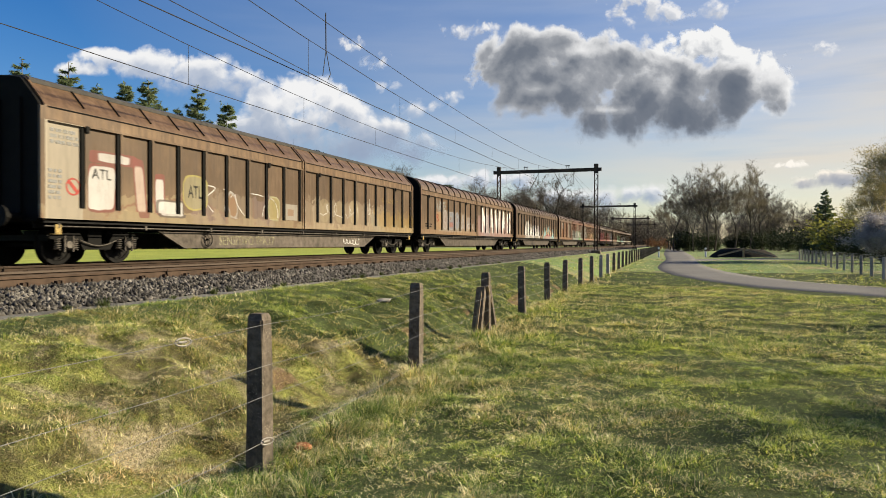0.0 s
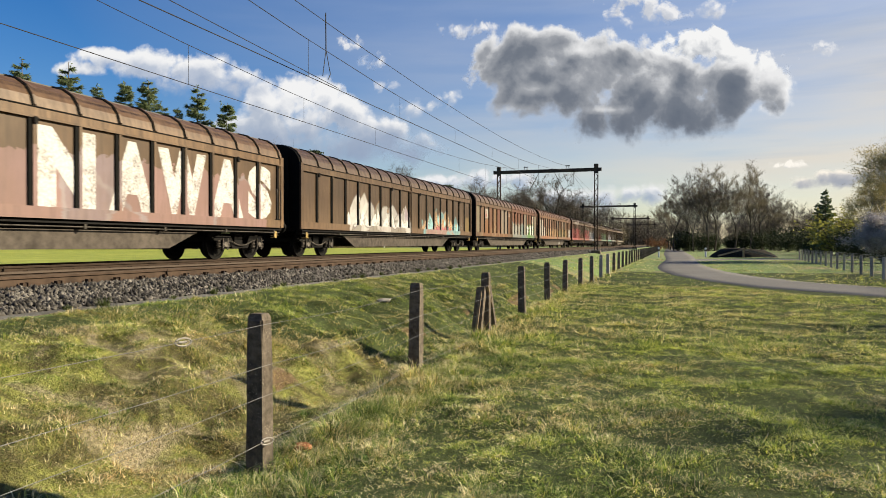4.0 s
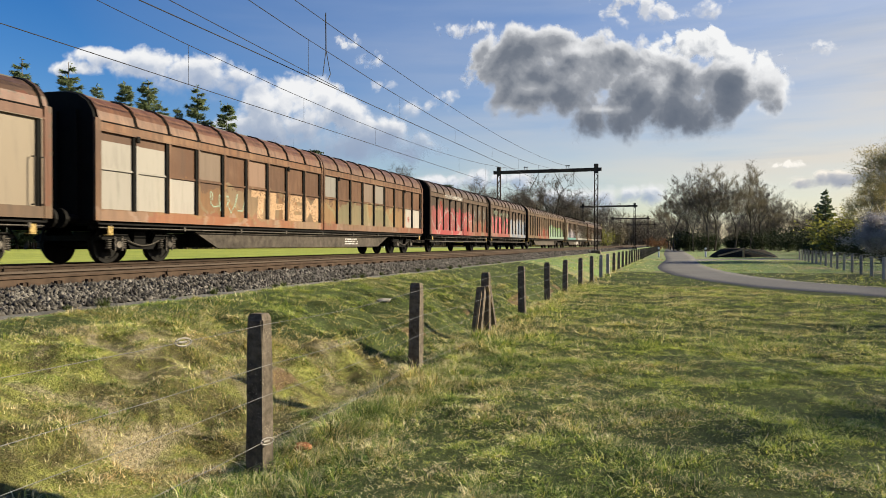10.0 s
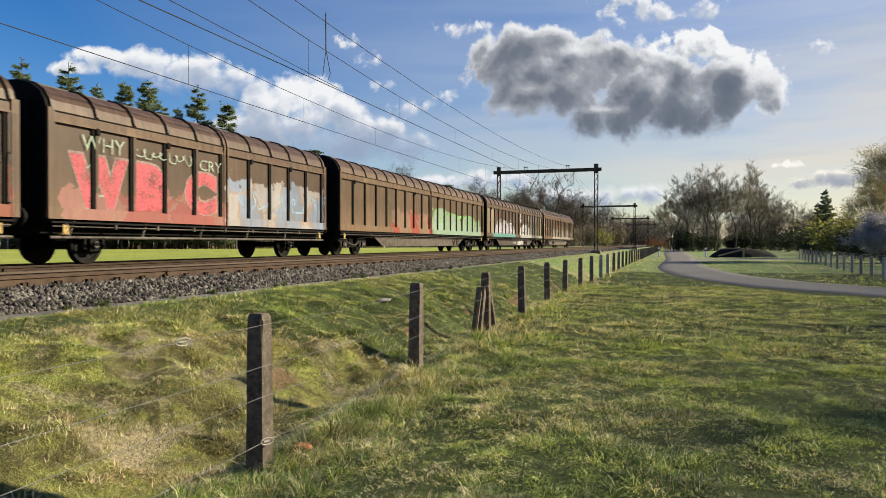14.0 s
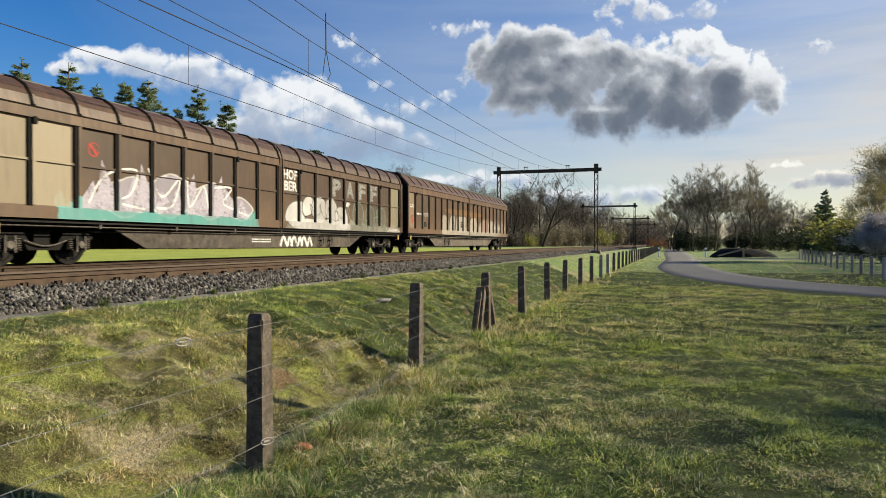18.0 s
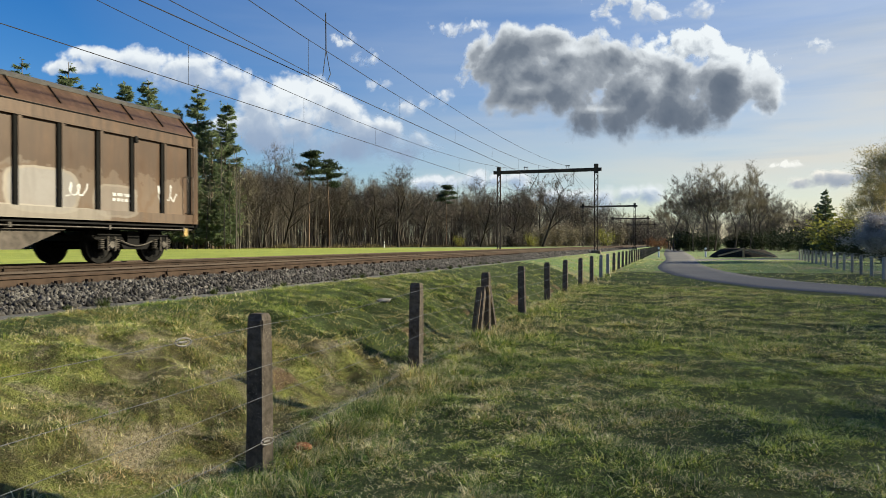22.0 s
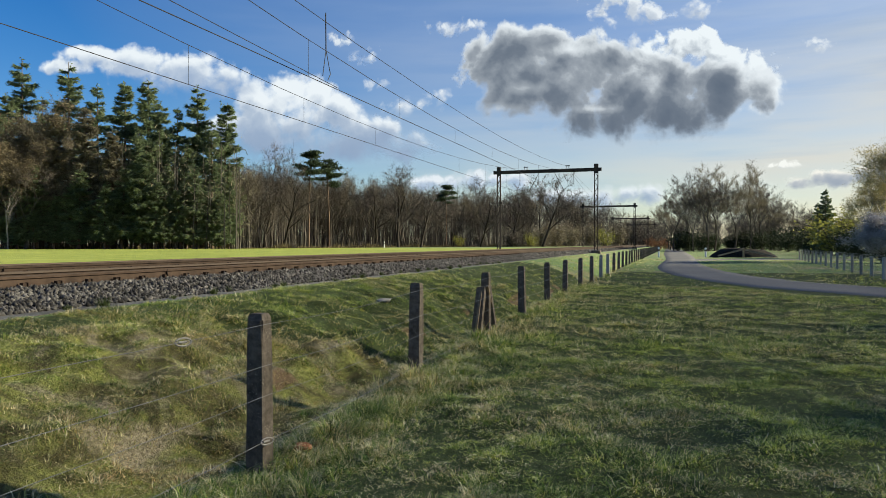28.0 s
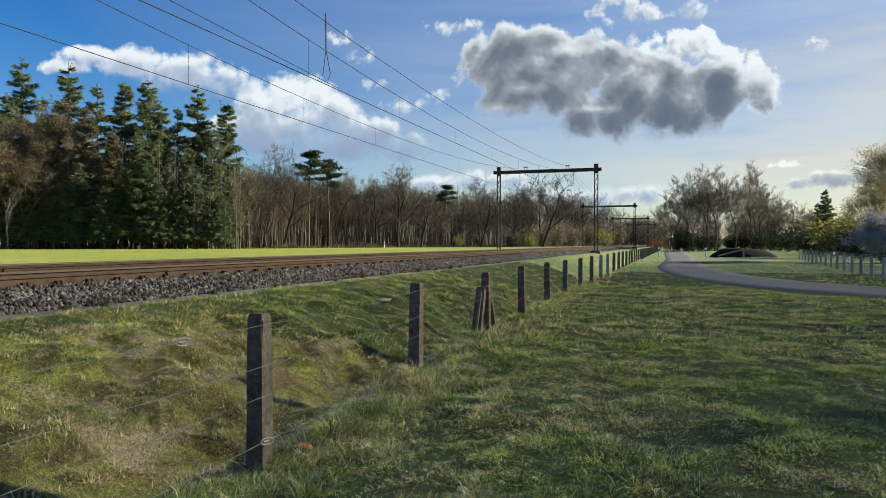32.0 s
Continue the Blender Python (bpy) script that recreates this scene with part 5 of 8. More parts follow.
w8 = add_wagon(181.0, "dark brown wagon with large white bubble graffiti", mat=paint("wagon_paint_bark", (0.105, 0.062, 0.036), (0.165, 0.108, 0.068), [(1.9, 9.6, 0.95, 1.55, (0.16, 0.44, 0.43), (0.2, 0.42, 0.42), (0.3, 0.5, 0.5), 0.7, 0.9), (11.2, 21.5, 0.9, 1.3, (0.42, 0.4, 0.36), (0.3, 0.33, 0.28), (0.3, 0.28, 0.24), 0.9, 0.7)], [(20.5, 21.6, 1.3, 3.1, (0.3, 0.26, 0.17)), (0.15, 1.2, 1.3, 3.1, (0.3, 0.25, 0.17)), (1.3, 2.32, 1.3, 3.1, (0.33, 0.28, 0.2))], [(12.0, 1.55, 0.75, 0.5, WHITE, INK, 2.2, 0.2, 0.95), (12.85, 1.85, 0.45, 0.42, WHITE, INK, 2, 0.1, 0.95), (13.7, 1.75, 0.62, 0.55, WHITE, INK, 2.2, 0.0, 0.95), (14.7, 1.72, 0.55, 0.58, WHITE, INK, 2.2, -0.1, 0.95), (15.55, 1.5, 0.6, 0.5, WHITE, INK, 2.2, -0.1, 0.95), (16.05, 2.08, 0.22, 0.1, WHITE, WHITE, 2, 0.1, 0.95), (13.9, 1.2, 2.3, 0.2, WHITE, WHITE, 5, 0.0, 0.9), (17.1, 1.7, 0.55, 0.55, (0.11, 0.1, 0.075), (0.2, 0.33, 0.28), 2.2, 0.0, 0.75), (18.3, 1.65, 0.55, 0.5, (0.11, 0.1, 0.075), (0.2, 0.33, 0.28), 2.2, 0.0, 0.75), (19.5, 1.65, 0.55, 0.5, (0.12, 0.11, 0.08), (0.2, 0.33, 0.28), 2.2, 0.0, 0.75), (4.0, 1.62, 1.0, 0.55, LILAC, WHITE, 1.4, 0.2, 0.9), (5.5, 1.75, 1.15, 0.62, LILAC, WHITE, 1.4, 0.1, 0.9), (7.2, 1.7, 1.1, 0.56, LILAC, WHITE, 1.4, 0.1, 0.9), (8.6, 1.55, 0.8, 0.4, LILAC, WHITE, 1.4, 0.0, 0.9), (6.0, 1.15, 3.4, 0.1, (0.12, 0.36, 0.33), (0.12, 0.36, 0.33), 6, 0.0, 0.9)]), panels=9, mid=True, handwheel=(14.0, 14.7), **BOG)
w9 = add_wagon(203.7, "brown sliding-wall wagon with faded white graffiti at the train's end", mat=paint("wagon_paint_tail", (0.125, 0.072, 0.04), (0.18, 0.113, 0.07), [(6.0, 14.5, 0.95, 1.6, (0.42, 0.38, 0.32), (0.4, 0.35, 0.28), (0.3, 0.22, 0.15), 0.5, 0.4), (14, 21.4, 0.95, 2.1, (0.36, 0.3, 0.24), (0.4, 0.35, 0.3), (0.3, 0.22, 0.15), 0.6, 0.3)], [(0.1, 1.0, 1.3, 3.1, (0.28, 0.2, 0.13))], [(6.0, 1.6, 0.6, 0.6, PALE, INK, 4, 0.0, 0.9), (7.5, 1.68, 0.58, 0.56, PALE, INK, 3, 0.15, 0.92), (7.5, 1.75, 0.16, 0.14, INK, PALE, 2, 0.0, 0.85), (9.35, 1.68, 1.2, 0.56, PALE, INK, 5, 0.1, 0.92), (12.1, 1.65, 1.05, 0.62, PALE, INK, 2.4, 0.2, 0.92), (12.15, 1.6, 0.2, 0.12, (0.12, 0.1, 0.08), INK, 3, 0.0, 0.8), (14.0, 1.5, 0.5, 0.45, PALE, GREY, 2, 0.0, 0.8), (14.9, 1.65, 0.65, 0.5, (0.42, 0.26, 0.25), (0.4, 0.3, 0.26), 4, 0.0, 0.8), (17.0, 1.62, 0.95, 0.5, (0.38, 0.37, 0.36), PALE, 4, 0.0, 0.75), (19.0, 1.5, 0.7, 0.4, (0.33, 0.3, 0.27), PALE, 4, 0.0, 0.55), (10.2, 2.42, 4.2, 0.17, (0.3, 0.16, 0.055), (0.3, 0.16, 0.055), 3, 0.0, 0.6), (12.0, 1.15, 6.8, 0.16, PALE, PALE, 6, 0.0, 0.8)]), kind="angular", panels=10, handwheel=(6.4, 7.1), **BOG)


# ---- writing and signs on the wagons ----
def letters(parent, text, y0, y1, z0, z1, mat, x=1.386, fat=0.0, shear=0.0, name="lettering", label="sprayed lettering"):
    """Words on a wagon's side, drawn with the built-in font and fitted to a field."""
    cu = bpy.data.curves.new(name, "FONT")
    cu.body, cu.offset, cu.shear, cu.resolution_u = text, fat, shear, 3
    ob = bpy.data.objects.new(name, cu)
    scene.collection.objects.link(ob)
    me = bpy.data.meshes.new_from_object(ob.evaluated_get(bpy.context.evaluated_depsgraph_get()))
    bpy.data.objects.remove(ob)
    v = np.empty(len(me.vertices) * 3)
    me.vertices.foreach_get("co", v)
    v = v.reshape(-1, 3)
    lo, hi = v.min(0), v.max(0)
    out = np.stack([np.full(len(v), x), y0 + (v[:, 0] - lo[0]) / (hi[0] - lo[0]) * (y1 - y0), z0 + (v[:, 1] - lo[1]) / (hi[1] - lo[1]) * (z1 - z0)], 1)
    me.vertices.foreach_set("co", out.ravel())
    me.update()
    me.materials.clear()
    me.materials.append(mat)
    return place(name, me, parent, label=label)


def bars(parent, y0, y1, z0, z1, rows, mat, x=1.386, seed=1):
    """Unreadable lines of small writing as plain bars."""
    g = random.Random(seed)
    bm = bmesh.new()
    h = (z1 - z0) / (rows * 1.7)
    for i in range(rows):
        z, y = z1 - i * h * 1.7, y0
        while y < y1 - 0.05:
            w = g.uniform(0.05, 0.25)
            box(bm, x, x + 0.002, y, min(y + w, y1), z - h, z)
            y += w + 0.04
    return tagged(part("writing", bm, mat, parent, "small unreadable writing"), kind="stuff")


def no_smoking(parent, y, z, r, x=1.387):
    bm = bmesh.new()
    n = 20
    for i in range(n):
        a, b = (2 * math.pi * k / n for k in (i, i + 1))
        vs = [bm.verts.new((x, y + q * math.cos(t), z + q * math.sin(t))) for q, t in ((r, a), (r, b), (r * 0.8, b), (r * 0.8, a))]
        bm.faces.new(vs)
    box(bm, x - 0.001, x, y - 0.1 * r, y + 0.1 * r, z - r * 0.1, z + r * 0.1)
    s = 0.62 * r
    bm.faces.new([bm.verts.new((x, y + p, z + q)) for p, q in ((-s - 0.03, s - 0.03), (-s + 0.03, s + 0.03), (s + 0.03, -s + 0.03), (s - 0.03, -s - 0.03))])
    return part("warning_sign", bm, M_SIGNR, parent, "round red prohibition sign")


def ring_mark(parent, y, z, ry, rz, width, mat, x=1.386):
    """A sprayed oval outline."""
    bm = bmesh.new()
    n = 24
    for i in range(n):
        a, b = (2 * math.pi * k / n for k in (i, i + 1))
        bm.faces.new([bm.verts.new((x, y + (ry - o) * math.cos(t), z + (rz - o) * math.sin(t))) for o, t in ((0, a), (0, b), (width, b), (width, a))])
    return part("tag", bm, mat, parent, "sprayed oval outline")


def scribble(parent, y0, y1, z0, z1, mat, seed, x=1.389, width=0.02, loops=9):
    """A sprayed tag: one wandering line."""
    g = random.Random(seed)
    pts = []
    for i in range(loops * 6):
        t = i / (loops * 6 - 1)
        a = i * 1.15 + g.uniform(-0.4, 0.4)
        pts.append((y0 + (y1 - y0) * t + 0.35 * (y1 - y0) / loops * math.cos(a), (z0 + z1) / 2 + (z1 - z0) * 0.5 * math.sin(a * g.uniform(0.95, 1.05)) * g.uniform(0.55, 1)))
    bm = bmesh.new()
    for (p, q), (r, s) in zip(pts[:-1], pts[1:]):
        d = Vector((r - p, s - q))
        if d.length < 1e-4:
            continue
        nrm = Vector((-d.y, d.x)).normalized() * width
        bm.faces.new([bm.verts.new((x, yy, zz)) for yy, zz in ((p - nrm.x, q - nrm.y), (r - nrm.x, s - nrm.y), (r + nrm.x, s + nrm.y), (p + nrm.x, q + nrm.y))])
    return part("tag", bm, mat, parent, "sprayed wandering tag")


def stroke(parent, pts, width, mat, x=1.388, steps=5):
    """One sprayed line that runs smoothly through its points."""
    q = []
    for i in range(len(pts) - 1):
        a, b, c, d = (Vector(pts[max(0, min(len(pts) - 1, i + k))]) for k in (-1, 0, 1, 2))
        for j in range(steps):
            t = j / steps
            q.append(0.5 * (2 * b + (c - a) * t + (2 * a - 5 * b + 4 * c - d) * t * t + (3 * b - a - 3 * c + d) * t ** 3))
    q.append(Vector(pts[-1]))
    v, f = [], []
    for i, p in enumerate(q):
        d = (q[min(i + 1, len(q) - 1)] - q[max(i - 1, 0)]).normalized() * width
        v += [(x, p.x - d.y, p.y + d.x), (x, p.x + d.y, p.y - d.x)]
        if i:
            f.append((2 * i - 2, 2 * i - 1, 2 * i + 1, 2 * i))
    return place("tag", mesh_of("tag", v, f, mat), parent, label="sprayed outline")


def spikes(parent, y0, y1, z0, z1, n, mat, seed, x=1.387):
    """Sprayed flames: tall pointed forms leaning over one another."""
    g = random.Random(seed)
    bm = bmesh.new()
    for i in range(n):
        y = y0 + (y1 - y0) * (i + g.random() * 0.6) / n
        w, h, k = (y1 - y0) / n * g.uniform(0.6, 1.5), (z1 - z0) * g.uniform(0.45, 1.0), g.uniform(-0.5, 0.4)
        o = x + 0.0006 * (i % 3)
        bm.faces.new([bm.verts.new((o, a, b)) for a, b in ((y - w * 0.6, z0), (y + w * 0.6, z0), (y + w * 0.35 + k * 0.3 * h, z0 + h * 0.5), (y + k * h, z0 + h), (y - w * 0.3 + k * 0.4 * h, z0 + h * 0.45))])
    return tagged(part("tag", bm, mat, parent, "sprayed spiky flames"), kind="stuff")


M_SPRAYV = spray("bright_green_spray_paint", (0.2, 0.45, 0.13), 0.9)
M_SPRAYB2 = spray("sky_blue_spray_paint", (0.3, 0.4, 0.52), 0.8)
M_SPRAYT = spray("turquoise_spray_paint", (0.27, 0.48, 0.52), 0.9)
M_SPRAYP = spray("pink_spray_paint", (0.42, 0.16, 0.17), 0.85)
AX = 1.396
bars(w1, 0.3, 1.05, 2.6, 2.98, 3, M_SPRAYG, AX, 3)
bars(w1, 0.25, 0.6, 1.4, 2.1, 6, M_SPRAYG, AX, 4)
no_smoking(w1, 0.9, 1.75, 0.2, AX)
letters(w1, "ATL", 1.42, 2.0, 1.98, 2.22, M_SPRAYK, AX, 0.01)
letters(w1, "ATL", 4.75, 5.35, 1.75, 2.1, M_SPRAYK, AX, 0.01)
scribble(w1, 12.0, 15.5, 1.5, 2.1, M_SPRAYW, 6, AX, 0.012, 5)
scribble(w1, 16.2, 17.0, 1.6, 2.6, M_SPRAYW, 7, AX, 0.01, 3)
scribble(w1, 18.1, 20.0, 2.35, 2.6, M_YELLOW, 8, AX, 0.012, 7)
for ch, y, wd in zip("NAWAS", (12.35, 14.3, 15.95, 18.1, 19.95), (1.55, 1.5, 1.95, 1.6, 1.35)):
    letters(w2, ch, y, y + wd, 1.275, 3.0, M_SPRAYW, 1.386, 0.07)
for ch, y in zip("ARF", (2.5, 3.12, 3.8)):
    letters(w2, ch, y, y + 0.55, 2.35, 2.92, M_SPRAYG, 1.386, 0.03)
scribble(w2, 8.8, 10.4, 1.4, 1.9, M_SPRAYW, 9, 1.386, 0.012, 5)
bars(w2, 0.9, 1.9, 1.35, 1.6, 2, M_SPRAYK, 1.386, 6)
scribble(w3, 12.3, 13.6, 1.4, 1.8, M_SPRAYG, 10, 1.386, 0.012, 5)
scribble(w3, 18.6, 20.2, 1.4, 1.9, M_SPRAYG, 11, 1.386, 0.012, 5)
spikes(w3, 3.9, 10.8, 1.28, 2.1, 9, M_SPRAYW, 31)
spikes(w3, 13.2, 19.4, 1.28, 2.0, 7, M_PEACH, 36, 1.3865)
spikes(w3, 13.4, 19.6, 1.28, 2.25, 11, M_SPRAYT, 33)
spikes(w3, 14.6, 18.4, 1.3, 2.35, 5, M_PEACH, 34, 1.3885)
spikes(w3, 15.0, 18.0, 1.28, 1.6, 6, M_SPRAYP, 35, 1.3895)
letters(w4, "12", 9.75, 10.3, 2.65, 2.95, M_SPRAYW, 1.386, 0.01)
no_smoking(w4, 2.95, 2.6, 0.2)
no_smoking(w4, 20.05, 2.7, 0.17)
for ch, y, wd in (("M", 17.3, 1.15), ("T", 18.55, 0.75), ("K", 19.4, 1.0)):
    letters(w4, ch, y, y + wd, 1.28, 2.15, M_SPRAYW, 1.386, 0.1)
letters(w5, "THEM", 6.3, 10.75, 1.29, 2.17, M_PEACH, 1.386, 0.05, 0.08)
scribble(w5, 4.2, 5.9, 1.4, 2.1, M_SPRAYL, 12, 1.386, 0.02, 4)
no_smoking(w5, 20.0, 1.7, 0.14)
letters(wa, "WORLDWIDE BURNER CRIMINALS", 2.6, 6.1, 3.15, 3.37, M_SPRAYW, 1.455, 0.015, 0.2)
for ch, y in zip("LAPD", (7.7, 8.85, 10.0, 11.2)):
    letters(wa, ch, y, y + 0.55, 2.2, 2.75, M_SPRAYG, 1.386, 0.03)
no_smoking(wa, 2.05, 2.75, 0.2)
M_SPRAYR = spray("red_spray_paint", (0.46, 0.1, 0.12), 0.85)
M_ROSE = spray("pale_rose_spray_paint", (0.46, 0.33, 0.31), 0.5)
for ch, y, wd in (("W", 0.6, 1.75), ("B", 2.6, 1.1), ("C", 4.45, 1.35)):
    letters(wb, ch, y - 0.05, y + wd + 0.05, 1.275, 2.56, M_ROSE, 1.386, 0.11)
    letters(wb, ch, y, y + wd, 1.3, 2.5, M_SPRAYR, 1.3875, 0.08)
for pts in ([(1.3, 1.4), (2.0, 1.75), (2.4, 1.5), (2.9, 2.45), (3.4, 1.4), (3.0, 1.35)], [(3.3, 2.3), (4.2, 2.2), (3.9, 1.4)], [(4.4, 1.4), (4.7, 2.25), (5.3, 2.3), (5.1, 1.8), (5.5, 1.4)], [(6.6, 1.4), (6.5, 2.0), (7.1, 2.1), (7.0, 1.6), (7.7, 1.9), (8.2, 1.5), (9.0, 1.4)]):
    stroke(wa, pts, 0.05, M_ROSE, 1.387)
letters(wb, "WHY", 0.9, 2.2, 2.6, 2.95, M_SPRAYL, 1.436, 0.0)
letters(wb, "CRY", 5.0, 6.0, 2.55, 2.85, M_SPRAYL, 1.436, 0.0)
scribble(wb, 2.5, 4.7, 2.6, 2.9, M_SPRAYL, 15, 1.436, 0.015, 7)
scribble(wb, 6.8, 11.8, 1.4, 2.3, M_SPRAYB2, 16, 1.387, 0.03, 6)
stroke(w7, [(11.1, 2.5), (11.9, 2.2), (12.7, 1.7), (13.4, 2.3), (14.6, 2.25), (16.0, 2.15), (17.0, 2.2), (18.6, 2.25), (19.7, 2.0), (20.4, 1.7), (20.9, 2.1), (21.3, 1.6)], 0.045, M_SPRAYV)
stroke(w7, [(16.2, 1.15), (15.9, 1.6), (16.4, 2.05), (17.2, 2.1)], 0.04, M_SPRAYV)
ring_mark(w7, 18.3, 1.85, 0.55, 0.2, 0.07, M_SPRAYV, 1.388)
letters(w8, "HOF", 11.15, 12.06, 2.72, 3.06, M_SPRAYW, 1.386, 0.035)
letters(w8, "LANMRG", 20.0, 21.6, 1.04, 1.2, M_SPRAYW, 1.45, 0.02)
letters(w9, "ROSIE", 2.4, 3.3, 1.95, 2.15, M_SPRAYW, 1.396, 0.0)
letters(w8, "BER", 11.2, 12.08, 2.32, 2.66, M_SPRAYW, 1.386, 0.035)
for ch, y in zip("PAFF", (14.75, 15.95, 17.1, 18.3)):
    letters(w8, ch, y, y + 0.72, 2.34, 3.02, M_SPRAYG, 1.386, 0.05)
scribble(w8, 12.2, 15.9, 1.3, 2.1, M_SPRAYK, 19, 1.387, 0.012, 5)
M_LILAC = spray("lilac_grey_spray_paint", (0.38, 0.35, 0.41), 0.85)
spikes(w8, 2.7, 9.0, 1.29, 2.5, 11, M_LILAC, 51, 1.3865)
for pts in ([(2.8, 1.4), (3.3, 2.1), (4.3, 2.3), (4.1, 1.7), (3.6, 1.5), (4.6, 1.35)], [(4.7, 2.4), (5.2, 1.7), (5.9, 2.25), (5.6, 1.5), (5.0, 1.4)], [(6.2, 2.3), (6.3, 1.5), (6.9, 2.1), (7.1, 1.5)], [(7.3, 2.1), (8.2, 2.15), (7.8, 1.7), (8.4, 1.5), (9.1, 1.35)]):
    stroke(w8, pts, 0.03, M_SPRAYW, 1.389)
no_smoking(w8, 2.95, 2.65, 0.17)
scribble(w8, 16.0, 20.5, 1.35, 2.1, M_SPRAYL, 20, 1.387, 0.01, 6)
for y in (11.2, 11.9, 12.6):
    stroke(w8, [(y, 0.4), (y + 0.2, 0.74), (y + 0.45, 0.42), (y + 0.6, 0.72), (y + 0.8, 0.4)], 0.06, M_SPRAYW, 1.236)
bars(w8, 9.5, 10.6, 0.5, 0.65, 2, M_SPRAYW, 1.236, 8)
bars(w9, 0.2, 1.0, 2.3, 2.5, 2, M_SPRAYW, AX, 9)
no_smoking(w9, 0.75, 1.75, 0.2, AX)
bars(w9, 1.4, 2.1, 1.95, 2.1, 1, M_SPRAYW, AX, 10)
letters(w9, "E", 9.2, 9.85, 1.5, 1.86, M_SPRAYK, AX, 0.03)
for y in (8.0, 10.2, 11.35, 12.9):
    stroke(w9, [(y, 2.1), (y + 0.12, 1.85), (y - 0.02, 1.7), (y + 0.15, 1.5)], 0.014, M_SPRAYK, AX)
scribble(w9, 17.4, 18.1, 1.5, 1.95, M_SPRAYW, 44, AX, 0.018, 3)
scribble(w9, 20.4, 21.1, 1.5, 2.1, M_SPRAYW, 45, AX, 0.02, 3)
bars(w9, 18.9, 19.7, 1.45, 1.7, 2, M_SPRAYW, AX, 13)
part("label_frame", boxes((1.394, 1.4, 2.5, 2.9, 1.4, 1.66)), M_SPRAYK, w9, "small black-framed label holder")
M_SPRAYB = spray("pale_blue_grey_spray_paint", (0.36, 0.36, 0.4), 0.8)
stroke(w2, [(7.45, 1.4), (7.8, 1.55), (7.6, 1.8), (7.8, 2.2), (8.05, 1.85), (7.9, 1.6), (8.25, 1.4)], 0.03, M_SPRAYB)
stroke(w2, [(8.6, 2.0), (8.65, 1.5), (8.95, 1.9), (9.0, 1.5), (9.4, 1.85)], 0.03, M_SPRAYB)
no_smoking(w2, 2.92, 1.95, 0.22)
letters(w1, "SENSITIVO.TPA.17", 6.35, 9.35, 0.44, 0.72, spray("pale_yellow_spray_paint", (0.42, 0.4, 0.24), 0.5), 1.236, 0.0)
for pts in ([(5.4, 2.15), (5.95, 2.1), (5.5, 1.75), (5.85, 1.4)], [(6.35, 2.1), (6.8, 2.0), (6.45, 1.7), (6.4, 1.45)], [(6.9, 2.0), (7.05, 1.65), (7.4, 1.35)], [(7.5, 2.05), (8.05, 2.06), (8.6, 2.0)], [(8.6, 1.8), (8.45, 1.6), (8.4, 1.35)], [(8.75, 2.0), (9.1, 1.9), (9.3, 1.6), (9.3, 1.35)]):
    stroke(w1, pts, 0.014, M_SPRAYW, AX)
scribble(w1, 14.5, 16.0, 0.45, 0.7, M_SPRAYW, 41, 1.236, 0.015, 5)
bars(w5, 13.2, 14.4, 0.42, 0.7, 3, M_SPRAYW, 1.236, 12)
ring_mark(wb, 1.4, 1.95, 0.45, 0.4, 0.05, M_SPRAYL)
# ---- trees ----
class Shape:
    def __init__(self):
        self.v, self.f, self.k = [], [], 0

    def tube(self, pts, radii, n=5):
        rings = []
        for i, (p, r) in enumerate(zip(pts, radii)):
            w = (pts[min(i + 1, len(pts) - 1)] - pts[max(i - 1, 0)])
            w = w / (np.linalg.norm(w) + 1e-9)
            u = np.cross(w, (0.3, 0.9, 0.2))
            u = u / (np.linalg.norm(u) + 1e-9)
            q = np.cross(w, u)
            a = np.arange(n) * 2 * np.pi / n
            self.v.append(p + r * (np.cos(a)[:, None] * u + np.sin(a)[:, None] * q))
            rings.append(self.k)
            self.k += n
        for a, b in zip(rings[:-1], rings[1:]):
            for i in range(n):
                j = (i + 1) % n
                self.f += [(a + i, a + j, b + j), (a + i, b + j, b + i)]

    def tris(self, pts):
        """pts: (m, 3, 3) loose triangles"""
        m = len(pts)
        self.v.append(pts.reshape(-1, 3))
        self.f += (np.arange(m * 3).reshape(-1, 3) + self.k).tolist()
        self.k += m * 3

    def mesh(self, name, mat):
        return fast_mesh(name, np.concatenate(self.v), np.array(self.f, np.int32), mat)


def leaves(g, centres, size, flat=0.5):
    """Small pointed leaf triangles about the centres."""
    m = len(centres)
    a = g.normal(size=(m, 3))
    a /= np.linalg.norm(a, axis=1)[:, None]
    b = g.normal(size=(m, 3))
    b = np.cross(a, b)
    b /= np.linalg.norm(b, axis=1)[:, None] + 1e-9
    s = size * g.uniform(0.5, 1.4, m)[:, None]
    a[:, 2] *= flat
    return np.stack([centres - b * s * 0.35, centres + b * s * 0.35, centres + a * s], 1)


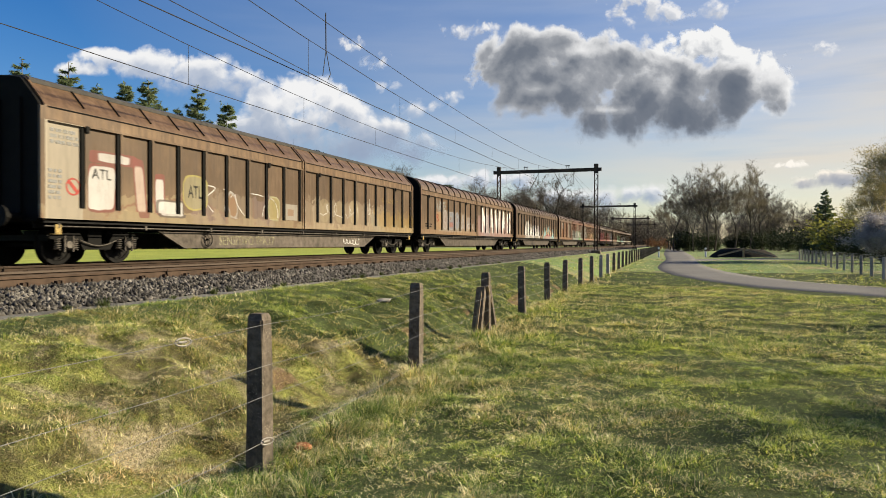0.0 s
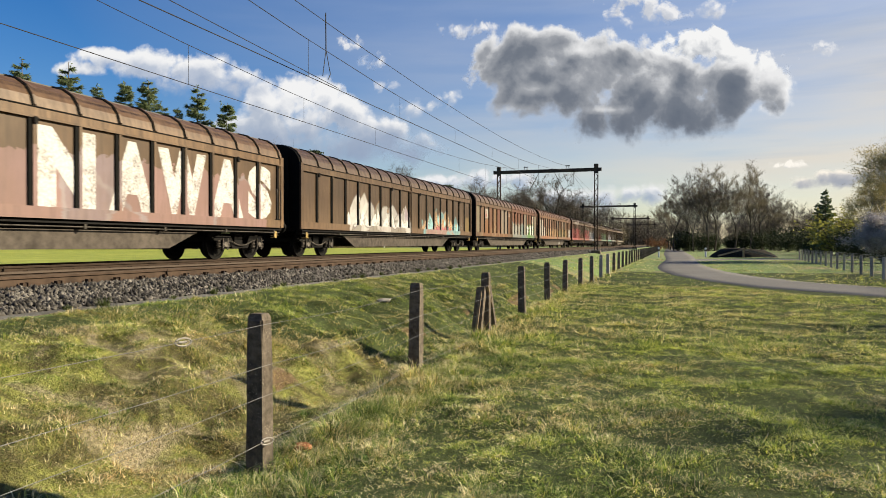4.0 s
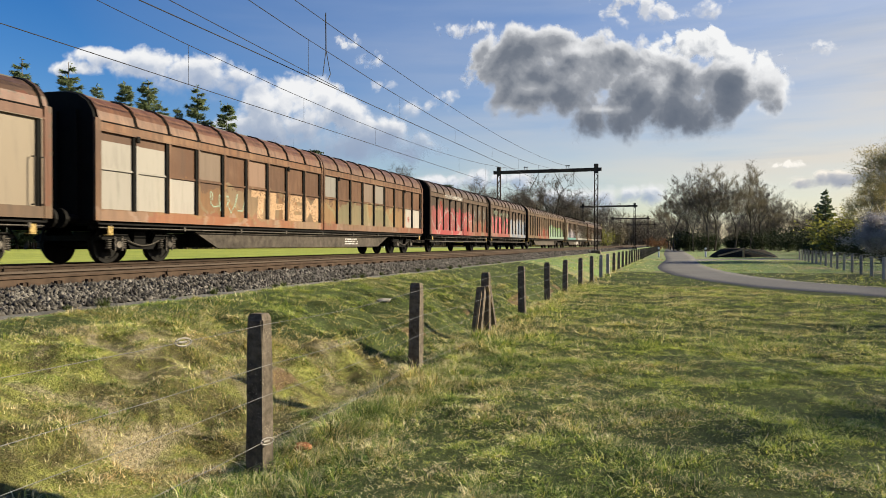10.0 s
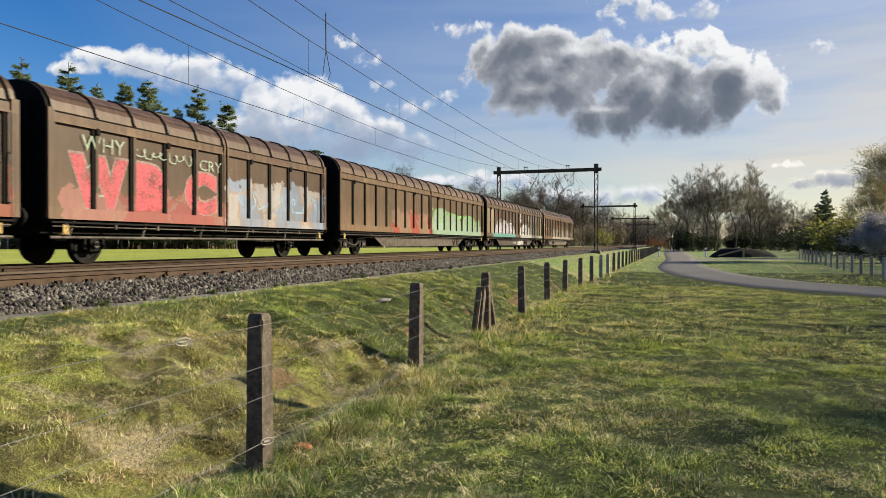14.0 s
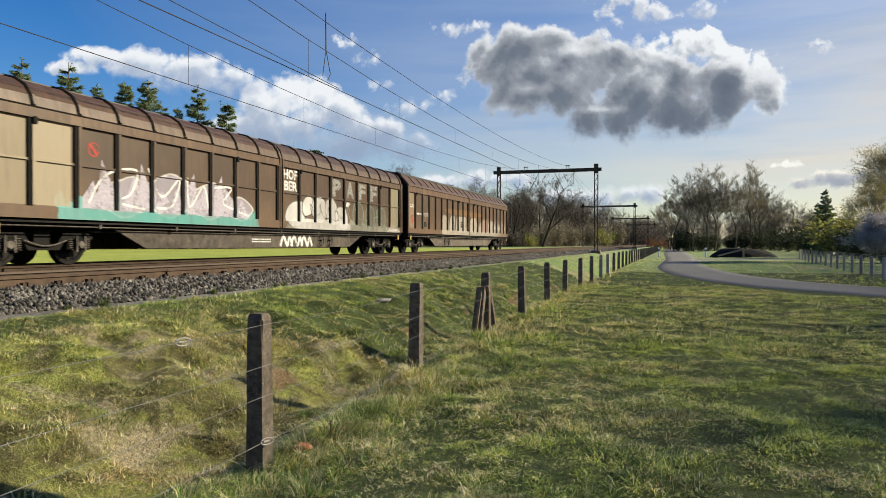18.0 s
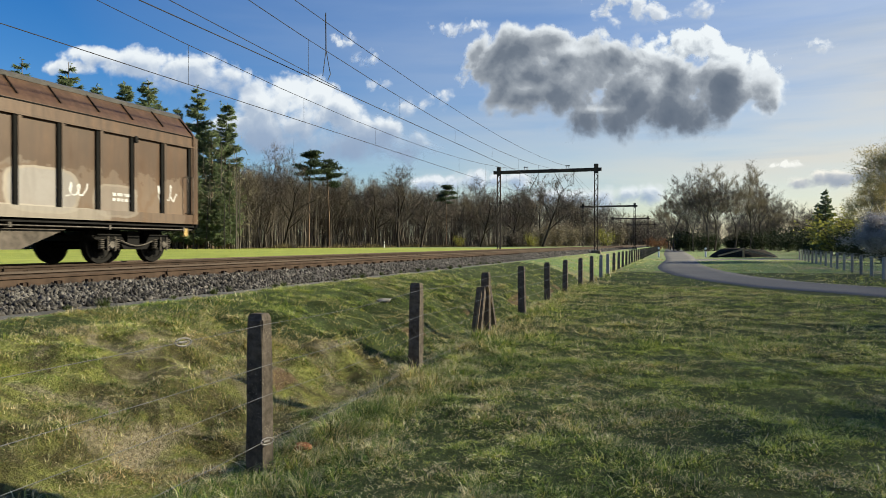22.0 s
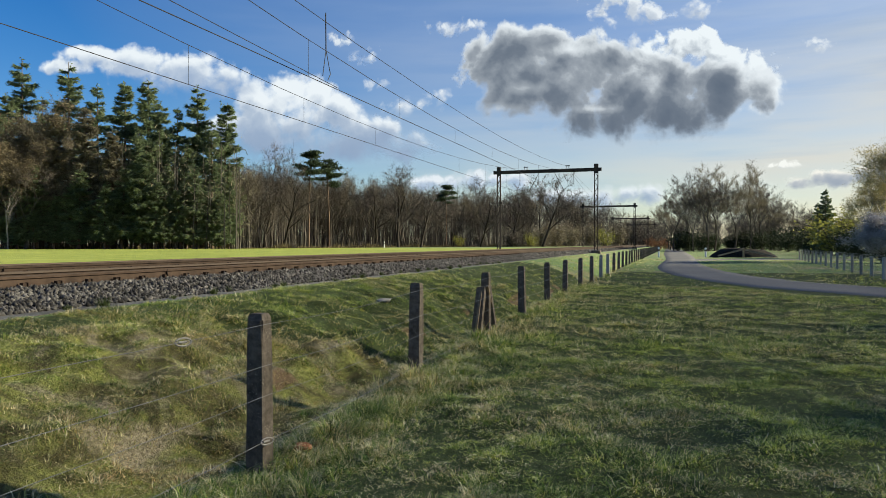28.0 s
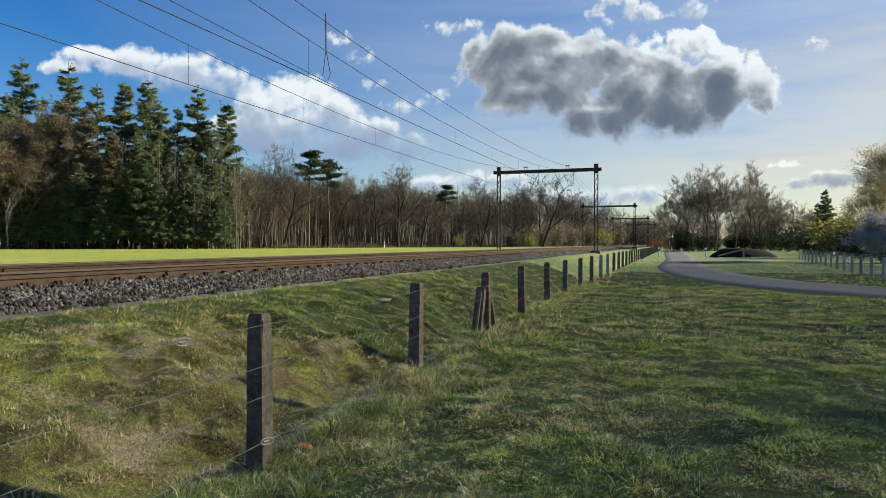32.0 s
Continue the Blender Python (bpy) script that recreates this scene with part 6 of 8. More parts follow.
def spruce(seed, h, spread, density=1.0, bare=0.22, mat=None, needle=None):
    """A tall conifer: straight trunk, drooping boughs in whorls, gaps between them."""
    g = np.random.default_rng(seed)
    t, c = Shape(), Shape()
    lean = g.normal(0, 0.012, 2)
    zs = np.linspace(0, h, 9)
    spine = np.stack([zs * lean[0], zs * lean[1], zs], 1)
    t.tube(spine, 0.018 * h * (1 - zs / h * 0.94) * 0.72 + 0.01, 7)
    z = h * bare * g.uniform(0.7, 1.2)
    while z < h * 0.985:
        k = 1 - z / h
        low = np.clip((z / h - bare) / 0.14 + 0.25, 0.25, 1)
        for _ in range(int(g.integers(3, 6))):
            if g.random() > 0.55 * density + 0.42:
                continue
            a = g.uniform(0, 2 * np.pi)
            ln = spread * (k ** 0.62) * g.choice((0.6, 0.85, 1.0, 1.15)) * g.uniform(0.8, 1.15) * low + 0.25
            d = np.array([np.cos(a), np.sin(a), 0])
            p0 = np.array([z * lean[0], z * lean[1], z])
            s = np.linspace(0, 1, 5)[:, None]
            pts = p0 + d * ln * s + np.array([0, 0, 1]) * ((0.10 - 0.42 * k) * ln * s + 0.16 * ln * s ** 3)
            t.tube(pts[::2], np.array([0.05, 0.03, 0.008]) * (0.4 + k), 3)
            m = int(130 * ln * (0.35 + 0.65 * density)) + 12
            u = g.random(m)[:, None] ** 0.7
            cen = p0 + d * ln * u + np.array([0, 0, 1]) * ((0.10 - 0.42 * k) * ln * u + 0.16 * ln * u ** 3)
            side = np.array([-d[1], d[0], 0])
            cen = cen + side * g.normal(0, 0.17, (m, 1)) * ln * (1.05 - u) + np.array([0, 0, -1]) * np.abs(g.normal(0, 0.10, (m, 1))) * ln
            way = d * g.uniform(0.2, 1.0, (m, 1)) + side * g.normal(0, 0.8, (m, 1)) + np.array([0, 0, 1]) * g.normal(-0.15, 0.3, (m, 1))
            way /= np.linalg.norm(way, axis=1)[:, None]
            wide = np.cross(way, g.normal(size=(m, 3)))
            wide /= np.linalg.norm(wide, axis=1)[:, None] + 1e-9
            ll = g.uniform(0.3, 0.75, (m, 1))
            c.tris(np.stack([cen - wide * 0.06, cen + wide * 0.06, cen + way * ll], 1))
        z += h * 0.0135 * g.uniform(0.4, 1.6)
    tip = np.stack([g.normal(0, 0.08, 14), g.normal(0, 0.08, 14), h * g.uniform(0.97, 1.01, 14)], 1)
    c.tris(leaves(g, tip, 0.3, 0.6))
    return t.mesh("trunk", mat or M_PINEBARK), c.mesh("crown", needle or M_NEEDLE)


def pine(seed, h):
    """A Scots pine: long bare trunk, flat tufted crown of a few heavy limbs."""
    g = np.random.default_rng(seed)
    t, c = Shape(), Shape()
    zs = np.linspace(0, h * 0.95, 8)
    bend = np.stack([0.25 * np.sin(zs * 0.35), 0.2 * np.sin(zs * 0.22 + 1), zs], 1)
    t.tube(bend, 0.2 * (1 - zs / h * 0.75), 7)
    for i in range(19):
        z = h * g.uniform(0.7, 0.98)
        a = g.uniform(0, 6.28)
        ln = h * g.uniform(0.08, 0.2) * (1.25 - z / h) * 2.0
        d = np.array([np.cos(a), np.sin(a), g.uniform(-0.05, 0.3)])
        p0 = np.array([np.interp(z, zs, bend[:, 0]), np.interp(z, zs, bend[:, 1]), z])
        t.tube(np.stack([p0, p0 + d * ln * 0.5, p0 + d * ln]), [0.07, 0.045, 0.015], 4)
        for q in (0.45, 0.7, 0.95):
            cen = p0 + d * ln * q + g.normal(0, 1, (90, 3)) * (0.5, 0.5, 0.13) + (0, 0, 0.12)
            c.tris(leaves(g, cen, 0.34, 0.8))
    return t.mesh("trunk", M_PINEBARK), c.mesh("crown", M_PINENEEDLE)


def broadleaf(seed, h, spread, levels=4, stems=1, twig=1.0, mat=None, twigmat=None, leaf=0, leafmat=None, first=0.3, up=0.5, thick=1.0, leafsize=0.22):
    """A leafless or budding tree: forking limbs down to fine twigs."""
    g = np.random.default_rng(seed)
    t, c = Shape(), Shape()
    ends = []

    def grow(p, d, ln, r, lev):
        k = 4 if lev < 2 else 3
        pts, q, dd = [p], p, d
        for i in range(k - 1):
            dd = dd + g.normal(0, 0.13, 3) + np.array([0, 0, 0.05 * up])
            dd = dd / np.linalg.norm(dd)
            q = q + dd * ln / (k - 1)
            pts.append(q)
        rr = np.linspace(r, r * 0.55, k)
        t.tube(np.array(pts), rr, 6 if lev == 0 else 4 if lev == 1 else 3)
        if lev >= levels:
            m = int(9 * twig)
            ends.append(q)
            a = g.normal(size=(m, 3)) * 0.75 + dd + np.array([0, 0, 0.25 * up])
            a /= np.linalg.norm(a, axis=1)[:, None]
            ll = ln * g.uniform(0.5, 1.3, (m, 1))
            s = g.random((m, 1)) * 0.8 + 0.2
            base = p + (q - p) * s
            b = np.cross(a, g.normal(size=(m, 3)))
            b /= np.linalg.norm(b, axis=1)[:, None]
            w = 0.011 * h / 14
            c.tris(np.stack([base - b * w, base + b * w, base + a * ll], 1))
            if leaf:
                cen = np.repeat(base + a * ll * 0.7, leaf, 0) + g.normal(0, 0.16, (m * leaf, 3))
                leafs.append(cen)
            return
        n = int(g.integers(3, 5)) if lev else int(g.integers(5, 8))
        for i in range(n):
            s = first + (1 - first) * (i + g.random()) / n if lev == 0 else 0.35 + 0.65 * (i + g.random()) / n
            idx = min(int(s * (k - 1)), k - 2)
            w = s * (k - 1) - idx
            o = pts[idx] * (1 - w) + pts[idx + 1] * w
            a = g.uniform(0, 6.28)
            side = np.array([np.cos(a), np.sin(a), 0])
            nd = dd * (0.75 if lev else 0.55) + side * spread * g.uniform(0.6, 1.2) + np.array([0, 0, 0.25 * up])
            nd /= np.linalg.norm(nd)
            grow(o, nd, ln * g.uniform(0.5, 0.74) * (1.1 - 0.35 * s if lev == 0 else 1), r * 0.5 * (1.15 - 0.5 * s), lev + 1)
        if lev == 0:
            grow(q, dd, ln * 0.55, r * 0.5, lev + 1)

    leafs = []
    for sidx in range(stems):
        off = g.normal(0, 0.5, 2) * (stems > 1)
        d = np.array([off[0] * 0.22, off[1] * 0.22, 1.0])
        grow(np.array([off[0] * 0.5, off[1] * 0.5, -0.1]), d / np.linalg.norm(d), h * 0.52, 0.015 * h * thick, 0)
    if leafs:
        c2 = np.concatenate(leafs)
        c.tris(leaves(g, c2, leafsize))
    top = max(x[:, 2].max() for x in t.v)
    k = h / top
    t.v = [x * k for x in t.v]
    c.v = [x * k for x in c.v]
    return t.mesh("trunk", mat or M_BARK), c.mesh("crown", twigmat or M_TWIG)


def bush(seed, h, w, mat, count=900, size=0.14, bark=None):
    """A shrub: stems fanning out, leaves in loose clumps about their ends."""
    g = np.random.default_rng(seed)
    t, c = Shape(), Shape()
    for i in range(14):
        a, b = g.uniform(0, 6.28), g.random() ** 0.5
        top = np.array([np.cos(a) * w * 0.5 * b, np.sin(a) * w * 0.5 * b, h * g.uniform(0.55, 0.95) * (1 - 0.35 * b * b)])
        t.tube(np.stack([top * (0.1, 0.1, -0.05), top * (0.5, 0.5, 0.55), top]), [0.03, 0.02, 0.008], 3)
        for s in (0.35, 0.55, 0.75, 0.95):
            m = count // 56
            c.tris(leaves(g, top * (s, s, s) + g.normal(0, 1, (m, 3)) * (w * 0.11, w * 0.11, h * 0.10), size))
    return t.mesh("trunk", bark or M_BARK), c.mesh("crown", mat)


def tree_thing(name, meshes, m, label, category, group=""):
    t = thing(name, label, category, group, "", m)
    place("trunk", meshes[0], t)
    place("crown", meshes[1], t)
    return t


def scaled(x, y, s, turn, z=None):
    zz = float(ground_z(x, y)) - 0.05 if z is None else z
    return pose(x, y, zz, 0, 0, turn) @ Matrix.Scale(s, 4)


SPRUCES = [spruce(11 + i, 24, sp, de, ba) for i, (sp, de, ba) in enumerate(((4.2, 0.6, 0.08), (3.7, 0.42, 0.22), (4.0, 0.52, 0.13), (3.5, 0.34, 0.3)))]
LARCH = [spruce(31 + i, 22, 3.6, 0.62, 0.22, M_PINEBARK, M_NEEDLE_B) for i in range(2)]
PINES = [pine(41, 17), pine(42, 17)]
BARE = [broadleaf(51, 16, 0.75, 4, 1, 1.3), broadleaf(52, 15, 0.5, 4, 1, 1.2, up=0.9, first=0.45), broadleaf(53, 15, 0.42, 4, 1, 1.1, up=1.0, first=0.5, twigmat=M_TWIG_G), broadleaf(54, 14, 0.6, 4, 2, 1.0)]
BIRCH = [broadleaf(61, 17, 0.5, 4, 1, 2.2, M_BIRCH, M_GOLD, 4, up=0.6, first=0.2, leafsize=0.12, thick=0.75)]
BUDDING = broadleaf(65, 15, 0.55, 4, 1, 1.4, M_BARK, M_BUD, 2, up=0.6, first=0.25, leafsize=0.2)
ROADSIDE = [broadleaf(63, 16, 0.66, 4, 1, 2.6, M_BARK, M_TWIG_G, up=0.75, first=0.3, thick=0.75), broadleaf(64, 16, 0.5, 4, 1, 2.4, M_BARK, M_TWIG_G, up=0.9, first=0.35, thick=0.6), broadleaf(67, 16, 0.7, 4, 2, 2.0, M_BARK, M_TWIG, up=0.6, first=0.3, thick=0.6)]
M_OAKBARK = surface("dark_oak_bark", (0.02, 0.017, 0.014), (0.06, 0.052, 0.043), 5, 0.95, 0, 0.6, 0.03)
OAK = broadleaf(58, 12, 0.85, 4, 1, 2.2, M_OAKBARK, up=0.55, first=0.35, thick=1.3)

# the wood behind the meadow: conifers at its left end, bare broadleaved trees beyond
rg = random.Random(7)


def edge_x(y):
    return float(np.interp(y, [40, 60, 84, 94, 106, 152, 192, 247, 400], [-125, -115, -99, -87, -71, -63, -46, -35, -24]))


def at_col(px, depth):
    """The ground place seen in a column of the picture, at a depth along the view."""
    lat = (px - 784) / 1231.3 * depth
    th = radians(18.42)
    return lat * math.cos(th) - depth * math.sin(th), lat * math.sin(th) + depth * math.cos(th)


def px_height(top, depth):
    return (432 - top) * depth / 1231.3 + 0.8


for px, top, dep, kind in ((-25, 130, 114, 0), (12, 165, 118, 1), (40, 104, 122, 1), (75, 175, 112, 3), (125, 112, 124, 1), (100, 200, 110, 4), (150, 190, 110, 5), (173, 152, 123, 3), (222, 147, 122, 2), (200, 230, 110, 4), (262, 142, 118, 0), (285, 180, 124, 1), (240, 235, 111, 2), (318, 193, 120, 3), (350, 152, 121, 1), (392, 182, 121, 2), (375, 215, 114, 1), (330, 255, 112, 0), (300, 290, 110, 2), (405, 300, 111, 0), (60, 250, 109, 4), (20, 270, 108, 5), (270, 300, 109, 3), (-40, 220, 112, 1), (360, 330, 110, 2), (190, 320, 108, 0)):
    x, y = at_col(px, dep)
    h = px_height(top, dep)
    meshes = SPRUCES[kind] if kind < 4 else LARCH[kind - 4]
    tree_thing("spruce_tree" if kind < 4 else "larch_tree", meshes, scaled(x, y, h / (24 if kind < 4 else 22), rg.uniform(0, 360)), "tall dark green spruce at the edge of the wood" if kind < 4 else "tall brownish larch at the edge of the wood", "tree", "wood behind the meadow")
for px, top, dep in ((548, 268, 139), (581, 281, 144), (790, 328, 184)):
    x, y = at_col(px, dep)
    tree_thing("pine_tree", PINES[px % 2], scaled(x, y, px_height(top, dep) / 17, rg.uniform(0, 360)), "Scots pine with a long bare trunk and flat dark crown", "tree", "wood behind the meadow")
for px, top, dep, kind in ((470, 250, 136, 0), (500, 262, 150, 1), (705, 292, 172, 0), (690, 370, 165, 3), (775, 330, 190, 3), (850, 310, 205, 1), (960, 308, 205, 0), (1010, 330, 230, 0), (930, 325, 230, 3), (625, 295, 165, 2), (600, 320, 160, 2)):
    x, y = at_col(px, dep)
    tree_thing("bare_tree", BARE[kind], scaled(x, y, px_height(top, dep) / (16, 15, 15, 14)[kind], rg.uniform(0, 360)), "tall leafless broadleaved tree in the wood", "tree", "wood behind the meadow")
for i in range(150):
    px = rg.uniform(415, 1085) if i > 25 else rg.uniform(-60, 430)
    d0 = np.interp(px, [0, 430, 680, 880, 1000, 1090], [132, 121, 168, 200, 252, 330])
    dep = d0 + 3 + rg.random() ** 1.5 * 40
    x, y = at_col(px, dep)
    top = np.interp(px, [0, 430, 520, 620, 760, 880, 1000, 1090], [240, 290, 300, 312, 322, 340, 335, 372]) + rg.uniform(-6, 32)
    kind = rg.choice((0, 1, 1, 2, 2, 3))
    tree_thing("bare_tree", BARE[kind], scaled(x, y, px_height(top, dep) / (16, 15, 15, 14)[kind], rg.uniform(0, 360)), "slender leafless tree in the dense wood", "tree", "wood behind the meadow")

# rough grass, bramble and fallen twigs where the meadow meets the wood
def wood_edge(count, seed):
    g = np.random.default_rng(seed)
    y = g.uniform(62, 240, count)
    x = np.interp(y, [60, 84, 94, 106, 152, 192, 247], [-115, -99, -87, -71, -63, -46, -35]) + 3.5 - 5 * g.random(count) ** 1.5
    low = 0.25 + 0.9 * np.clip(value_noise(x * 0.3, y * 0.3, 87) + 0.2, 0, 1)
    c = np.stack([x, y, ground_z(x, y) - 0.05], 1)
    a = g.uniform(0, 6.283, count)
    w = np.stack([np.cos(a), np.sin(a), np.zeros(count)], 1) * g.uniform(0.04, 0.14, (count, 1))
    tip = c + np.stack([g.normal(0, 0.25, count), g.normal(0, 0.25, count), low * g.uniform(0.4, 1.2, count)], 1)
    place("wood_edge", fast_mesh("wood_edge", np.stack([c - w, c + w, tip], 1).reshape(-1, 3), np.arange(count * 3).reshape(-1, 3), M_BRAMBLE), label="rough brown grass and bramble along the wood's edge", category="undergrowth", kind="stuff")


M_BRAMBLE = surface("brown_bramble", (0.07, 0.055, 0.03), (0.2, 0.165, 0.085), 0.6, 0.95, 0, 0.1, 0.01, 0.4, per="island", translucent=0.2)
wood_edge(14000, 95)

# the depth of the wood: countless thin trunks and brush behind the edge
def woodland(seed, n_trunks, n_brush, px0, px1, deep, hmax, needle, near=0.0):
    g = np.random.default_rng(seed)
    px = g.uniform(px0, px1, n_trunks)
    dep = np.interp(px, [-60, 0, 430, 680, 880, 1000, 1090], [126, 124, 118, 166, 198, 250, 330]) + 2 - near + deep * g.random(n_trunks) ** 1.3
    lat = (px - 784) / 1231.3 * dep
    th = radians(18.42)
    x, y = lat * math.cos(th) - dep * math.sin(th), lat * math.sin(th) + dep * math.cos(th)
    h = hmax * g.uniform(0.55, 1.0, n_trunks)
    r = g.uniform(0.04, 0.15, n_trunks)
    lean = g.normal(0, 0.35, (n_trunks, 2))
    a = np.arange(3) * 2.094
    lo = np.stack([x[:, None] + r[:, None] * np.cos(a), y[:, None] + r[:, None] * np.sin(a), np.full((n_trunks, 3), 0.5)], -1)
    hi = np.stack([(x + lean[:, 0])[:, None] + 0.3 * r[:, None] * np.cos(a), (y + lean[:, 1])[:, None] + 0.3 * r[:, None] * np.sin(a), np.repeat(h[:, None], 3, 1)], -1)
    v = np.concatenate([lo, hi], 1).reshape(-1, 3)
    f = (np.array([(0, 1, 4), (0, 4, 3), (1, 2, 5), (1, 5, 4), (2, 0, 3), (2, 3, 5)])[None] + (np.arange(n_trunks) * 6)[:, None, None]).reshape(-1, 3)
    place("woodland_trunks", fast_mesh("woodland_trunks", v, f, M_TRUNKS), label="countless thin trunks inside the wood", category="wood", kind="stuff")
    k = g.integers(0, n_trunks, n_brush)
    c = np.stack([x[k], y[k], h[k] * g.random(n_brush) ** 0.6 * 0.95 + 0.6], 1) + g.normal(0, 1, (n_brush, 3)) * (1.3, 1.3, 0.5)
    d = g.normal(size=(n_brush, 3)) * (1, 1, 0.7) + (0, 0, 0.6)
    d /= np.linalg.norm(d, axis=1)[:, None]
    b = np.cross(d, g.normal(size=(n_brush, 3)))
    b /= np.linalg.norm(b, axis=1)[:, None]
    ln = g.uniform(0.5, 1.2 if needle else 1.8, n_brush)[:, None]
    wd = (0.05 if needle else 0.024) * g.uniform(0.5, 1.5, n_brush)[:, None]
    tri = np.stack([c - b * wd, c + b * wd, c + d * ln], 1).reshape(-1, 3)
    place("woodland_brush", fast_mesh("woodland_brush", tri, np.arange(n_brush * 3).reshape(-1, 3), M_NEEDLE_B if needle else M_TWIG), label="tangled leafless brushwood inside the wood", category="wood", kind="stuff")


woodland(91, 650, 45000, -70, 440, 40, 17, True)
woodland(93, 110, 4000, -60, 425, 9, 19, True, 16.0)
woodland(92, 1900, 110000, 405, 1095, 70, 14, False)
for px, top, dep, kind in ((95, 345, 107, 2), (140, 300, 107, 0), (255, 265, 107, 0), (65, 290, 108, 2), (30, 330, 106, 0), (-10, 300, 107, 2), (185, 330, 105, 2), (275, 320, 106, 2), (215, 295, 107, 2), (320, 335, 107, 2), (345, 300, 108, 0), (388, 340, 108, 0), (60, 365, 106, 1), (290, 365, 105, 1)):
    x, y = at_col(px, dep)
    tree_thing("spruce_tree", SPRUCES[kind], scaled(x, y, px_height(top, dep) / 24, rg.uniform(0, 360)) @ Matrix.Diagonal((1.5, 1.5, 1, 1)), "young green spruce below the taller trees", "tree", "wood behind the meadow")
for px, top, dep, kind in ((10, 240, 107, 4), (45, 255, 106, 0), (85, 190, 114, 4), (110, 200, 113, 2), (-20, 215, 110, 4), (205, 260, 113, 2), (420, 300, 118, 2), (440, 290, 122, 1)):
    x, y = at_col(px, dep)
    me, hh = (BUDDING, 15) if kind == 4 else (BARE[kind], (16, 15, 15, 14)[kind])
    tree_thing("bare_tree", me, scaled(x, y, px_height(top, dep) / hh, rg.uniform(0, 360)), "brownish budding tree among the spruces", "tree", "wood behind the meadow")
x, y = at_col(14, 104)
tree_thing("birch_tree", broadleaf(66, 9, 0.3, 3, 1, 0.6, M_BIRCH, M_TWIG, thick=0.95, first=0.5), scaled(x, y, 1.05, 30) @ pose(0, 0, 0, 0, 9, 0), "leaning white birch trunk at the wood's edge", "tree", "wood behind the meadow")

for px, top, dep in ((705, 288, 160), (960, 305, 196), (745, 325, 164), (665, 318, 158), (905, 330, 190), (500, 300, 128), (850, 335, 178)):
    x, y = at_col(px, dep)
    tree_thing("oak_tree", OAK, scaled(x, y, px_height(top, dep) / 12, rg.uniform(0, 360)), "broad leafless oak at the wood's edge", "tree", "wood behind the meadow")
for i in range(30):
    px, dep = 1092 + i * 2.9, rg.uniform(300, 420)
    x, y = at_col(px, dep)
    tree_thing("bare_tree", BARE[i % 4], scaled(x, y, px_height(rg.uniform(366, 396) + i * 0.6, dep) / (16, 15, 15, 14)[i % 4], rg.uniform(0, 360)), "leafless tree in the distance beside the railway", "tree", "far tree row")

# brushwood along the wood's edge and beyond the first portal
SHRUB_Y = bush(71, 5, 5, M_TWIG_G, 2400, 0.3)
SHRUB_B = bush(72, 4, 5, M_TWIG, 2400, 0.3)
SHRUB_L = bush(73, 3, 3, M_LEAF_Y, 1500, 0.16)
SHRUB_D = bush(74, 3, 3.5, M_LEAF_D, 2200, 0.18)
for px, dep, hh, kind in ((985, 205, 50, 0), (960, 200, 42, 0), (1010, 215, 48, 0), (940, 190, 30, 2), (1070, 250, 40, 2), (1040, 260, 45, 0), (812, 185, 26, 2), (905, 190, 32, 1), (850, 180, 24, 1), (1090, 300, 45, 0), (1105, 310, 34, 1), (1120, 320, 34, 1), (1135, 330, 32, 1), (1148, 350, 30, 1), (1160, 370, 26, 1), (1170, 380, 24, 1), (740, 168, 22, 1), (640, 150, 14, 1), (520, 128, 12, 1)):
    x, y = at_col(px, dep)
    me = (SHRUB_Y, SHRUB_B, SHRUB_L)[kind]
    s = hh * dep / 1231.3 / (5, 4, 3)[kind]
    tree_thing("shrub", me, scaled(x, y, s, rg.uniform(0, 360)), ("budding yellowish brushwood beside the railway", "bare brown brushwood at the wood's edge", "fresh green spring bush")[kind], "shrub", "brushwood by the railway")

# right of the road: birches, garden trees, hedge
for px, top, dep, kind in ((1192, 330, 132, 0), (1216, 312, 126, 2), (1228, 306, 122, 0), (1252, 300, 120, 2), (1264, 296, 124, 0), (1300, 312, 132, 0), (1326, 290, 118, 1), (1338, 318, 134, 2), (1352, 335, 140, 0), (1368, 340, 150, 2), (1186, 345, 150, 1), (1390, 355, 150, 0), (1420, 358, 140, 2)):
    x, y = at_col(px, dep)
    tree_thing("bare_tree", ROADSIDE[kind], scaled(x, y, ((432 - top) * dep / 1231.3 + 1.4) / 16, rg.uniform(0, 360)), "tall slender budding tree beside the road", "tree", "trees beside the road")
for i in range(56):
    px = rg.uniform(1182, 1600)
    dep = rg.uniform(140, 210)
    x, y = at_col(px, dep)
    top = rg.uniform(372, 395)
    tree_thing("bare_tree", BARE[rg.choice((0, 3))], scaled(x, y, ((432 - top) * dep / 1231.3 + 1.4) / 15, rg.uniform(0, 360)), "low leafless tree in the far row", "tree", "far tree row")
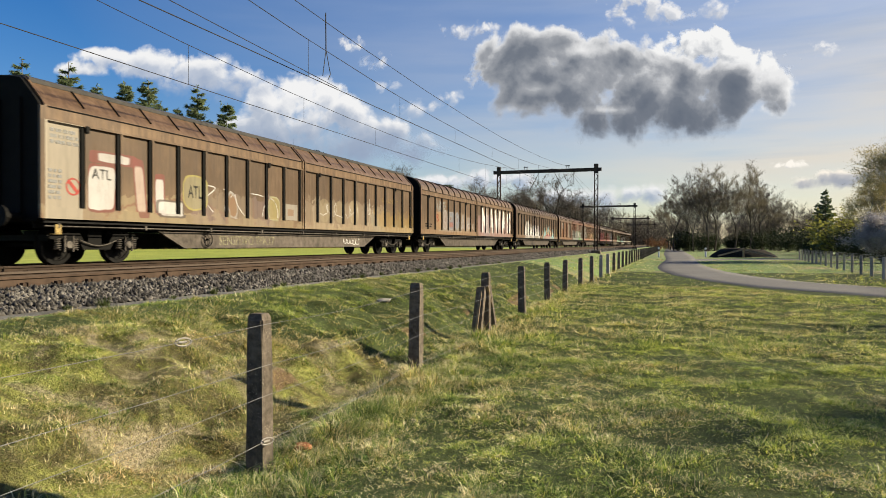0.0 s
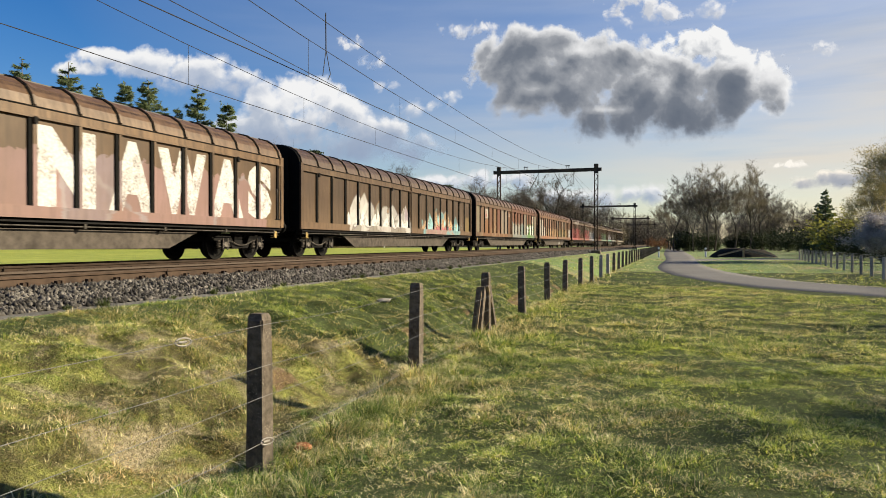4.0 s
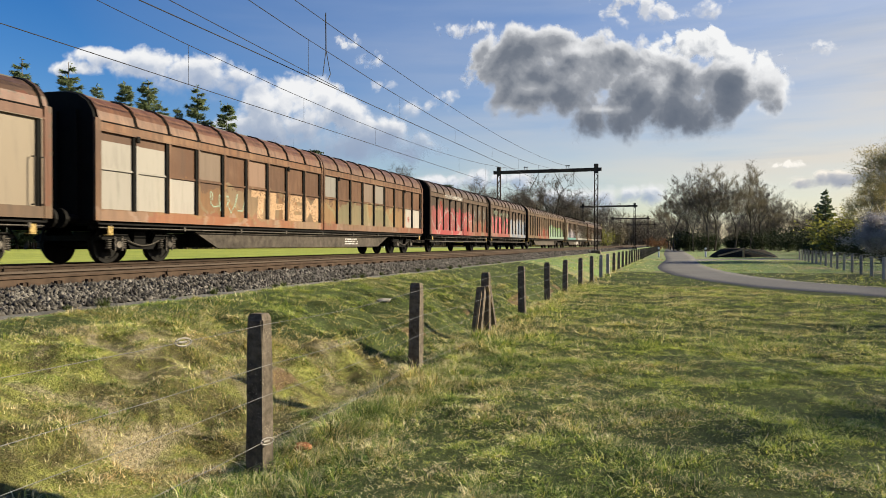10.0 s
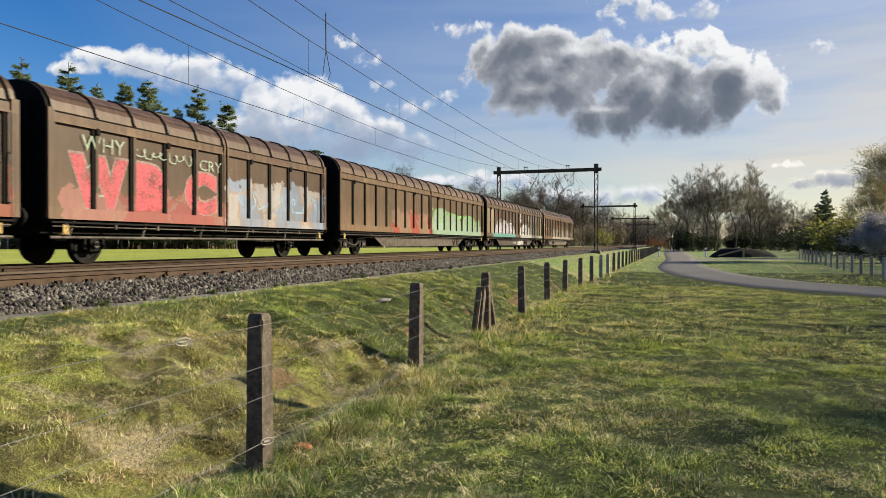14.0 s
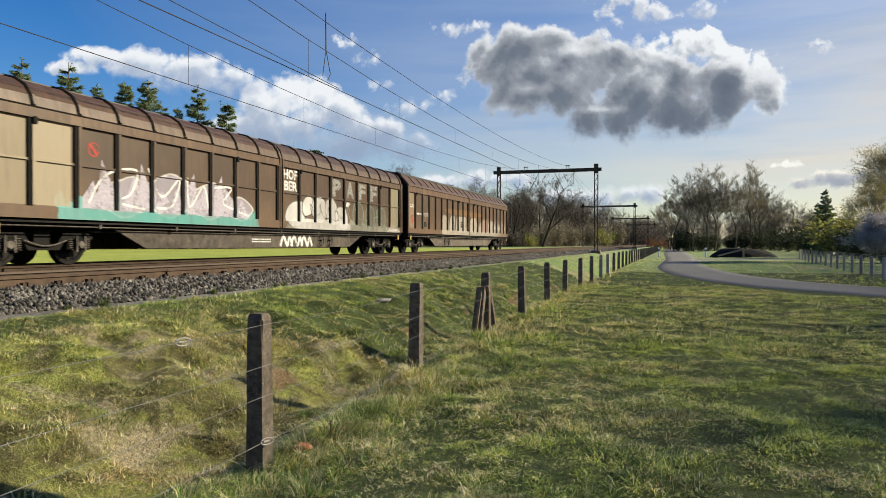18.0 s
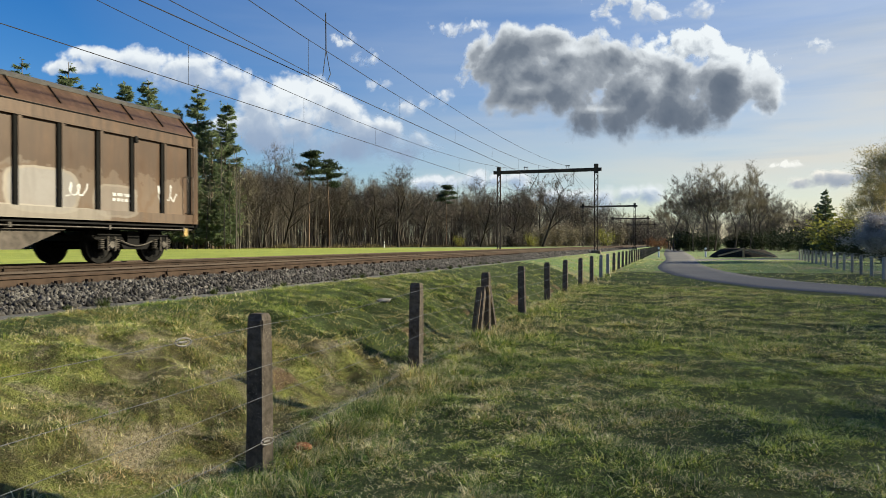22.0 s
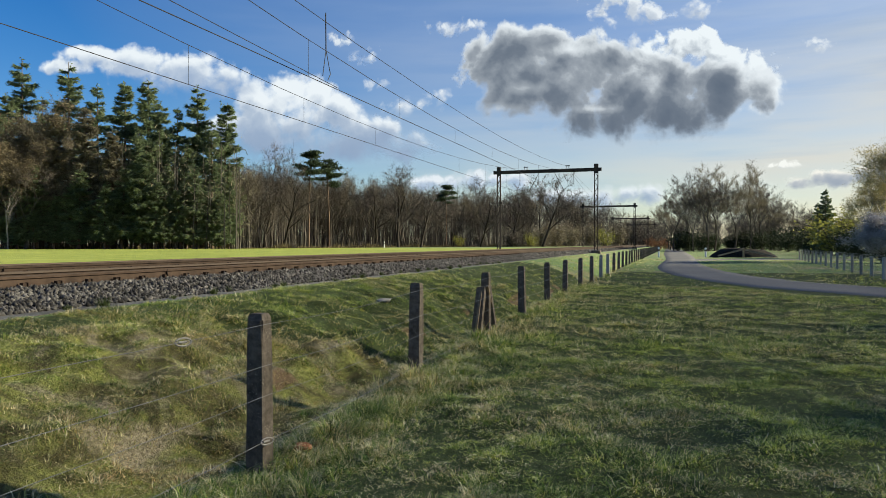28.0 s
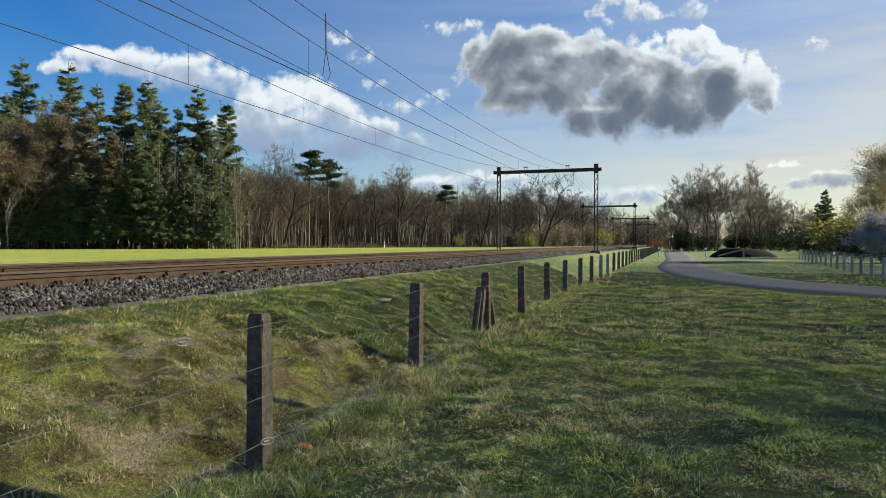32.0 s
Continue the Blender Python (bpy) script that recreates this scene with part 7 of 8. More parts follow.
for px, hh, dep, kind in ((1240, 38, 120, 1), (1200, 34, 135, 1), (1268, 30, 130, 1), (1380, 45, 120, 1), (1410, 48, 115, 1), (1350, 40, 130, 1), (1320, 38, 140, 1), (1440, 50, 100, 1), (1500, 55, 70, 1), (1478, 105, 75, 0), (1510, 60, 66, 1), (1540, 45, 62, 1), (1565, 50, 58, 1), (1180, 26, 170, 2), (1165, 22, 190, 2), (1150, 20, 210, 2), (1195, 24, 180, 2), (1290, 26, 150, 1), (1430, 24, 80, 1), (1455, 22, 76, 1), (1395, 40, 110, 1), (1425, 44, 104, 1), (1452, 60, 86, 1), (1490, 70, 80, 0), (1505, 62, 74, 1), (1212, 40, 125, 1), (1226, 44, 128, 1), (1255, 36, 126, 1), (1300, 34, 140, 1), (1335, 36, 138, 1), (1365, 38, 132, 1), (1525, 50, 58, 1), (1555, 48, 54, 1)):
    x, y = at_col(px, dep)
    me = (SHRUB_L, SHRUB_D, bush(75, 3, 4, M_BROWNHEDGE, 1600, 0.2) if px == 1180 else SHRUB_D)[kind]
    if kind == 2:
        if px == 1180:
            HEDGE = me
        me = HEDGE
    tree_thing("shrub", me, scaled(x, y, hh * dep / 1231.3 / 3, rg.uniform(0, 360)), ("yellow-green spring shrub in the garden", "dark evergreen garden shrub", "copper-brown hedge bush beside the road")[kind], "shrub", "garden shrubs")
for px, top, dep, kind in ((1462, 336, 80, 0), (1448, 360, 84, 2)):
    x, y = at_col(px, dep)
    tree_thing("spruce_tree", SPRUCES[0], scaled(x, y, ((432 - top) * dep / 1231.3 + 1.4) / 24, rg.uniform(0, 360)), "dark garden spruce behind the fence", "tree", "garden trees")
for px, top, dep in ((1584, 205, 52), (1622, 180, 50), (1566, 285, 62), (1528, 312, 64)):
    x, y = at_col(px, dep)
    tree_thing("birch_tree", BIRCH[0], scaled(x, y, ((432 - top) * dep / 1231.3 + 1.4) / 17, rg.uniform(0, 360)), "birch with hanging budding twigs in the garden", "tree", "garden trees")
x, y = at_col(1572, 46)
tree_thing("magnolia", broadleaf(77, 3.6, 1.0, 3, 3, 3.0, M_BARK, M_BLOSSOM, 7, up=0.35, first=0.15, leafsize=0.1, thick=0.9), scaled(x, y, 0.88, 40), "white flowering magnolia behind the garden fence", "shrub")


# garden trees added out of view beyond the field's edge; their thin shade falls across the grass
for x, y, h in ((14.6, 11.8, 7.0), (12.5, 16.3, 5.9), (20.0, 32.0, 7.6)):
    tree_thing("bare_tree", BUDDING, scaled(x, y, h / 15, x * 40), "low budding garden tree out of view, shading the field", "tree", "garden trees")
# ---- right side of the field ----
# heap of dark soil with a plank barrier
def heap():
    g = np.random.default_rng(5)
    n = 40
    v, f = [], []
    for j in range(n + 1):
        for i in range(n + 1):
            u, w = i / n * 2 - 1, j / n * 2 - 1
            r = math.hypot(u, w * 1.05)
            z = min(0.8, 1.15 * max(0, 1 - r ** 2.2) ** 0.8) * (1 - 0.25 * abs(u + 0.2)) + 0.05 * noise.noise((u * 5, w * 5, 1)) * (r < 1) + 0.03 * noise.noise((u * 17, w * 17, 1)) * (r < 1)
            v.append((u * 3.1, w * 2.0, z * 1.12 - 0.02))
    for j in range(n):
        for i in range(n):
            o = j * (n + 1) + i
            f.append((o, o + 1, o + n + 2, o + n + 1))
    return mesh_of("soil_heap", v, f, M_SOIL, True)


place("soil_heap", heap(), m=pose(6.3, 73.5, float(ground_z(6.3, 73.5))), label="heap of black soil beside the road", category="heap")
bar = thing("barrier", "low wooden plank barrier before the soil heap", "barrier", m=pose(6.0, 69.5, float(ground_z(6, 69.5))))
part("post", boxes((-0.07, 0.07, -0.07, 0.07, -0.2, 0.95), bevel=0.01), M_WOOD, bar)
part("plank", prism([(-2.2, 0.1), (-2.2, 0.24), (0.0, 0.86), (0.0, 0.72)], "y", -0.11, -0.072), M_WOOD, bar)
part("plank", prism([(0.0, 0.86), (0.0, 0.72), (2.6, 0.05), (2.6, 0.19)], "y", -0.115, -0.076), M_WOOD, bar)

# marker posts at the road
def marker(x, y, h, label):
    t = thing("marker_post", label, "post", "marker posts", m=pose(x, y, float(ground_z(x, y))))
    part("post", boxes((-0.09, 0.09, -0.06, 0.06, -0.1, h), bevel=0.015), M_WHITEP, t)
    part("band", boxes((-0.093, 0.093, -0.063, 0.063, h * 0.62, h * 0.8)), M_CONC, t)
    return t


marker(-1.5, 72, 1.0, "white plastic marker post at the road's edge")
marker(2.9, 73.5, 0.95, "white plastic marker post at the drive")
mx, my = at_col(680, 150)
marker(mx, my, 1.3, "small white marker post at the edge of the wood")

# garden fence of pale concrete posts and wire mesh
gf = thing("garden_fence", "low pale concrete posts with wire mesh round the garden", "fence")
GB = Vector((9.5, 62.0))
GA = Vector((7.25, 30.0)) + (Vector((7.25, 30.0)) - Vector((9.4, 60.4))) * 0.35
gn = 19
for i in range(gn):
    p = GA + (GB - GA) * i / (gn - 1)
    part("post", boxes((p.x - 0.05, p.x + 0.05, p.y - 0.05, p.y + 0.05, 0.0, 1.12), bevel=0.012), M_CONC_L, gf)
bm = bmesh.new()
for h in (0.2, 0.36, 0.52, 0.68, 0.84, 1.0, 1.12):
    rod(bm, (GA.x, GA.y, 0.05 + h), (GB.x, GB.y, 0.05 + h), 0.006, 3)
for i in range(240):
    p = GA + (GB - GA) * i / 239
    rod(bm, (p.x, p.y, 0.2), (p.x, p.y, 1.16), 0.003, 3)
part("wire_mesh", bm, M_WIRE, gf, "grey wire mesh")

# ---- grass ----
def blades(name, count, region, size, width, seed, label, segs=2):
    """Loose blades of grass in one body. region gives x, y, a height factor and dryness for n random numbers."""
    g = np.random.default_rng(seed)
    x, y, hf, dry, a, tone = region(g, count)
    n = len(x)
    h = size * hf * g.uniform(0.5, 1.4, n)
    w = width * g.uniform(0.6, 1.4, n)
    lean = g.uniform(0.5, 1.9, n)
    d = np.stack([np.cos(a), np.sin(a)], 1)
    s = np.stack([-d[:, 1], d[:, 0]], 1)
    z = ground_z(x, y) - 0.01
    base = np.stack([x, y], 1)
    def ring(t, k):
        c = base + d * (h * lean * t * t)[:, None]
        zz = z + h * t * (1 - 0.45 * lean * t)
        lo = np.concatenate([c - s * (w * k)[:, None], zz[:, None]], 1)
        hi = np.concatenate([c + s * (w * k)[:, None], zz[:, None]], 1)
        return lo, hi
    if segs == 2:
        p0, p1 = ring(0, 1)
        q0, q1 = ring(0.55, 0.8)
        tip, _ = ring(1.0, 0.0)
        v = np.stack([p0, p1, q0, q1, tip], 1).reshape(-1, 3)
        f = (np.array([(0, 1, 3), (0, 3, 2), (2, 3, 4)])[None] + (np.arange(n) * 5)[:, None, None]).reshape(-1, 3)
        k = 5
    else:
        p0, p1 = ring(0, 1)
        tip, _ = ring(1.0, 0.0)
        v = np.stack([p0, p1, tip], 1).reshape(-1, 3)
        f = np.arange(n * 3).reshape(-1, 3)
        k = 3
    me = fast_mesh(name, v, f, M_BLADE)
    at = me.attributes.new("dry", "FLOAT", "POINT")
    at.data.foreach_set("value", np.repeat(dry, k).astype(np.float32))
    at = me.attributes.new("tone", "FLOAT", "POINT")
    at.data.foreach_set("value", np.repeat(tone, k).astype(np.float32))
    return place(name, me, label=label, category="grass", kind="stuff")


def wedge(d0, d1, left=-0.70, right=0.70, power=1.0, per=45, clump=0.075):
    def region(g, n):
        """Blades grow from tussocks, leaning outwards, with short blades between them."""
        th = radians(18.42)
        def spots(m):
            dep = np.sqrt(d0 ** 2 + (d1 ** 2 - d0 ** 2) * g.random(m) ** power)
            lat = g.uniform(left, right, m) * dep
            return lat * math.cos(th) - dep * math.sin(th), lat * math.sin(th) + dep * math.cos(th)
        nc = max(1, int(n * 0.85) // per)
        cx, cy = spots(nc)
        vn = value_noise(cx * 2.6, cy * 2.6, 11) * 0.6 + value_noise(cx * 6.3, cy * 6.3, 13) * 0.4
        big = np.clip(0.5 + 1.3 * vn, 0.08, 1.7)
        k = np.repeat(np.arange(nc), per)
        m = len(k)
        rad = clump * (0.6 + big[k]) * np.abs(g.normal(0, 0.75, m))
        a = g.uniform(0, 6.283, m)
        fx, fy = spots(n - m)
        x = np.concatenate([cx[k] + rad * np.cos(a), fx])
        y = np.concatenate([cy[k] + rad * np.sin(a), fy])
        turn = np.concatenate([a + g.normal(0, 0.6, m), g.uniform(0, 6.283, n - m)])
        tall = np.concatenate([(0.45 + 1.15 * big[k]) * np.exp(-(rad / (clump * 1.9)) ** 2), np.full(n - m, 0.42)])
        own = np.concatenate([np.repeat(g.normal(0, 0.075, nc), per), g.normal(0, 0.05, n - m)])
        tone = np.concatenate([np.repeat(g.normal(0, 0.24, nc), per), g.normal(-0.1, 0.15, n - m)]) + 0.4 * value_noise(x * 4.3, y * 4.3, 31) + 0.2 * value_noise(x * 1.1, y * 1.1, 33)
        tone = np.clip(tone, -0.72, 0.7)
        near = np.exp(-((x - FENCE_X - 0.15) / 0.45) ** 2)
        bank = smooth01(-7.0, -6.2, x) * (1 - smooth01(-3.2, -2.6, x))
        low = smooth01(-6.1, -5.2, x) * (1 - smooth01(-3.3, -2.8, x))
        hf = tall * (1 + 1.5 * near + 0.15 * bank)
        dry = own + 0.03 + 0.05 * bank * (1 - 1.6 * smooth01(6, 11, y)) + 0.16 * (1 - 0.5 * smooth01(8, 14, y)) * low * (value_noise(x * 0.7, y * 0.7, 29) > -0.25) + 0.10 * near * (y > 6) + 0.12 * value_noise(x * 0.8, y * 0.8, 17) + 0.06 * value_noise(x * 2.7, y * 2.7, 19)
        earth = (x > -4.6) & (x < -4.3) & (g.random(n) < 0.5) & (value_noise(x * 0.8 + 40, y * 1.1, 23) > 0.3)
        keep = (x > -7.4 + 0.1 * value_noise(x, y * 1.3, 79) + 0.1 * value_noise(x * 2, y * 5.1, 83)) & (beside_road(x, y) > 0.02) & ~earth & ~((g.random(n) < mossy(x, y)) & (x > -6.6 + 0.3 * np.sin(y * 1.7)) & (x < -3.4))
        return x[keep], y[keep], hf[keep], dry[keep], turn[keep], tone[keep]
    return region


blades("grass", 300000, wedge(3.0, 9.0, clump=0.085), 0.052, 0.0025, 21, "short tufty spring grass with straw in it")
blades("grass", 380000, wedge(3.0, 9.5, per=30, clump=0.13), 0.038, 0.0028, 24, "low matted grass between the tufts", 1)
blades("grass", 680000, wedge(9.0, 22.0, power=1.25, per=26, clump=0.13), 0.068, 0.0055, 22, "short tufty spring grass with straw in it", 1)
blades("grass", 170000, wedge(22.0, 60.0, power=1.3, per=14, clump=0.16), 0.08, 0.011, 23, "short tufty spring grass with straw in it", 1)



def tussocks(g, n):
    """Tall unmown tussocks along the foot of the fence."""
    nc = n // 160
    cy = 2.9 + 17 * g.random(nc) ** 1.6
    cx = FENCE_X - 0.12 + g.normal(0, 0.3, nc)
    k = np.repeat(np.arange(nc), 160)
    m = len(k)
    rad, a = np.abs(g.normal(0, 0.1, m)), g.uniform(0, 6.283, m)
    big = g.uniform(0.5, 1.2, nc)
    return cx[k] + rad * np.cos(a), cy[k] + rad * np.sin(a), big[k] * np.exp(-(rad / 0.2) ** 2), g.normal(0.06, 0.12, nc)[k], a + g.normal(0, 0.5, m), np.clip(g.normal(-0.35, 0.2, nc)[k] + g.normal(0, 0.1, m), -0.6, 0.5)


def round_about(g, n):
    """Grass about and behind the camera's place."""
    x, y = g.uniform(-7.0, 7.0, n), g.uniform(-7.0, 5.0, n)
    th = radians(18.42)
    dep, lat = -x * math.sin(th) + y * math.cos(th), x * math.cos(th) + y * math.sin(th)
    k = (dep < 3.0) | (np.abs(lat) > 0.7 * dep)
    x, y = x[k], y[k]
    m = len(x)
    return x, y, 0.6 + 0.5 * value_noise(x * 3, y * 3, 11), 0.1 * value_noise(x * 0.8, y * 0.8, 17), g.uniform(0, 6.283, m), np.clip(g.normal(0, 0.15, m) + 0.3 * value_noise(x * 3.1, y * 3.1, 31), -0.6, 0.6)


blades("grass", 150000, round_about, 0.06, 0.0045, 26, "short tufty spring grass with straw in it", 1)
blades("grass", 44000, tussocks, 0.115, 0.0028, 25, "tall unmown tussocks of grass along the fence")

# tufts of weed at the foot of the ballast
def tuft(seed, n=90):
    g = np.random.default_rng(seed)
    a = g.uniform(0, 6.283, n)
    r = np.abs(g.normal(0, 0.05, n))
    h = g.uniform(0.08, 0.2, n)
    lean = g.uniform(0.02, 0.12, n)
    b = np.stack([np.cos(a) * r, np.sin(a) * r, np.full(n, -0.02)], 1)
    w = np.stack([-np.sin(a), np.cos(a), np.zeros(n)], 1) * 0.007
    t = b + np.stack([np.cos(a) * lean, np.sin(a) * lean, h], 1)
    return fast_mesh("weed_tuft", np.stack([b - w, b + w, t], 1).reshape(-1, 3), np.arange(n * 3).reshape(-1, 3), M_WEED)


TUFTS = [tuft(s) for s in (1, 2, 3)]
tr = random.Random(9)
for i in range(26):
    y = 7.2 + i * 0.95 + tr.uniform(-0.4, 0.4)
    x = -7.66 + tr.uniform(-0.08, 0.2)
    s = tr.uniform(0.45, 0.95)
    place("weed_tuft", TUFTS[i % 3], None, pose(x, y, float(ground_z(x, y)), 0, 0, tr.uniform(0, 360)) @ Matrix.Scale(s, 4), "small green weed tuft at the foot of the ballast", "weed", "weeds along the ballast")

# bits of red tile and pale stones lying in the grass
for x, y, s, mat, name, label in ((-2.7, 4.72, 0.075, M_TERRA, "tile_shard", "broken red terracotta shard in the grass"), (-2.66, 4.85, 0.045, M_TERRA, "tile_shard", "broken red terracotta shard in the grass"), (-2.72, 5.2, 0.05, M_TERRA, "tile_shard", "broken red terracotta shard in the grass"), (-3.9, 10.4, 0.06, M_CONC_L, "stone", "pale stone lying in the ditch"), (-5.6, 13.0, 0.12, M_CONC_L, "stone", "pale stone lying on the bank")):
    bm = bmesh.new()
    bmesh.ops.create_icosphere(bm, subdivisions=2, radius=s)
    for v in bm.verts:
        v.co = Vector((v.co.x * 1.3, v.co.y, v.co.z * 0.45)) * (1 + 0.3 * noise.noise(v.co * 22 + Vector((x, y, 0))))
    ob = part(name, bm, mat, None, m=pose(x, y, float(ground_z(x, y)) + s * 0.25 + (0.015 if mat is M_TERRA else 0.0), 8, 5, x * 90))
    tagged(ob, label, "debris")
# ---- clouds ----
def cloud_material(name, blobs, seed, lit, dark, soft, scale, power=1.0, tilt=0.25, solid=1.0, torn=1.0, edge=None, gaps=(), relief=1.0, body=1.0):
    """Vapour seen against the sky: dense where the blobs are, billowing at the edge; thin parts glow, thick parts are grey."""
    m, n, l, b = tree_of(name)
    co = n.new("ShaderNodeTexCoord").outputs["Object"]

    def ovals(sep, rows, spread):
        field = None
        for x, y, rx, ry in rows:
            dx = math_node(n, l, "MULTIPLY", math_node(n, l, "SUBTRACT", sep.outputs[0], x), 1 / rx)
            dy = math_node(n, l, "MULTIPLY", math_node(n, l, "SUBTRACT", sep.outputs[1], y), 1 / ry)
            q = math_node(n, l, "ADD", math_node(n, l, "MULTIPLY", dx, dx), math_node(n, l, "MULTIPLY", dy, dy))
            v = math_node(n, l, "SUBTRACT", 1.0, math_node(n, l, "SQRT", q))
            field = v if field is None else math_node(n, l, "SMOOTH_MAX", field, v, spread)
        return field

    def density(shift):
        mp = n.new("ShaderNodeMapping")
        mp.inputs["Location"].default_value = (shift[0], shift[1], seed * 31.0)
        l.new(co, mp.inputs[0])
        warp = n.new("ShaderNodeTexNoise")
        warp.inputs["Scale"].default_value, warp.inputs["Detail"].default_value = scale * 0.8, 5
        l.new(mp.outputs[0], warp.inputs["Vector"])
        bent = n.new("ShaderNodeVectorMath")
        bent.operation = "MULTIPLY_ADD"
        bent.inputs[1].default_value = (55, 40, 0)
        l.new(warp.outputs["Color"], bent.inputs[0])
        l.new(mp.outputs[0], bent.inputs[2])
        v = n.new("ShaderNodeTexVoronoi")
        v.feature = "SMOOTH_F1"
        v.inputs["Scale"].default_value, v.inputs["Detail"].default_value, v.inputs["Roughness"].default_value, v.inputs["Smoothness"].default_value = scale * 1.5, 4, 0.5, 0.45
        l.new(bent.outputs[0], v.inputs["Vector"])
        wide = noise_of(n, l, scale * 0.7, 7, 0.58, mp.outputs[0])
        moved = n.new("ShaderNodeVectorMath")
        moved.operation = "ADD"
        moved.inputs[1].default_value = (shift[0], shift[1], 0)
        l.new(co, moved.inputs[0])
        sep = n.new("ShaderNodeSeparateXYZ")
        l.new(moved.outputs[0], sep.inputs[0])
        f = math_node(n, l, "SMOOTH_MIN", ovals(sep, blobs, 0.45), 0.55, 0.3)
        d = math_node(n, l, "ADD", f, math_node(n, l, "MULTIPLY_ADD", v.outputs["Distance"], -1.1 * torn, 0.95 * torn))
        return math_node(n, l, "ADD", d, math_node(n, l, "MULTIPLY_ADD", wide, 1.5 * torn, -0.8 * torn)), f, sep

    d, field, sep = density((0, 0))
    a = n.new("ShaderNodeMapRange")
    a.interpolation_type = "SMOOTHSTEP"
    a.inputs["From Min"].default_value, a.inputs["From Max"].default_value = 0.0, soft
    l.new(d, a.inputs["Value"])
    if edge:
        # the underside is frayed, the top crisp
        l.new(math_node(n, l, "MULTIPLY_ADD", math_node(n, l, "MAXIMUM", math_node(n, l, "MULTIPLY", sep.outputs[1], -2.2 / edge[1]), 0.0), 0.5, soft), a.inputs["From Max"])
    alpha = math_node(n, l, "MULTIPLY", a.outputs[0], solid)
    if edge:
        for sock, half in zip(sep.outputs, edge):
            f = n.new("ShaderNodeMapRange")
            f.interpolation_type = "SMOOTHSTEP"
            f.inputs["From Min"].default_value, f.inputs["From Max"].default_value = half * 0.98, half * 0.72
            l.new(math_node(n, l, "ABSOLUTE", sock), f.inputs["Value"])
            alpha = math_node(n, l, "MULTIPLY", alpha, f.outputs[0])
    thick = math_node(n, l, "MULTIPLY_ADD", d, 0.95 * body, math_node(n, l, "MULTIPLY", sep.outputs[1], -tilt / 200))
    if relief:
        # billows turned to the light at the upper right are brighter
        d2, _, _ = density((9, 13))
        thick = math_node(n, l, "ADD", thick, math_node(n, l, "MULTIPLY", math_node(n, l, "SUBTRACT", d2, d), 0.85 * relief))
    if gaps:
        hole = math_node(n, l, "MAXIMUM", ovals(sep, gaps, 0.2), 0.0)
        thick = math_node(n, l, "SUBTRACT", thick, math_node(n, l, "MULTIPLY", hole, math_node(n, l, "MULTIPLY_ADD", d, 0.75, 0.05)))
    def between(k):
        return tuple(p * (1 - k) + q * k for p, q in zip(lit, dark))
    c = ramp(n, l, math_node(n, l, "MULTIPLY", thick, 0.5), [(0.01, lit), (0.08, between(0.22)), (0.19, between(0.68)), (0.36, between(0.92)), (0.6, dark), (1.0, between(0.8))])
    e = n.new("ShaderNodeEmission")
    l.new(c, e.inputs[0])
    e.inputs[1].default_value = 0.463 * power
    t = n.new("ShaderNodeBsdfTransparent")
    s = n.new("ShaderNodeMixShader")
    l.new(alpha, s.inputs[0])
    l.new(t.outputs[0], s.inputs[1])
    l.new(e.outputs[0], s.inputs[2])
    l.new(s.outputs[0], n["Material Output"].inputs[0])
    return m


CLOUD_D = 3000.0
F = 1231.3
CLOUDS = []


def cloud(px, py, w, h, blobs, seed, drift, label, lit=(0.86, 0.86, 0.87), dark=(0.165, 0.18, 0.22), soft=0.5, scale=0.012, depth=None, **k):
    """A bank of cloud, far off; its blobs are (x, y, rx, ry) in the picture's units about its middle."""
    me = mesh_of("cloud", [(-w, -h, 0), (w, -h, 0), (w, h, 0), (-w, h, 0)], [(0, 1, 2, 3)], cloud_material("cloud_vapour", blobs, seed, lit, dark, soft, scale, edge=(w, h), **k))
    ob = place("cloud", me, label=label, category="cloud", group="drifting clouds", kind="structure")
    depth = depth or 2700 + 22.0 * seed
    u = depth / F
    def at(dx, dy):
        p = EYE @ Vector(((px + dx - 784) * u, (441 - py - dy) * u, -depth))
        q = EYE.to_quaternion().to_matrix().to_4x4()
        return Matrix.Translation(p) @ q
    ob.scale = (u, u, u)
    CLOUDS.append((ob, at(0, 0), at(*drift)))
    return ob


cloud(1250, 110, 260, 170, [(-40, 32, 55, 34), (10, 34, 52, 30), (60, 10, 62, 24), (-80, 0, 70, 30), (105, -30, 60, 44), (130, -45, 44, 46), (120, -75, 40, 30)], 2, (-24, -2), "bright white head of the cumulus", soft=0.25, scale=0.02, lit=(0.92, 0.92, 0.91), dark=(0.42, 0.45, 0.5), tilt=0.1, torn=0.6, depth=2740.0, body=0.5, relief=1.2)
cloud(1120, 150, 440, 260, [(-190, 48, 90, 62), (-115, 52, 100, 58), (-30, 18, 110, 64), (70, 6, 110, 62), (-130, -22, 130, 62), (-20, -55, 160, 55), (95, -50, 130, 52), (185, -12, 85, 62), (240, -5, 52, 50), (30, -5, 160, 70), (-170, 10, 90, 60), (-245, 35, 40, 50)], 1, (-24, -2), "large heavy grey cumulus with silver edges over the railway", soft=0.24, scale=0.0125, lit=(0.84, 0.84, 0.84), dark=(0.118, 0.143, 0.188), tilt=0.22, torn=0.6, depth=2680.0, gaps=[(-165, -8, 46, 16), (-215, -45, 60, 14), (-40, -45, 60, 10), (250, 10, 50, 60), (60, 10, 30, 40), (-90, 60, 60, 16)], body=1.35, relief=0.65)
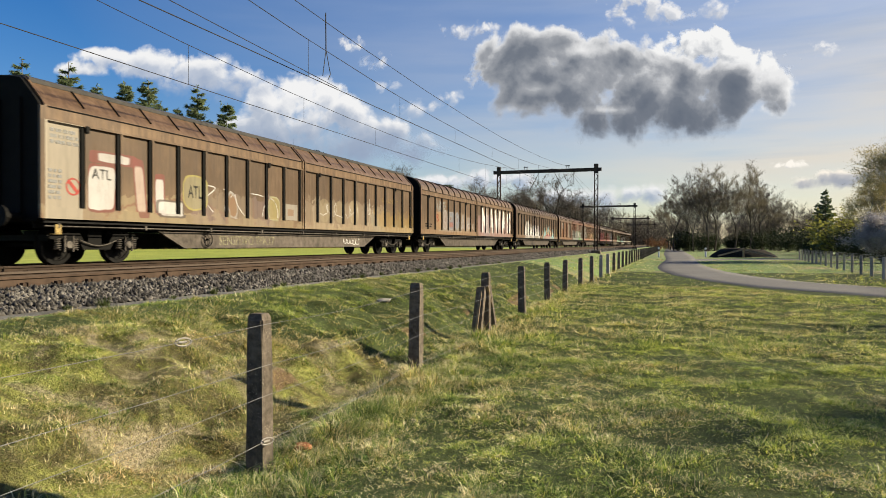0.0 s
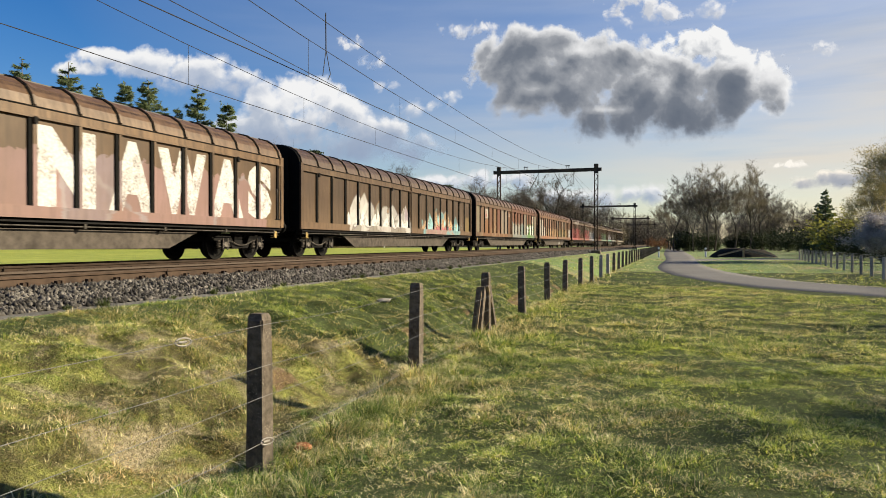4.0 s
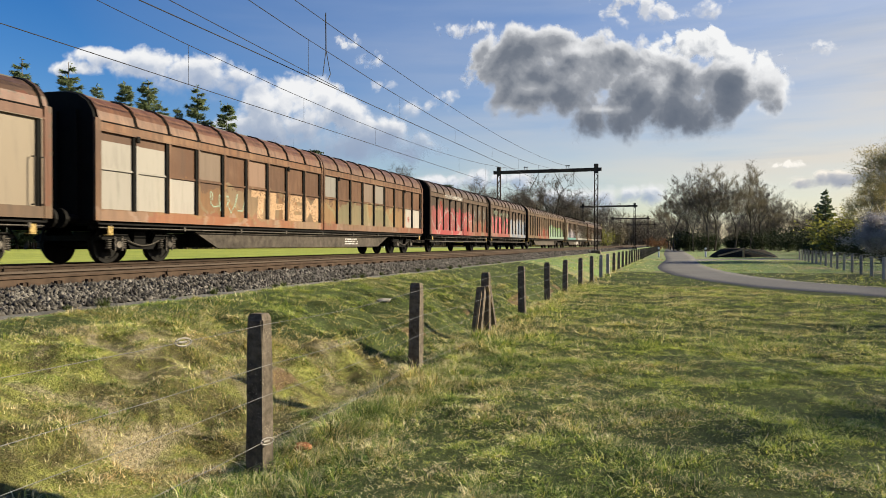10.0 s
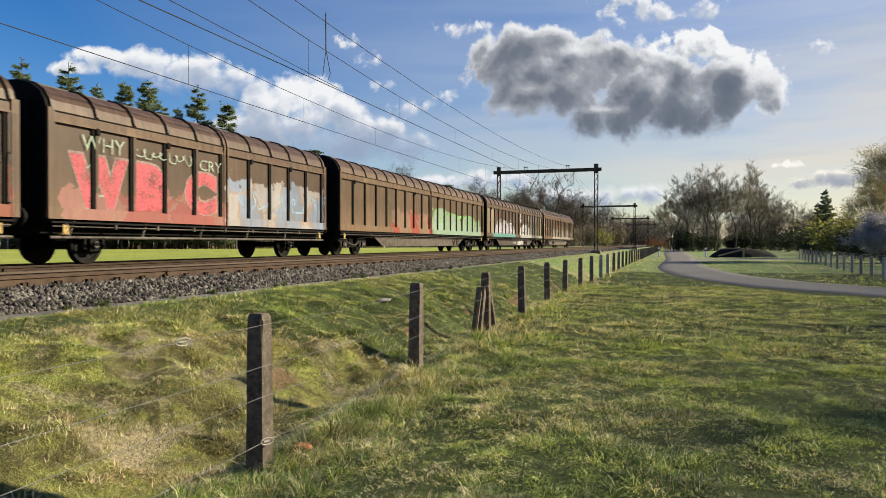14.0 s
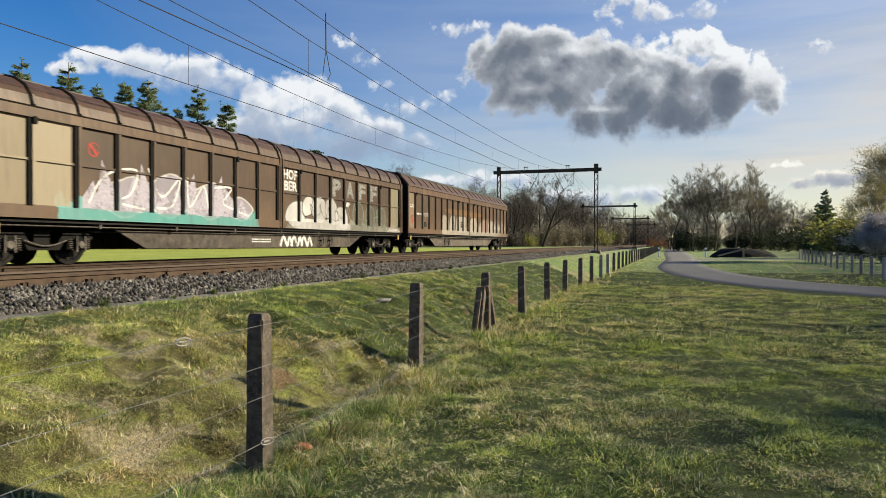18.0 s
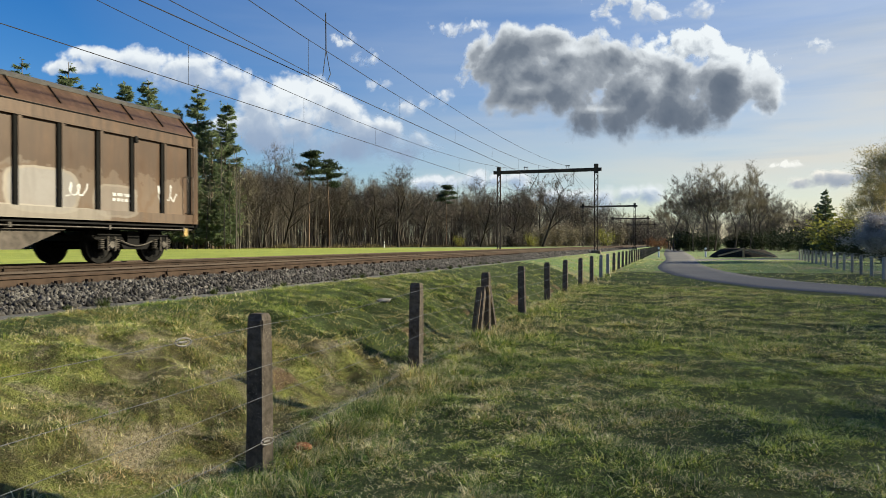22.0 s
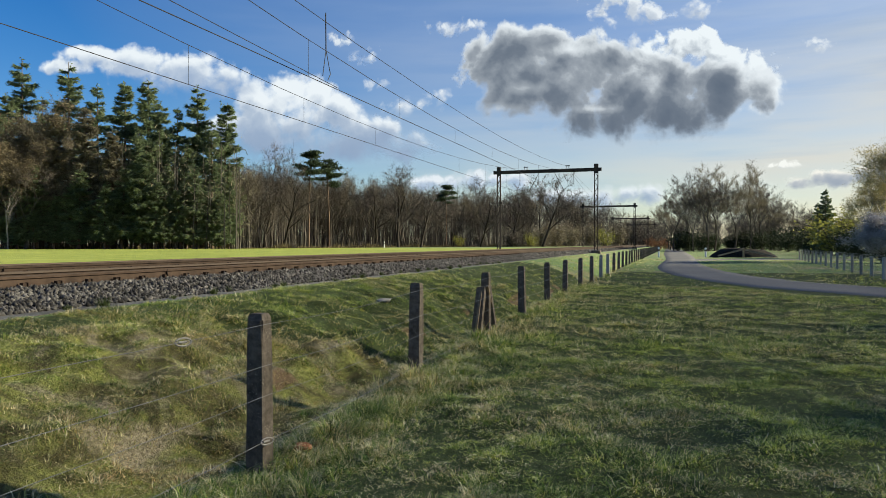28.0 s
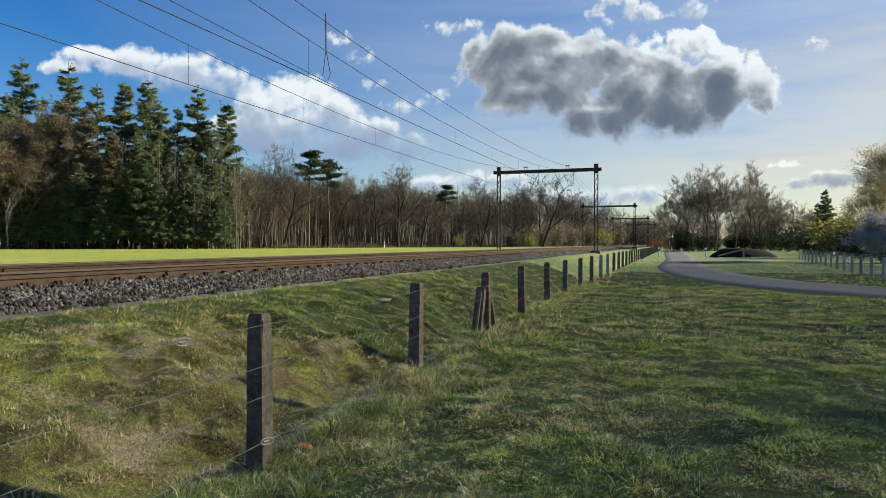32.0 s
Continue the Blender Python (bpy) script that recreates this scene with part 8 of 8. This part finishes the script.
cloud(1130, 15, 160, 90, [(0, 0, 75, 38), (50, -10, 50, 30), (-40, 15, 50, 25)], 2, (-38, 0), "small torn white cloud", soft=0.5, scale=0.022, dark=(0.5, 0.54, 0.62), torn=1.15)
cloud(1270, 18, 90, 60, [(0, 0, 38, 24)], 3, (-36, 0), "small torn white cloud", soft=0.8, scale=0.025, dark=(0.5, 0.54, 0.62))
cloud(840, 55, 110, 60, [(-15, 0, 45, 18), (30, 8, 25, 14)], 4, (-30, -6), "small torn white cloud", soft=0.7, scale=0.025, dark=(0.4, 0.45, 0.55))
cloud(1455, 88, 80, 50, [(0, 0, 34, 17)], 5, (-16, -8), "small torn white cloud", soft=0.8, scale=0.03, dark=(0.6, 0.62, 0.66))
cloud(300, 125, 330, 120, [(-120, 25, 75, 22), (-30, 8, 95, 36), (50, -8, 90, 44), (125, -30, 80, 44), (-150, 5, 60, 20)], 6, (-30, -4), "low white cumulus bank", torn=0.55, body=0.9, tilt=1.1, soft=0.35, scale=0.015, lit=(0.9, 0.9, 0.9), dark=(0.34, 0.42, 0.57))
cloud(560, 215, 330, 170, [(-70, 38, 85, 48), (-5, 48, 70, 42), (45, 15, 70, 45), (110, -20, 75, 34), (-110, -25, 120, 60), (10, -40, 170, 55), (150, -52, 90, 30)], 7, (-18, -2), "broad white and blue-grey cumulus bank", torn=0.55, body=1.0, tilt=1.6, soft=0.35, scale=0.014, lit=(0.9, 0.9, 0.9), dark=(0.3, 0.38, 0.52))
cloud(640, 90, 100, 80, [(-15, 12, 32, 16), (25, -18, 30, 16)], 8, (-22, -10), "small torn white cloud", soft=0.8, scale=0.03, dark=(0.5, 0.58, 0.7))
cloud(730, 190, 130, 90, [(-40, 35, 30, 16), (20, -10, 60, 26), (60, 20, 30, 14)], 9, (-24, -4), "small torn white cloud", soft=0.9, scale=0.022, dark=(0.42, 0.5, 0.63))
cloud(840, 322, 190, 70, [(-60, -4, 70, 20), (40, 2, 100, 26), (90, -10, 70, 20)], 10, (-8, 0), "low white cloud over the wood", soft=0.6, scale=0.02, torn=0.7, dark=(0.36, 0.45, 0.58))
cloud(1060, 352, 200, 80, [(0, -8, 120, 34), (70, 6, 80, 26), (-70, 4, 60, 20)], 11, (-6, 0), "low blue-grey cloud over the wood", soft=0.7, scale=0.018, torn=0.6, lit=(0.88, 0.88, 0.88), dark=(0.33, 0.41, 0.52))
cloud(1480, 315, 170, 70, [(15, -2, 75, 20), (-45, -10, 45, 14), (80, 8, 70, 20)], 12, (-12, 0), "low grey cloud near the sunset", soft=0.4, scale=0.02, torn=0.5, body=1.9, lit=(1.0, 0.92, 0.8), dark=(0.36, 0.39, 0.45))
cloud(1400, 292, 90, 40, [(0, 0, 38, 9), (-30, 0, 26, 7)], 13, (-14, 0), "thin grey wisp of cloud", soft=0.5, scale=0.03, lit=(1.0, 0.95, 0.86), dark=(0.5, 0.52, 0.58))


# added cloud card far outside the view; drifts before the low sun, gradually shading the field
def sun_shade_card():
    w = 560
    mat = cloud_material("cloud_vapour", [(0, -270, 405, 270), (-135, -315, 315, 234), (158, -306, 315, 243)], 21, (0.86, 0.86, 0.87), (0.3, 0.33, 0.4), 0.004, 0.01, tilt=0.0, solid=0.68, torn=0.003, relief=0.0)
    ob = place("cloud", mesh_of("cloud", [(-w, -w, 0), (43, -w, 0), (43, 30, 0), (-w, 30, 0)], [(0, 1, 2, 3)], mat), label="unseen flat cloud card drifting before the low sun for shade", category="cloud", group="drifting clouds", kind="structure")
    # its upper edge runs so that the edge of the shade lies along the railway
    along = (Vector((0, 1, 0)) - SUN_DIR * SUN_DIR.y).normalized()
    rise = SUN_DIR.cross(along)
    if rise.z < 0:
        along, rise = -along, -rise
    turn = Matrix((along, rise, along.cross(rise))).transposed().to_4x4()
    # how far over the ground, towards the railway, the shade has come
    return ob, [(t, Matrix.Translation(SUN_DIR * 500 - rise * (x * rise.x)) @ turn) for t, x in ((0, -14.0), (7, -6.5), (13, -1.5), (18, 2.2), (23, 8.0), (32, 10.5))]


SHADE = sun_shade_card()
# ---- what moves ----
# distance that the train has gone, by time
RUN_T = [0, 2, 3.5, 6, 8, 11, 14, 17, 20, 24, 28, 32]
RUN_D = [4.9, 22.3, 35.8, 58.8, 77.5, 104.9, 133.2, 161.75, 190.3, 228.4, 266.4, 304.5]


def run(t):
    """The train's way, smooth through the times above."""
    k = max(0, min(len(RUN_T) - 2, int(np.searchsorted(RUN_T, t, side="right")) - 1))
    sl = np.gradient(np.array(RUN_D), np.array(RUN_T, float))
    t0, t1 = RUN_T[k], RUN_T[k + 1]
    h = t1 - t0
    u = (t - t0) / h
    return (2 * u ** 3 - 3 * u ** 2 + 1) * RUN_D[k] + (u ** 3 - 2 * u ** 2 + u) * h * sl[k] + (-2 * u ** 3 + 3 * u ** 2) * RUN_D[k + 1] + (u ** 3 - u ** 2) * h * sl[k + 1]


def motions():
    times = [i * 0.5 for i in range(65)]
    for w, front in TRAIN:
        walk(w, [(t, pose(FAR_C, front - run(t), RAIL)) for t in times])
    spin = [(i * 2 / FPS) for i in range(481)]
    turned = [run(t) / 0.46 for t in spin]
    for ob, y in WHEELS:
        walk(ob, [(t, Matrix.Translation((0, y, 0.46)) @ Matrix.Rotation(a, 4, "X")) for t, a in zip(spin, turned)])
    for ob, a, b in CLOUDS:
        walk(ob, [(0, a), (32, b)])
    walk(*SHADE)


motions()
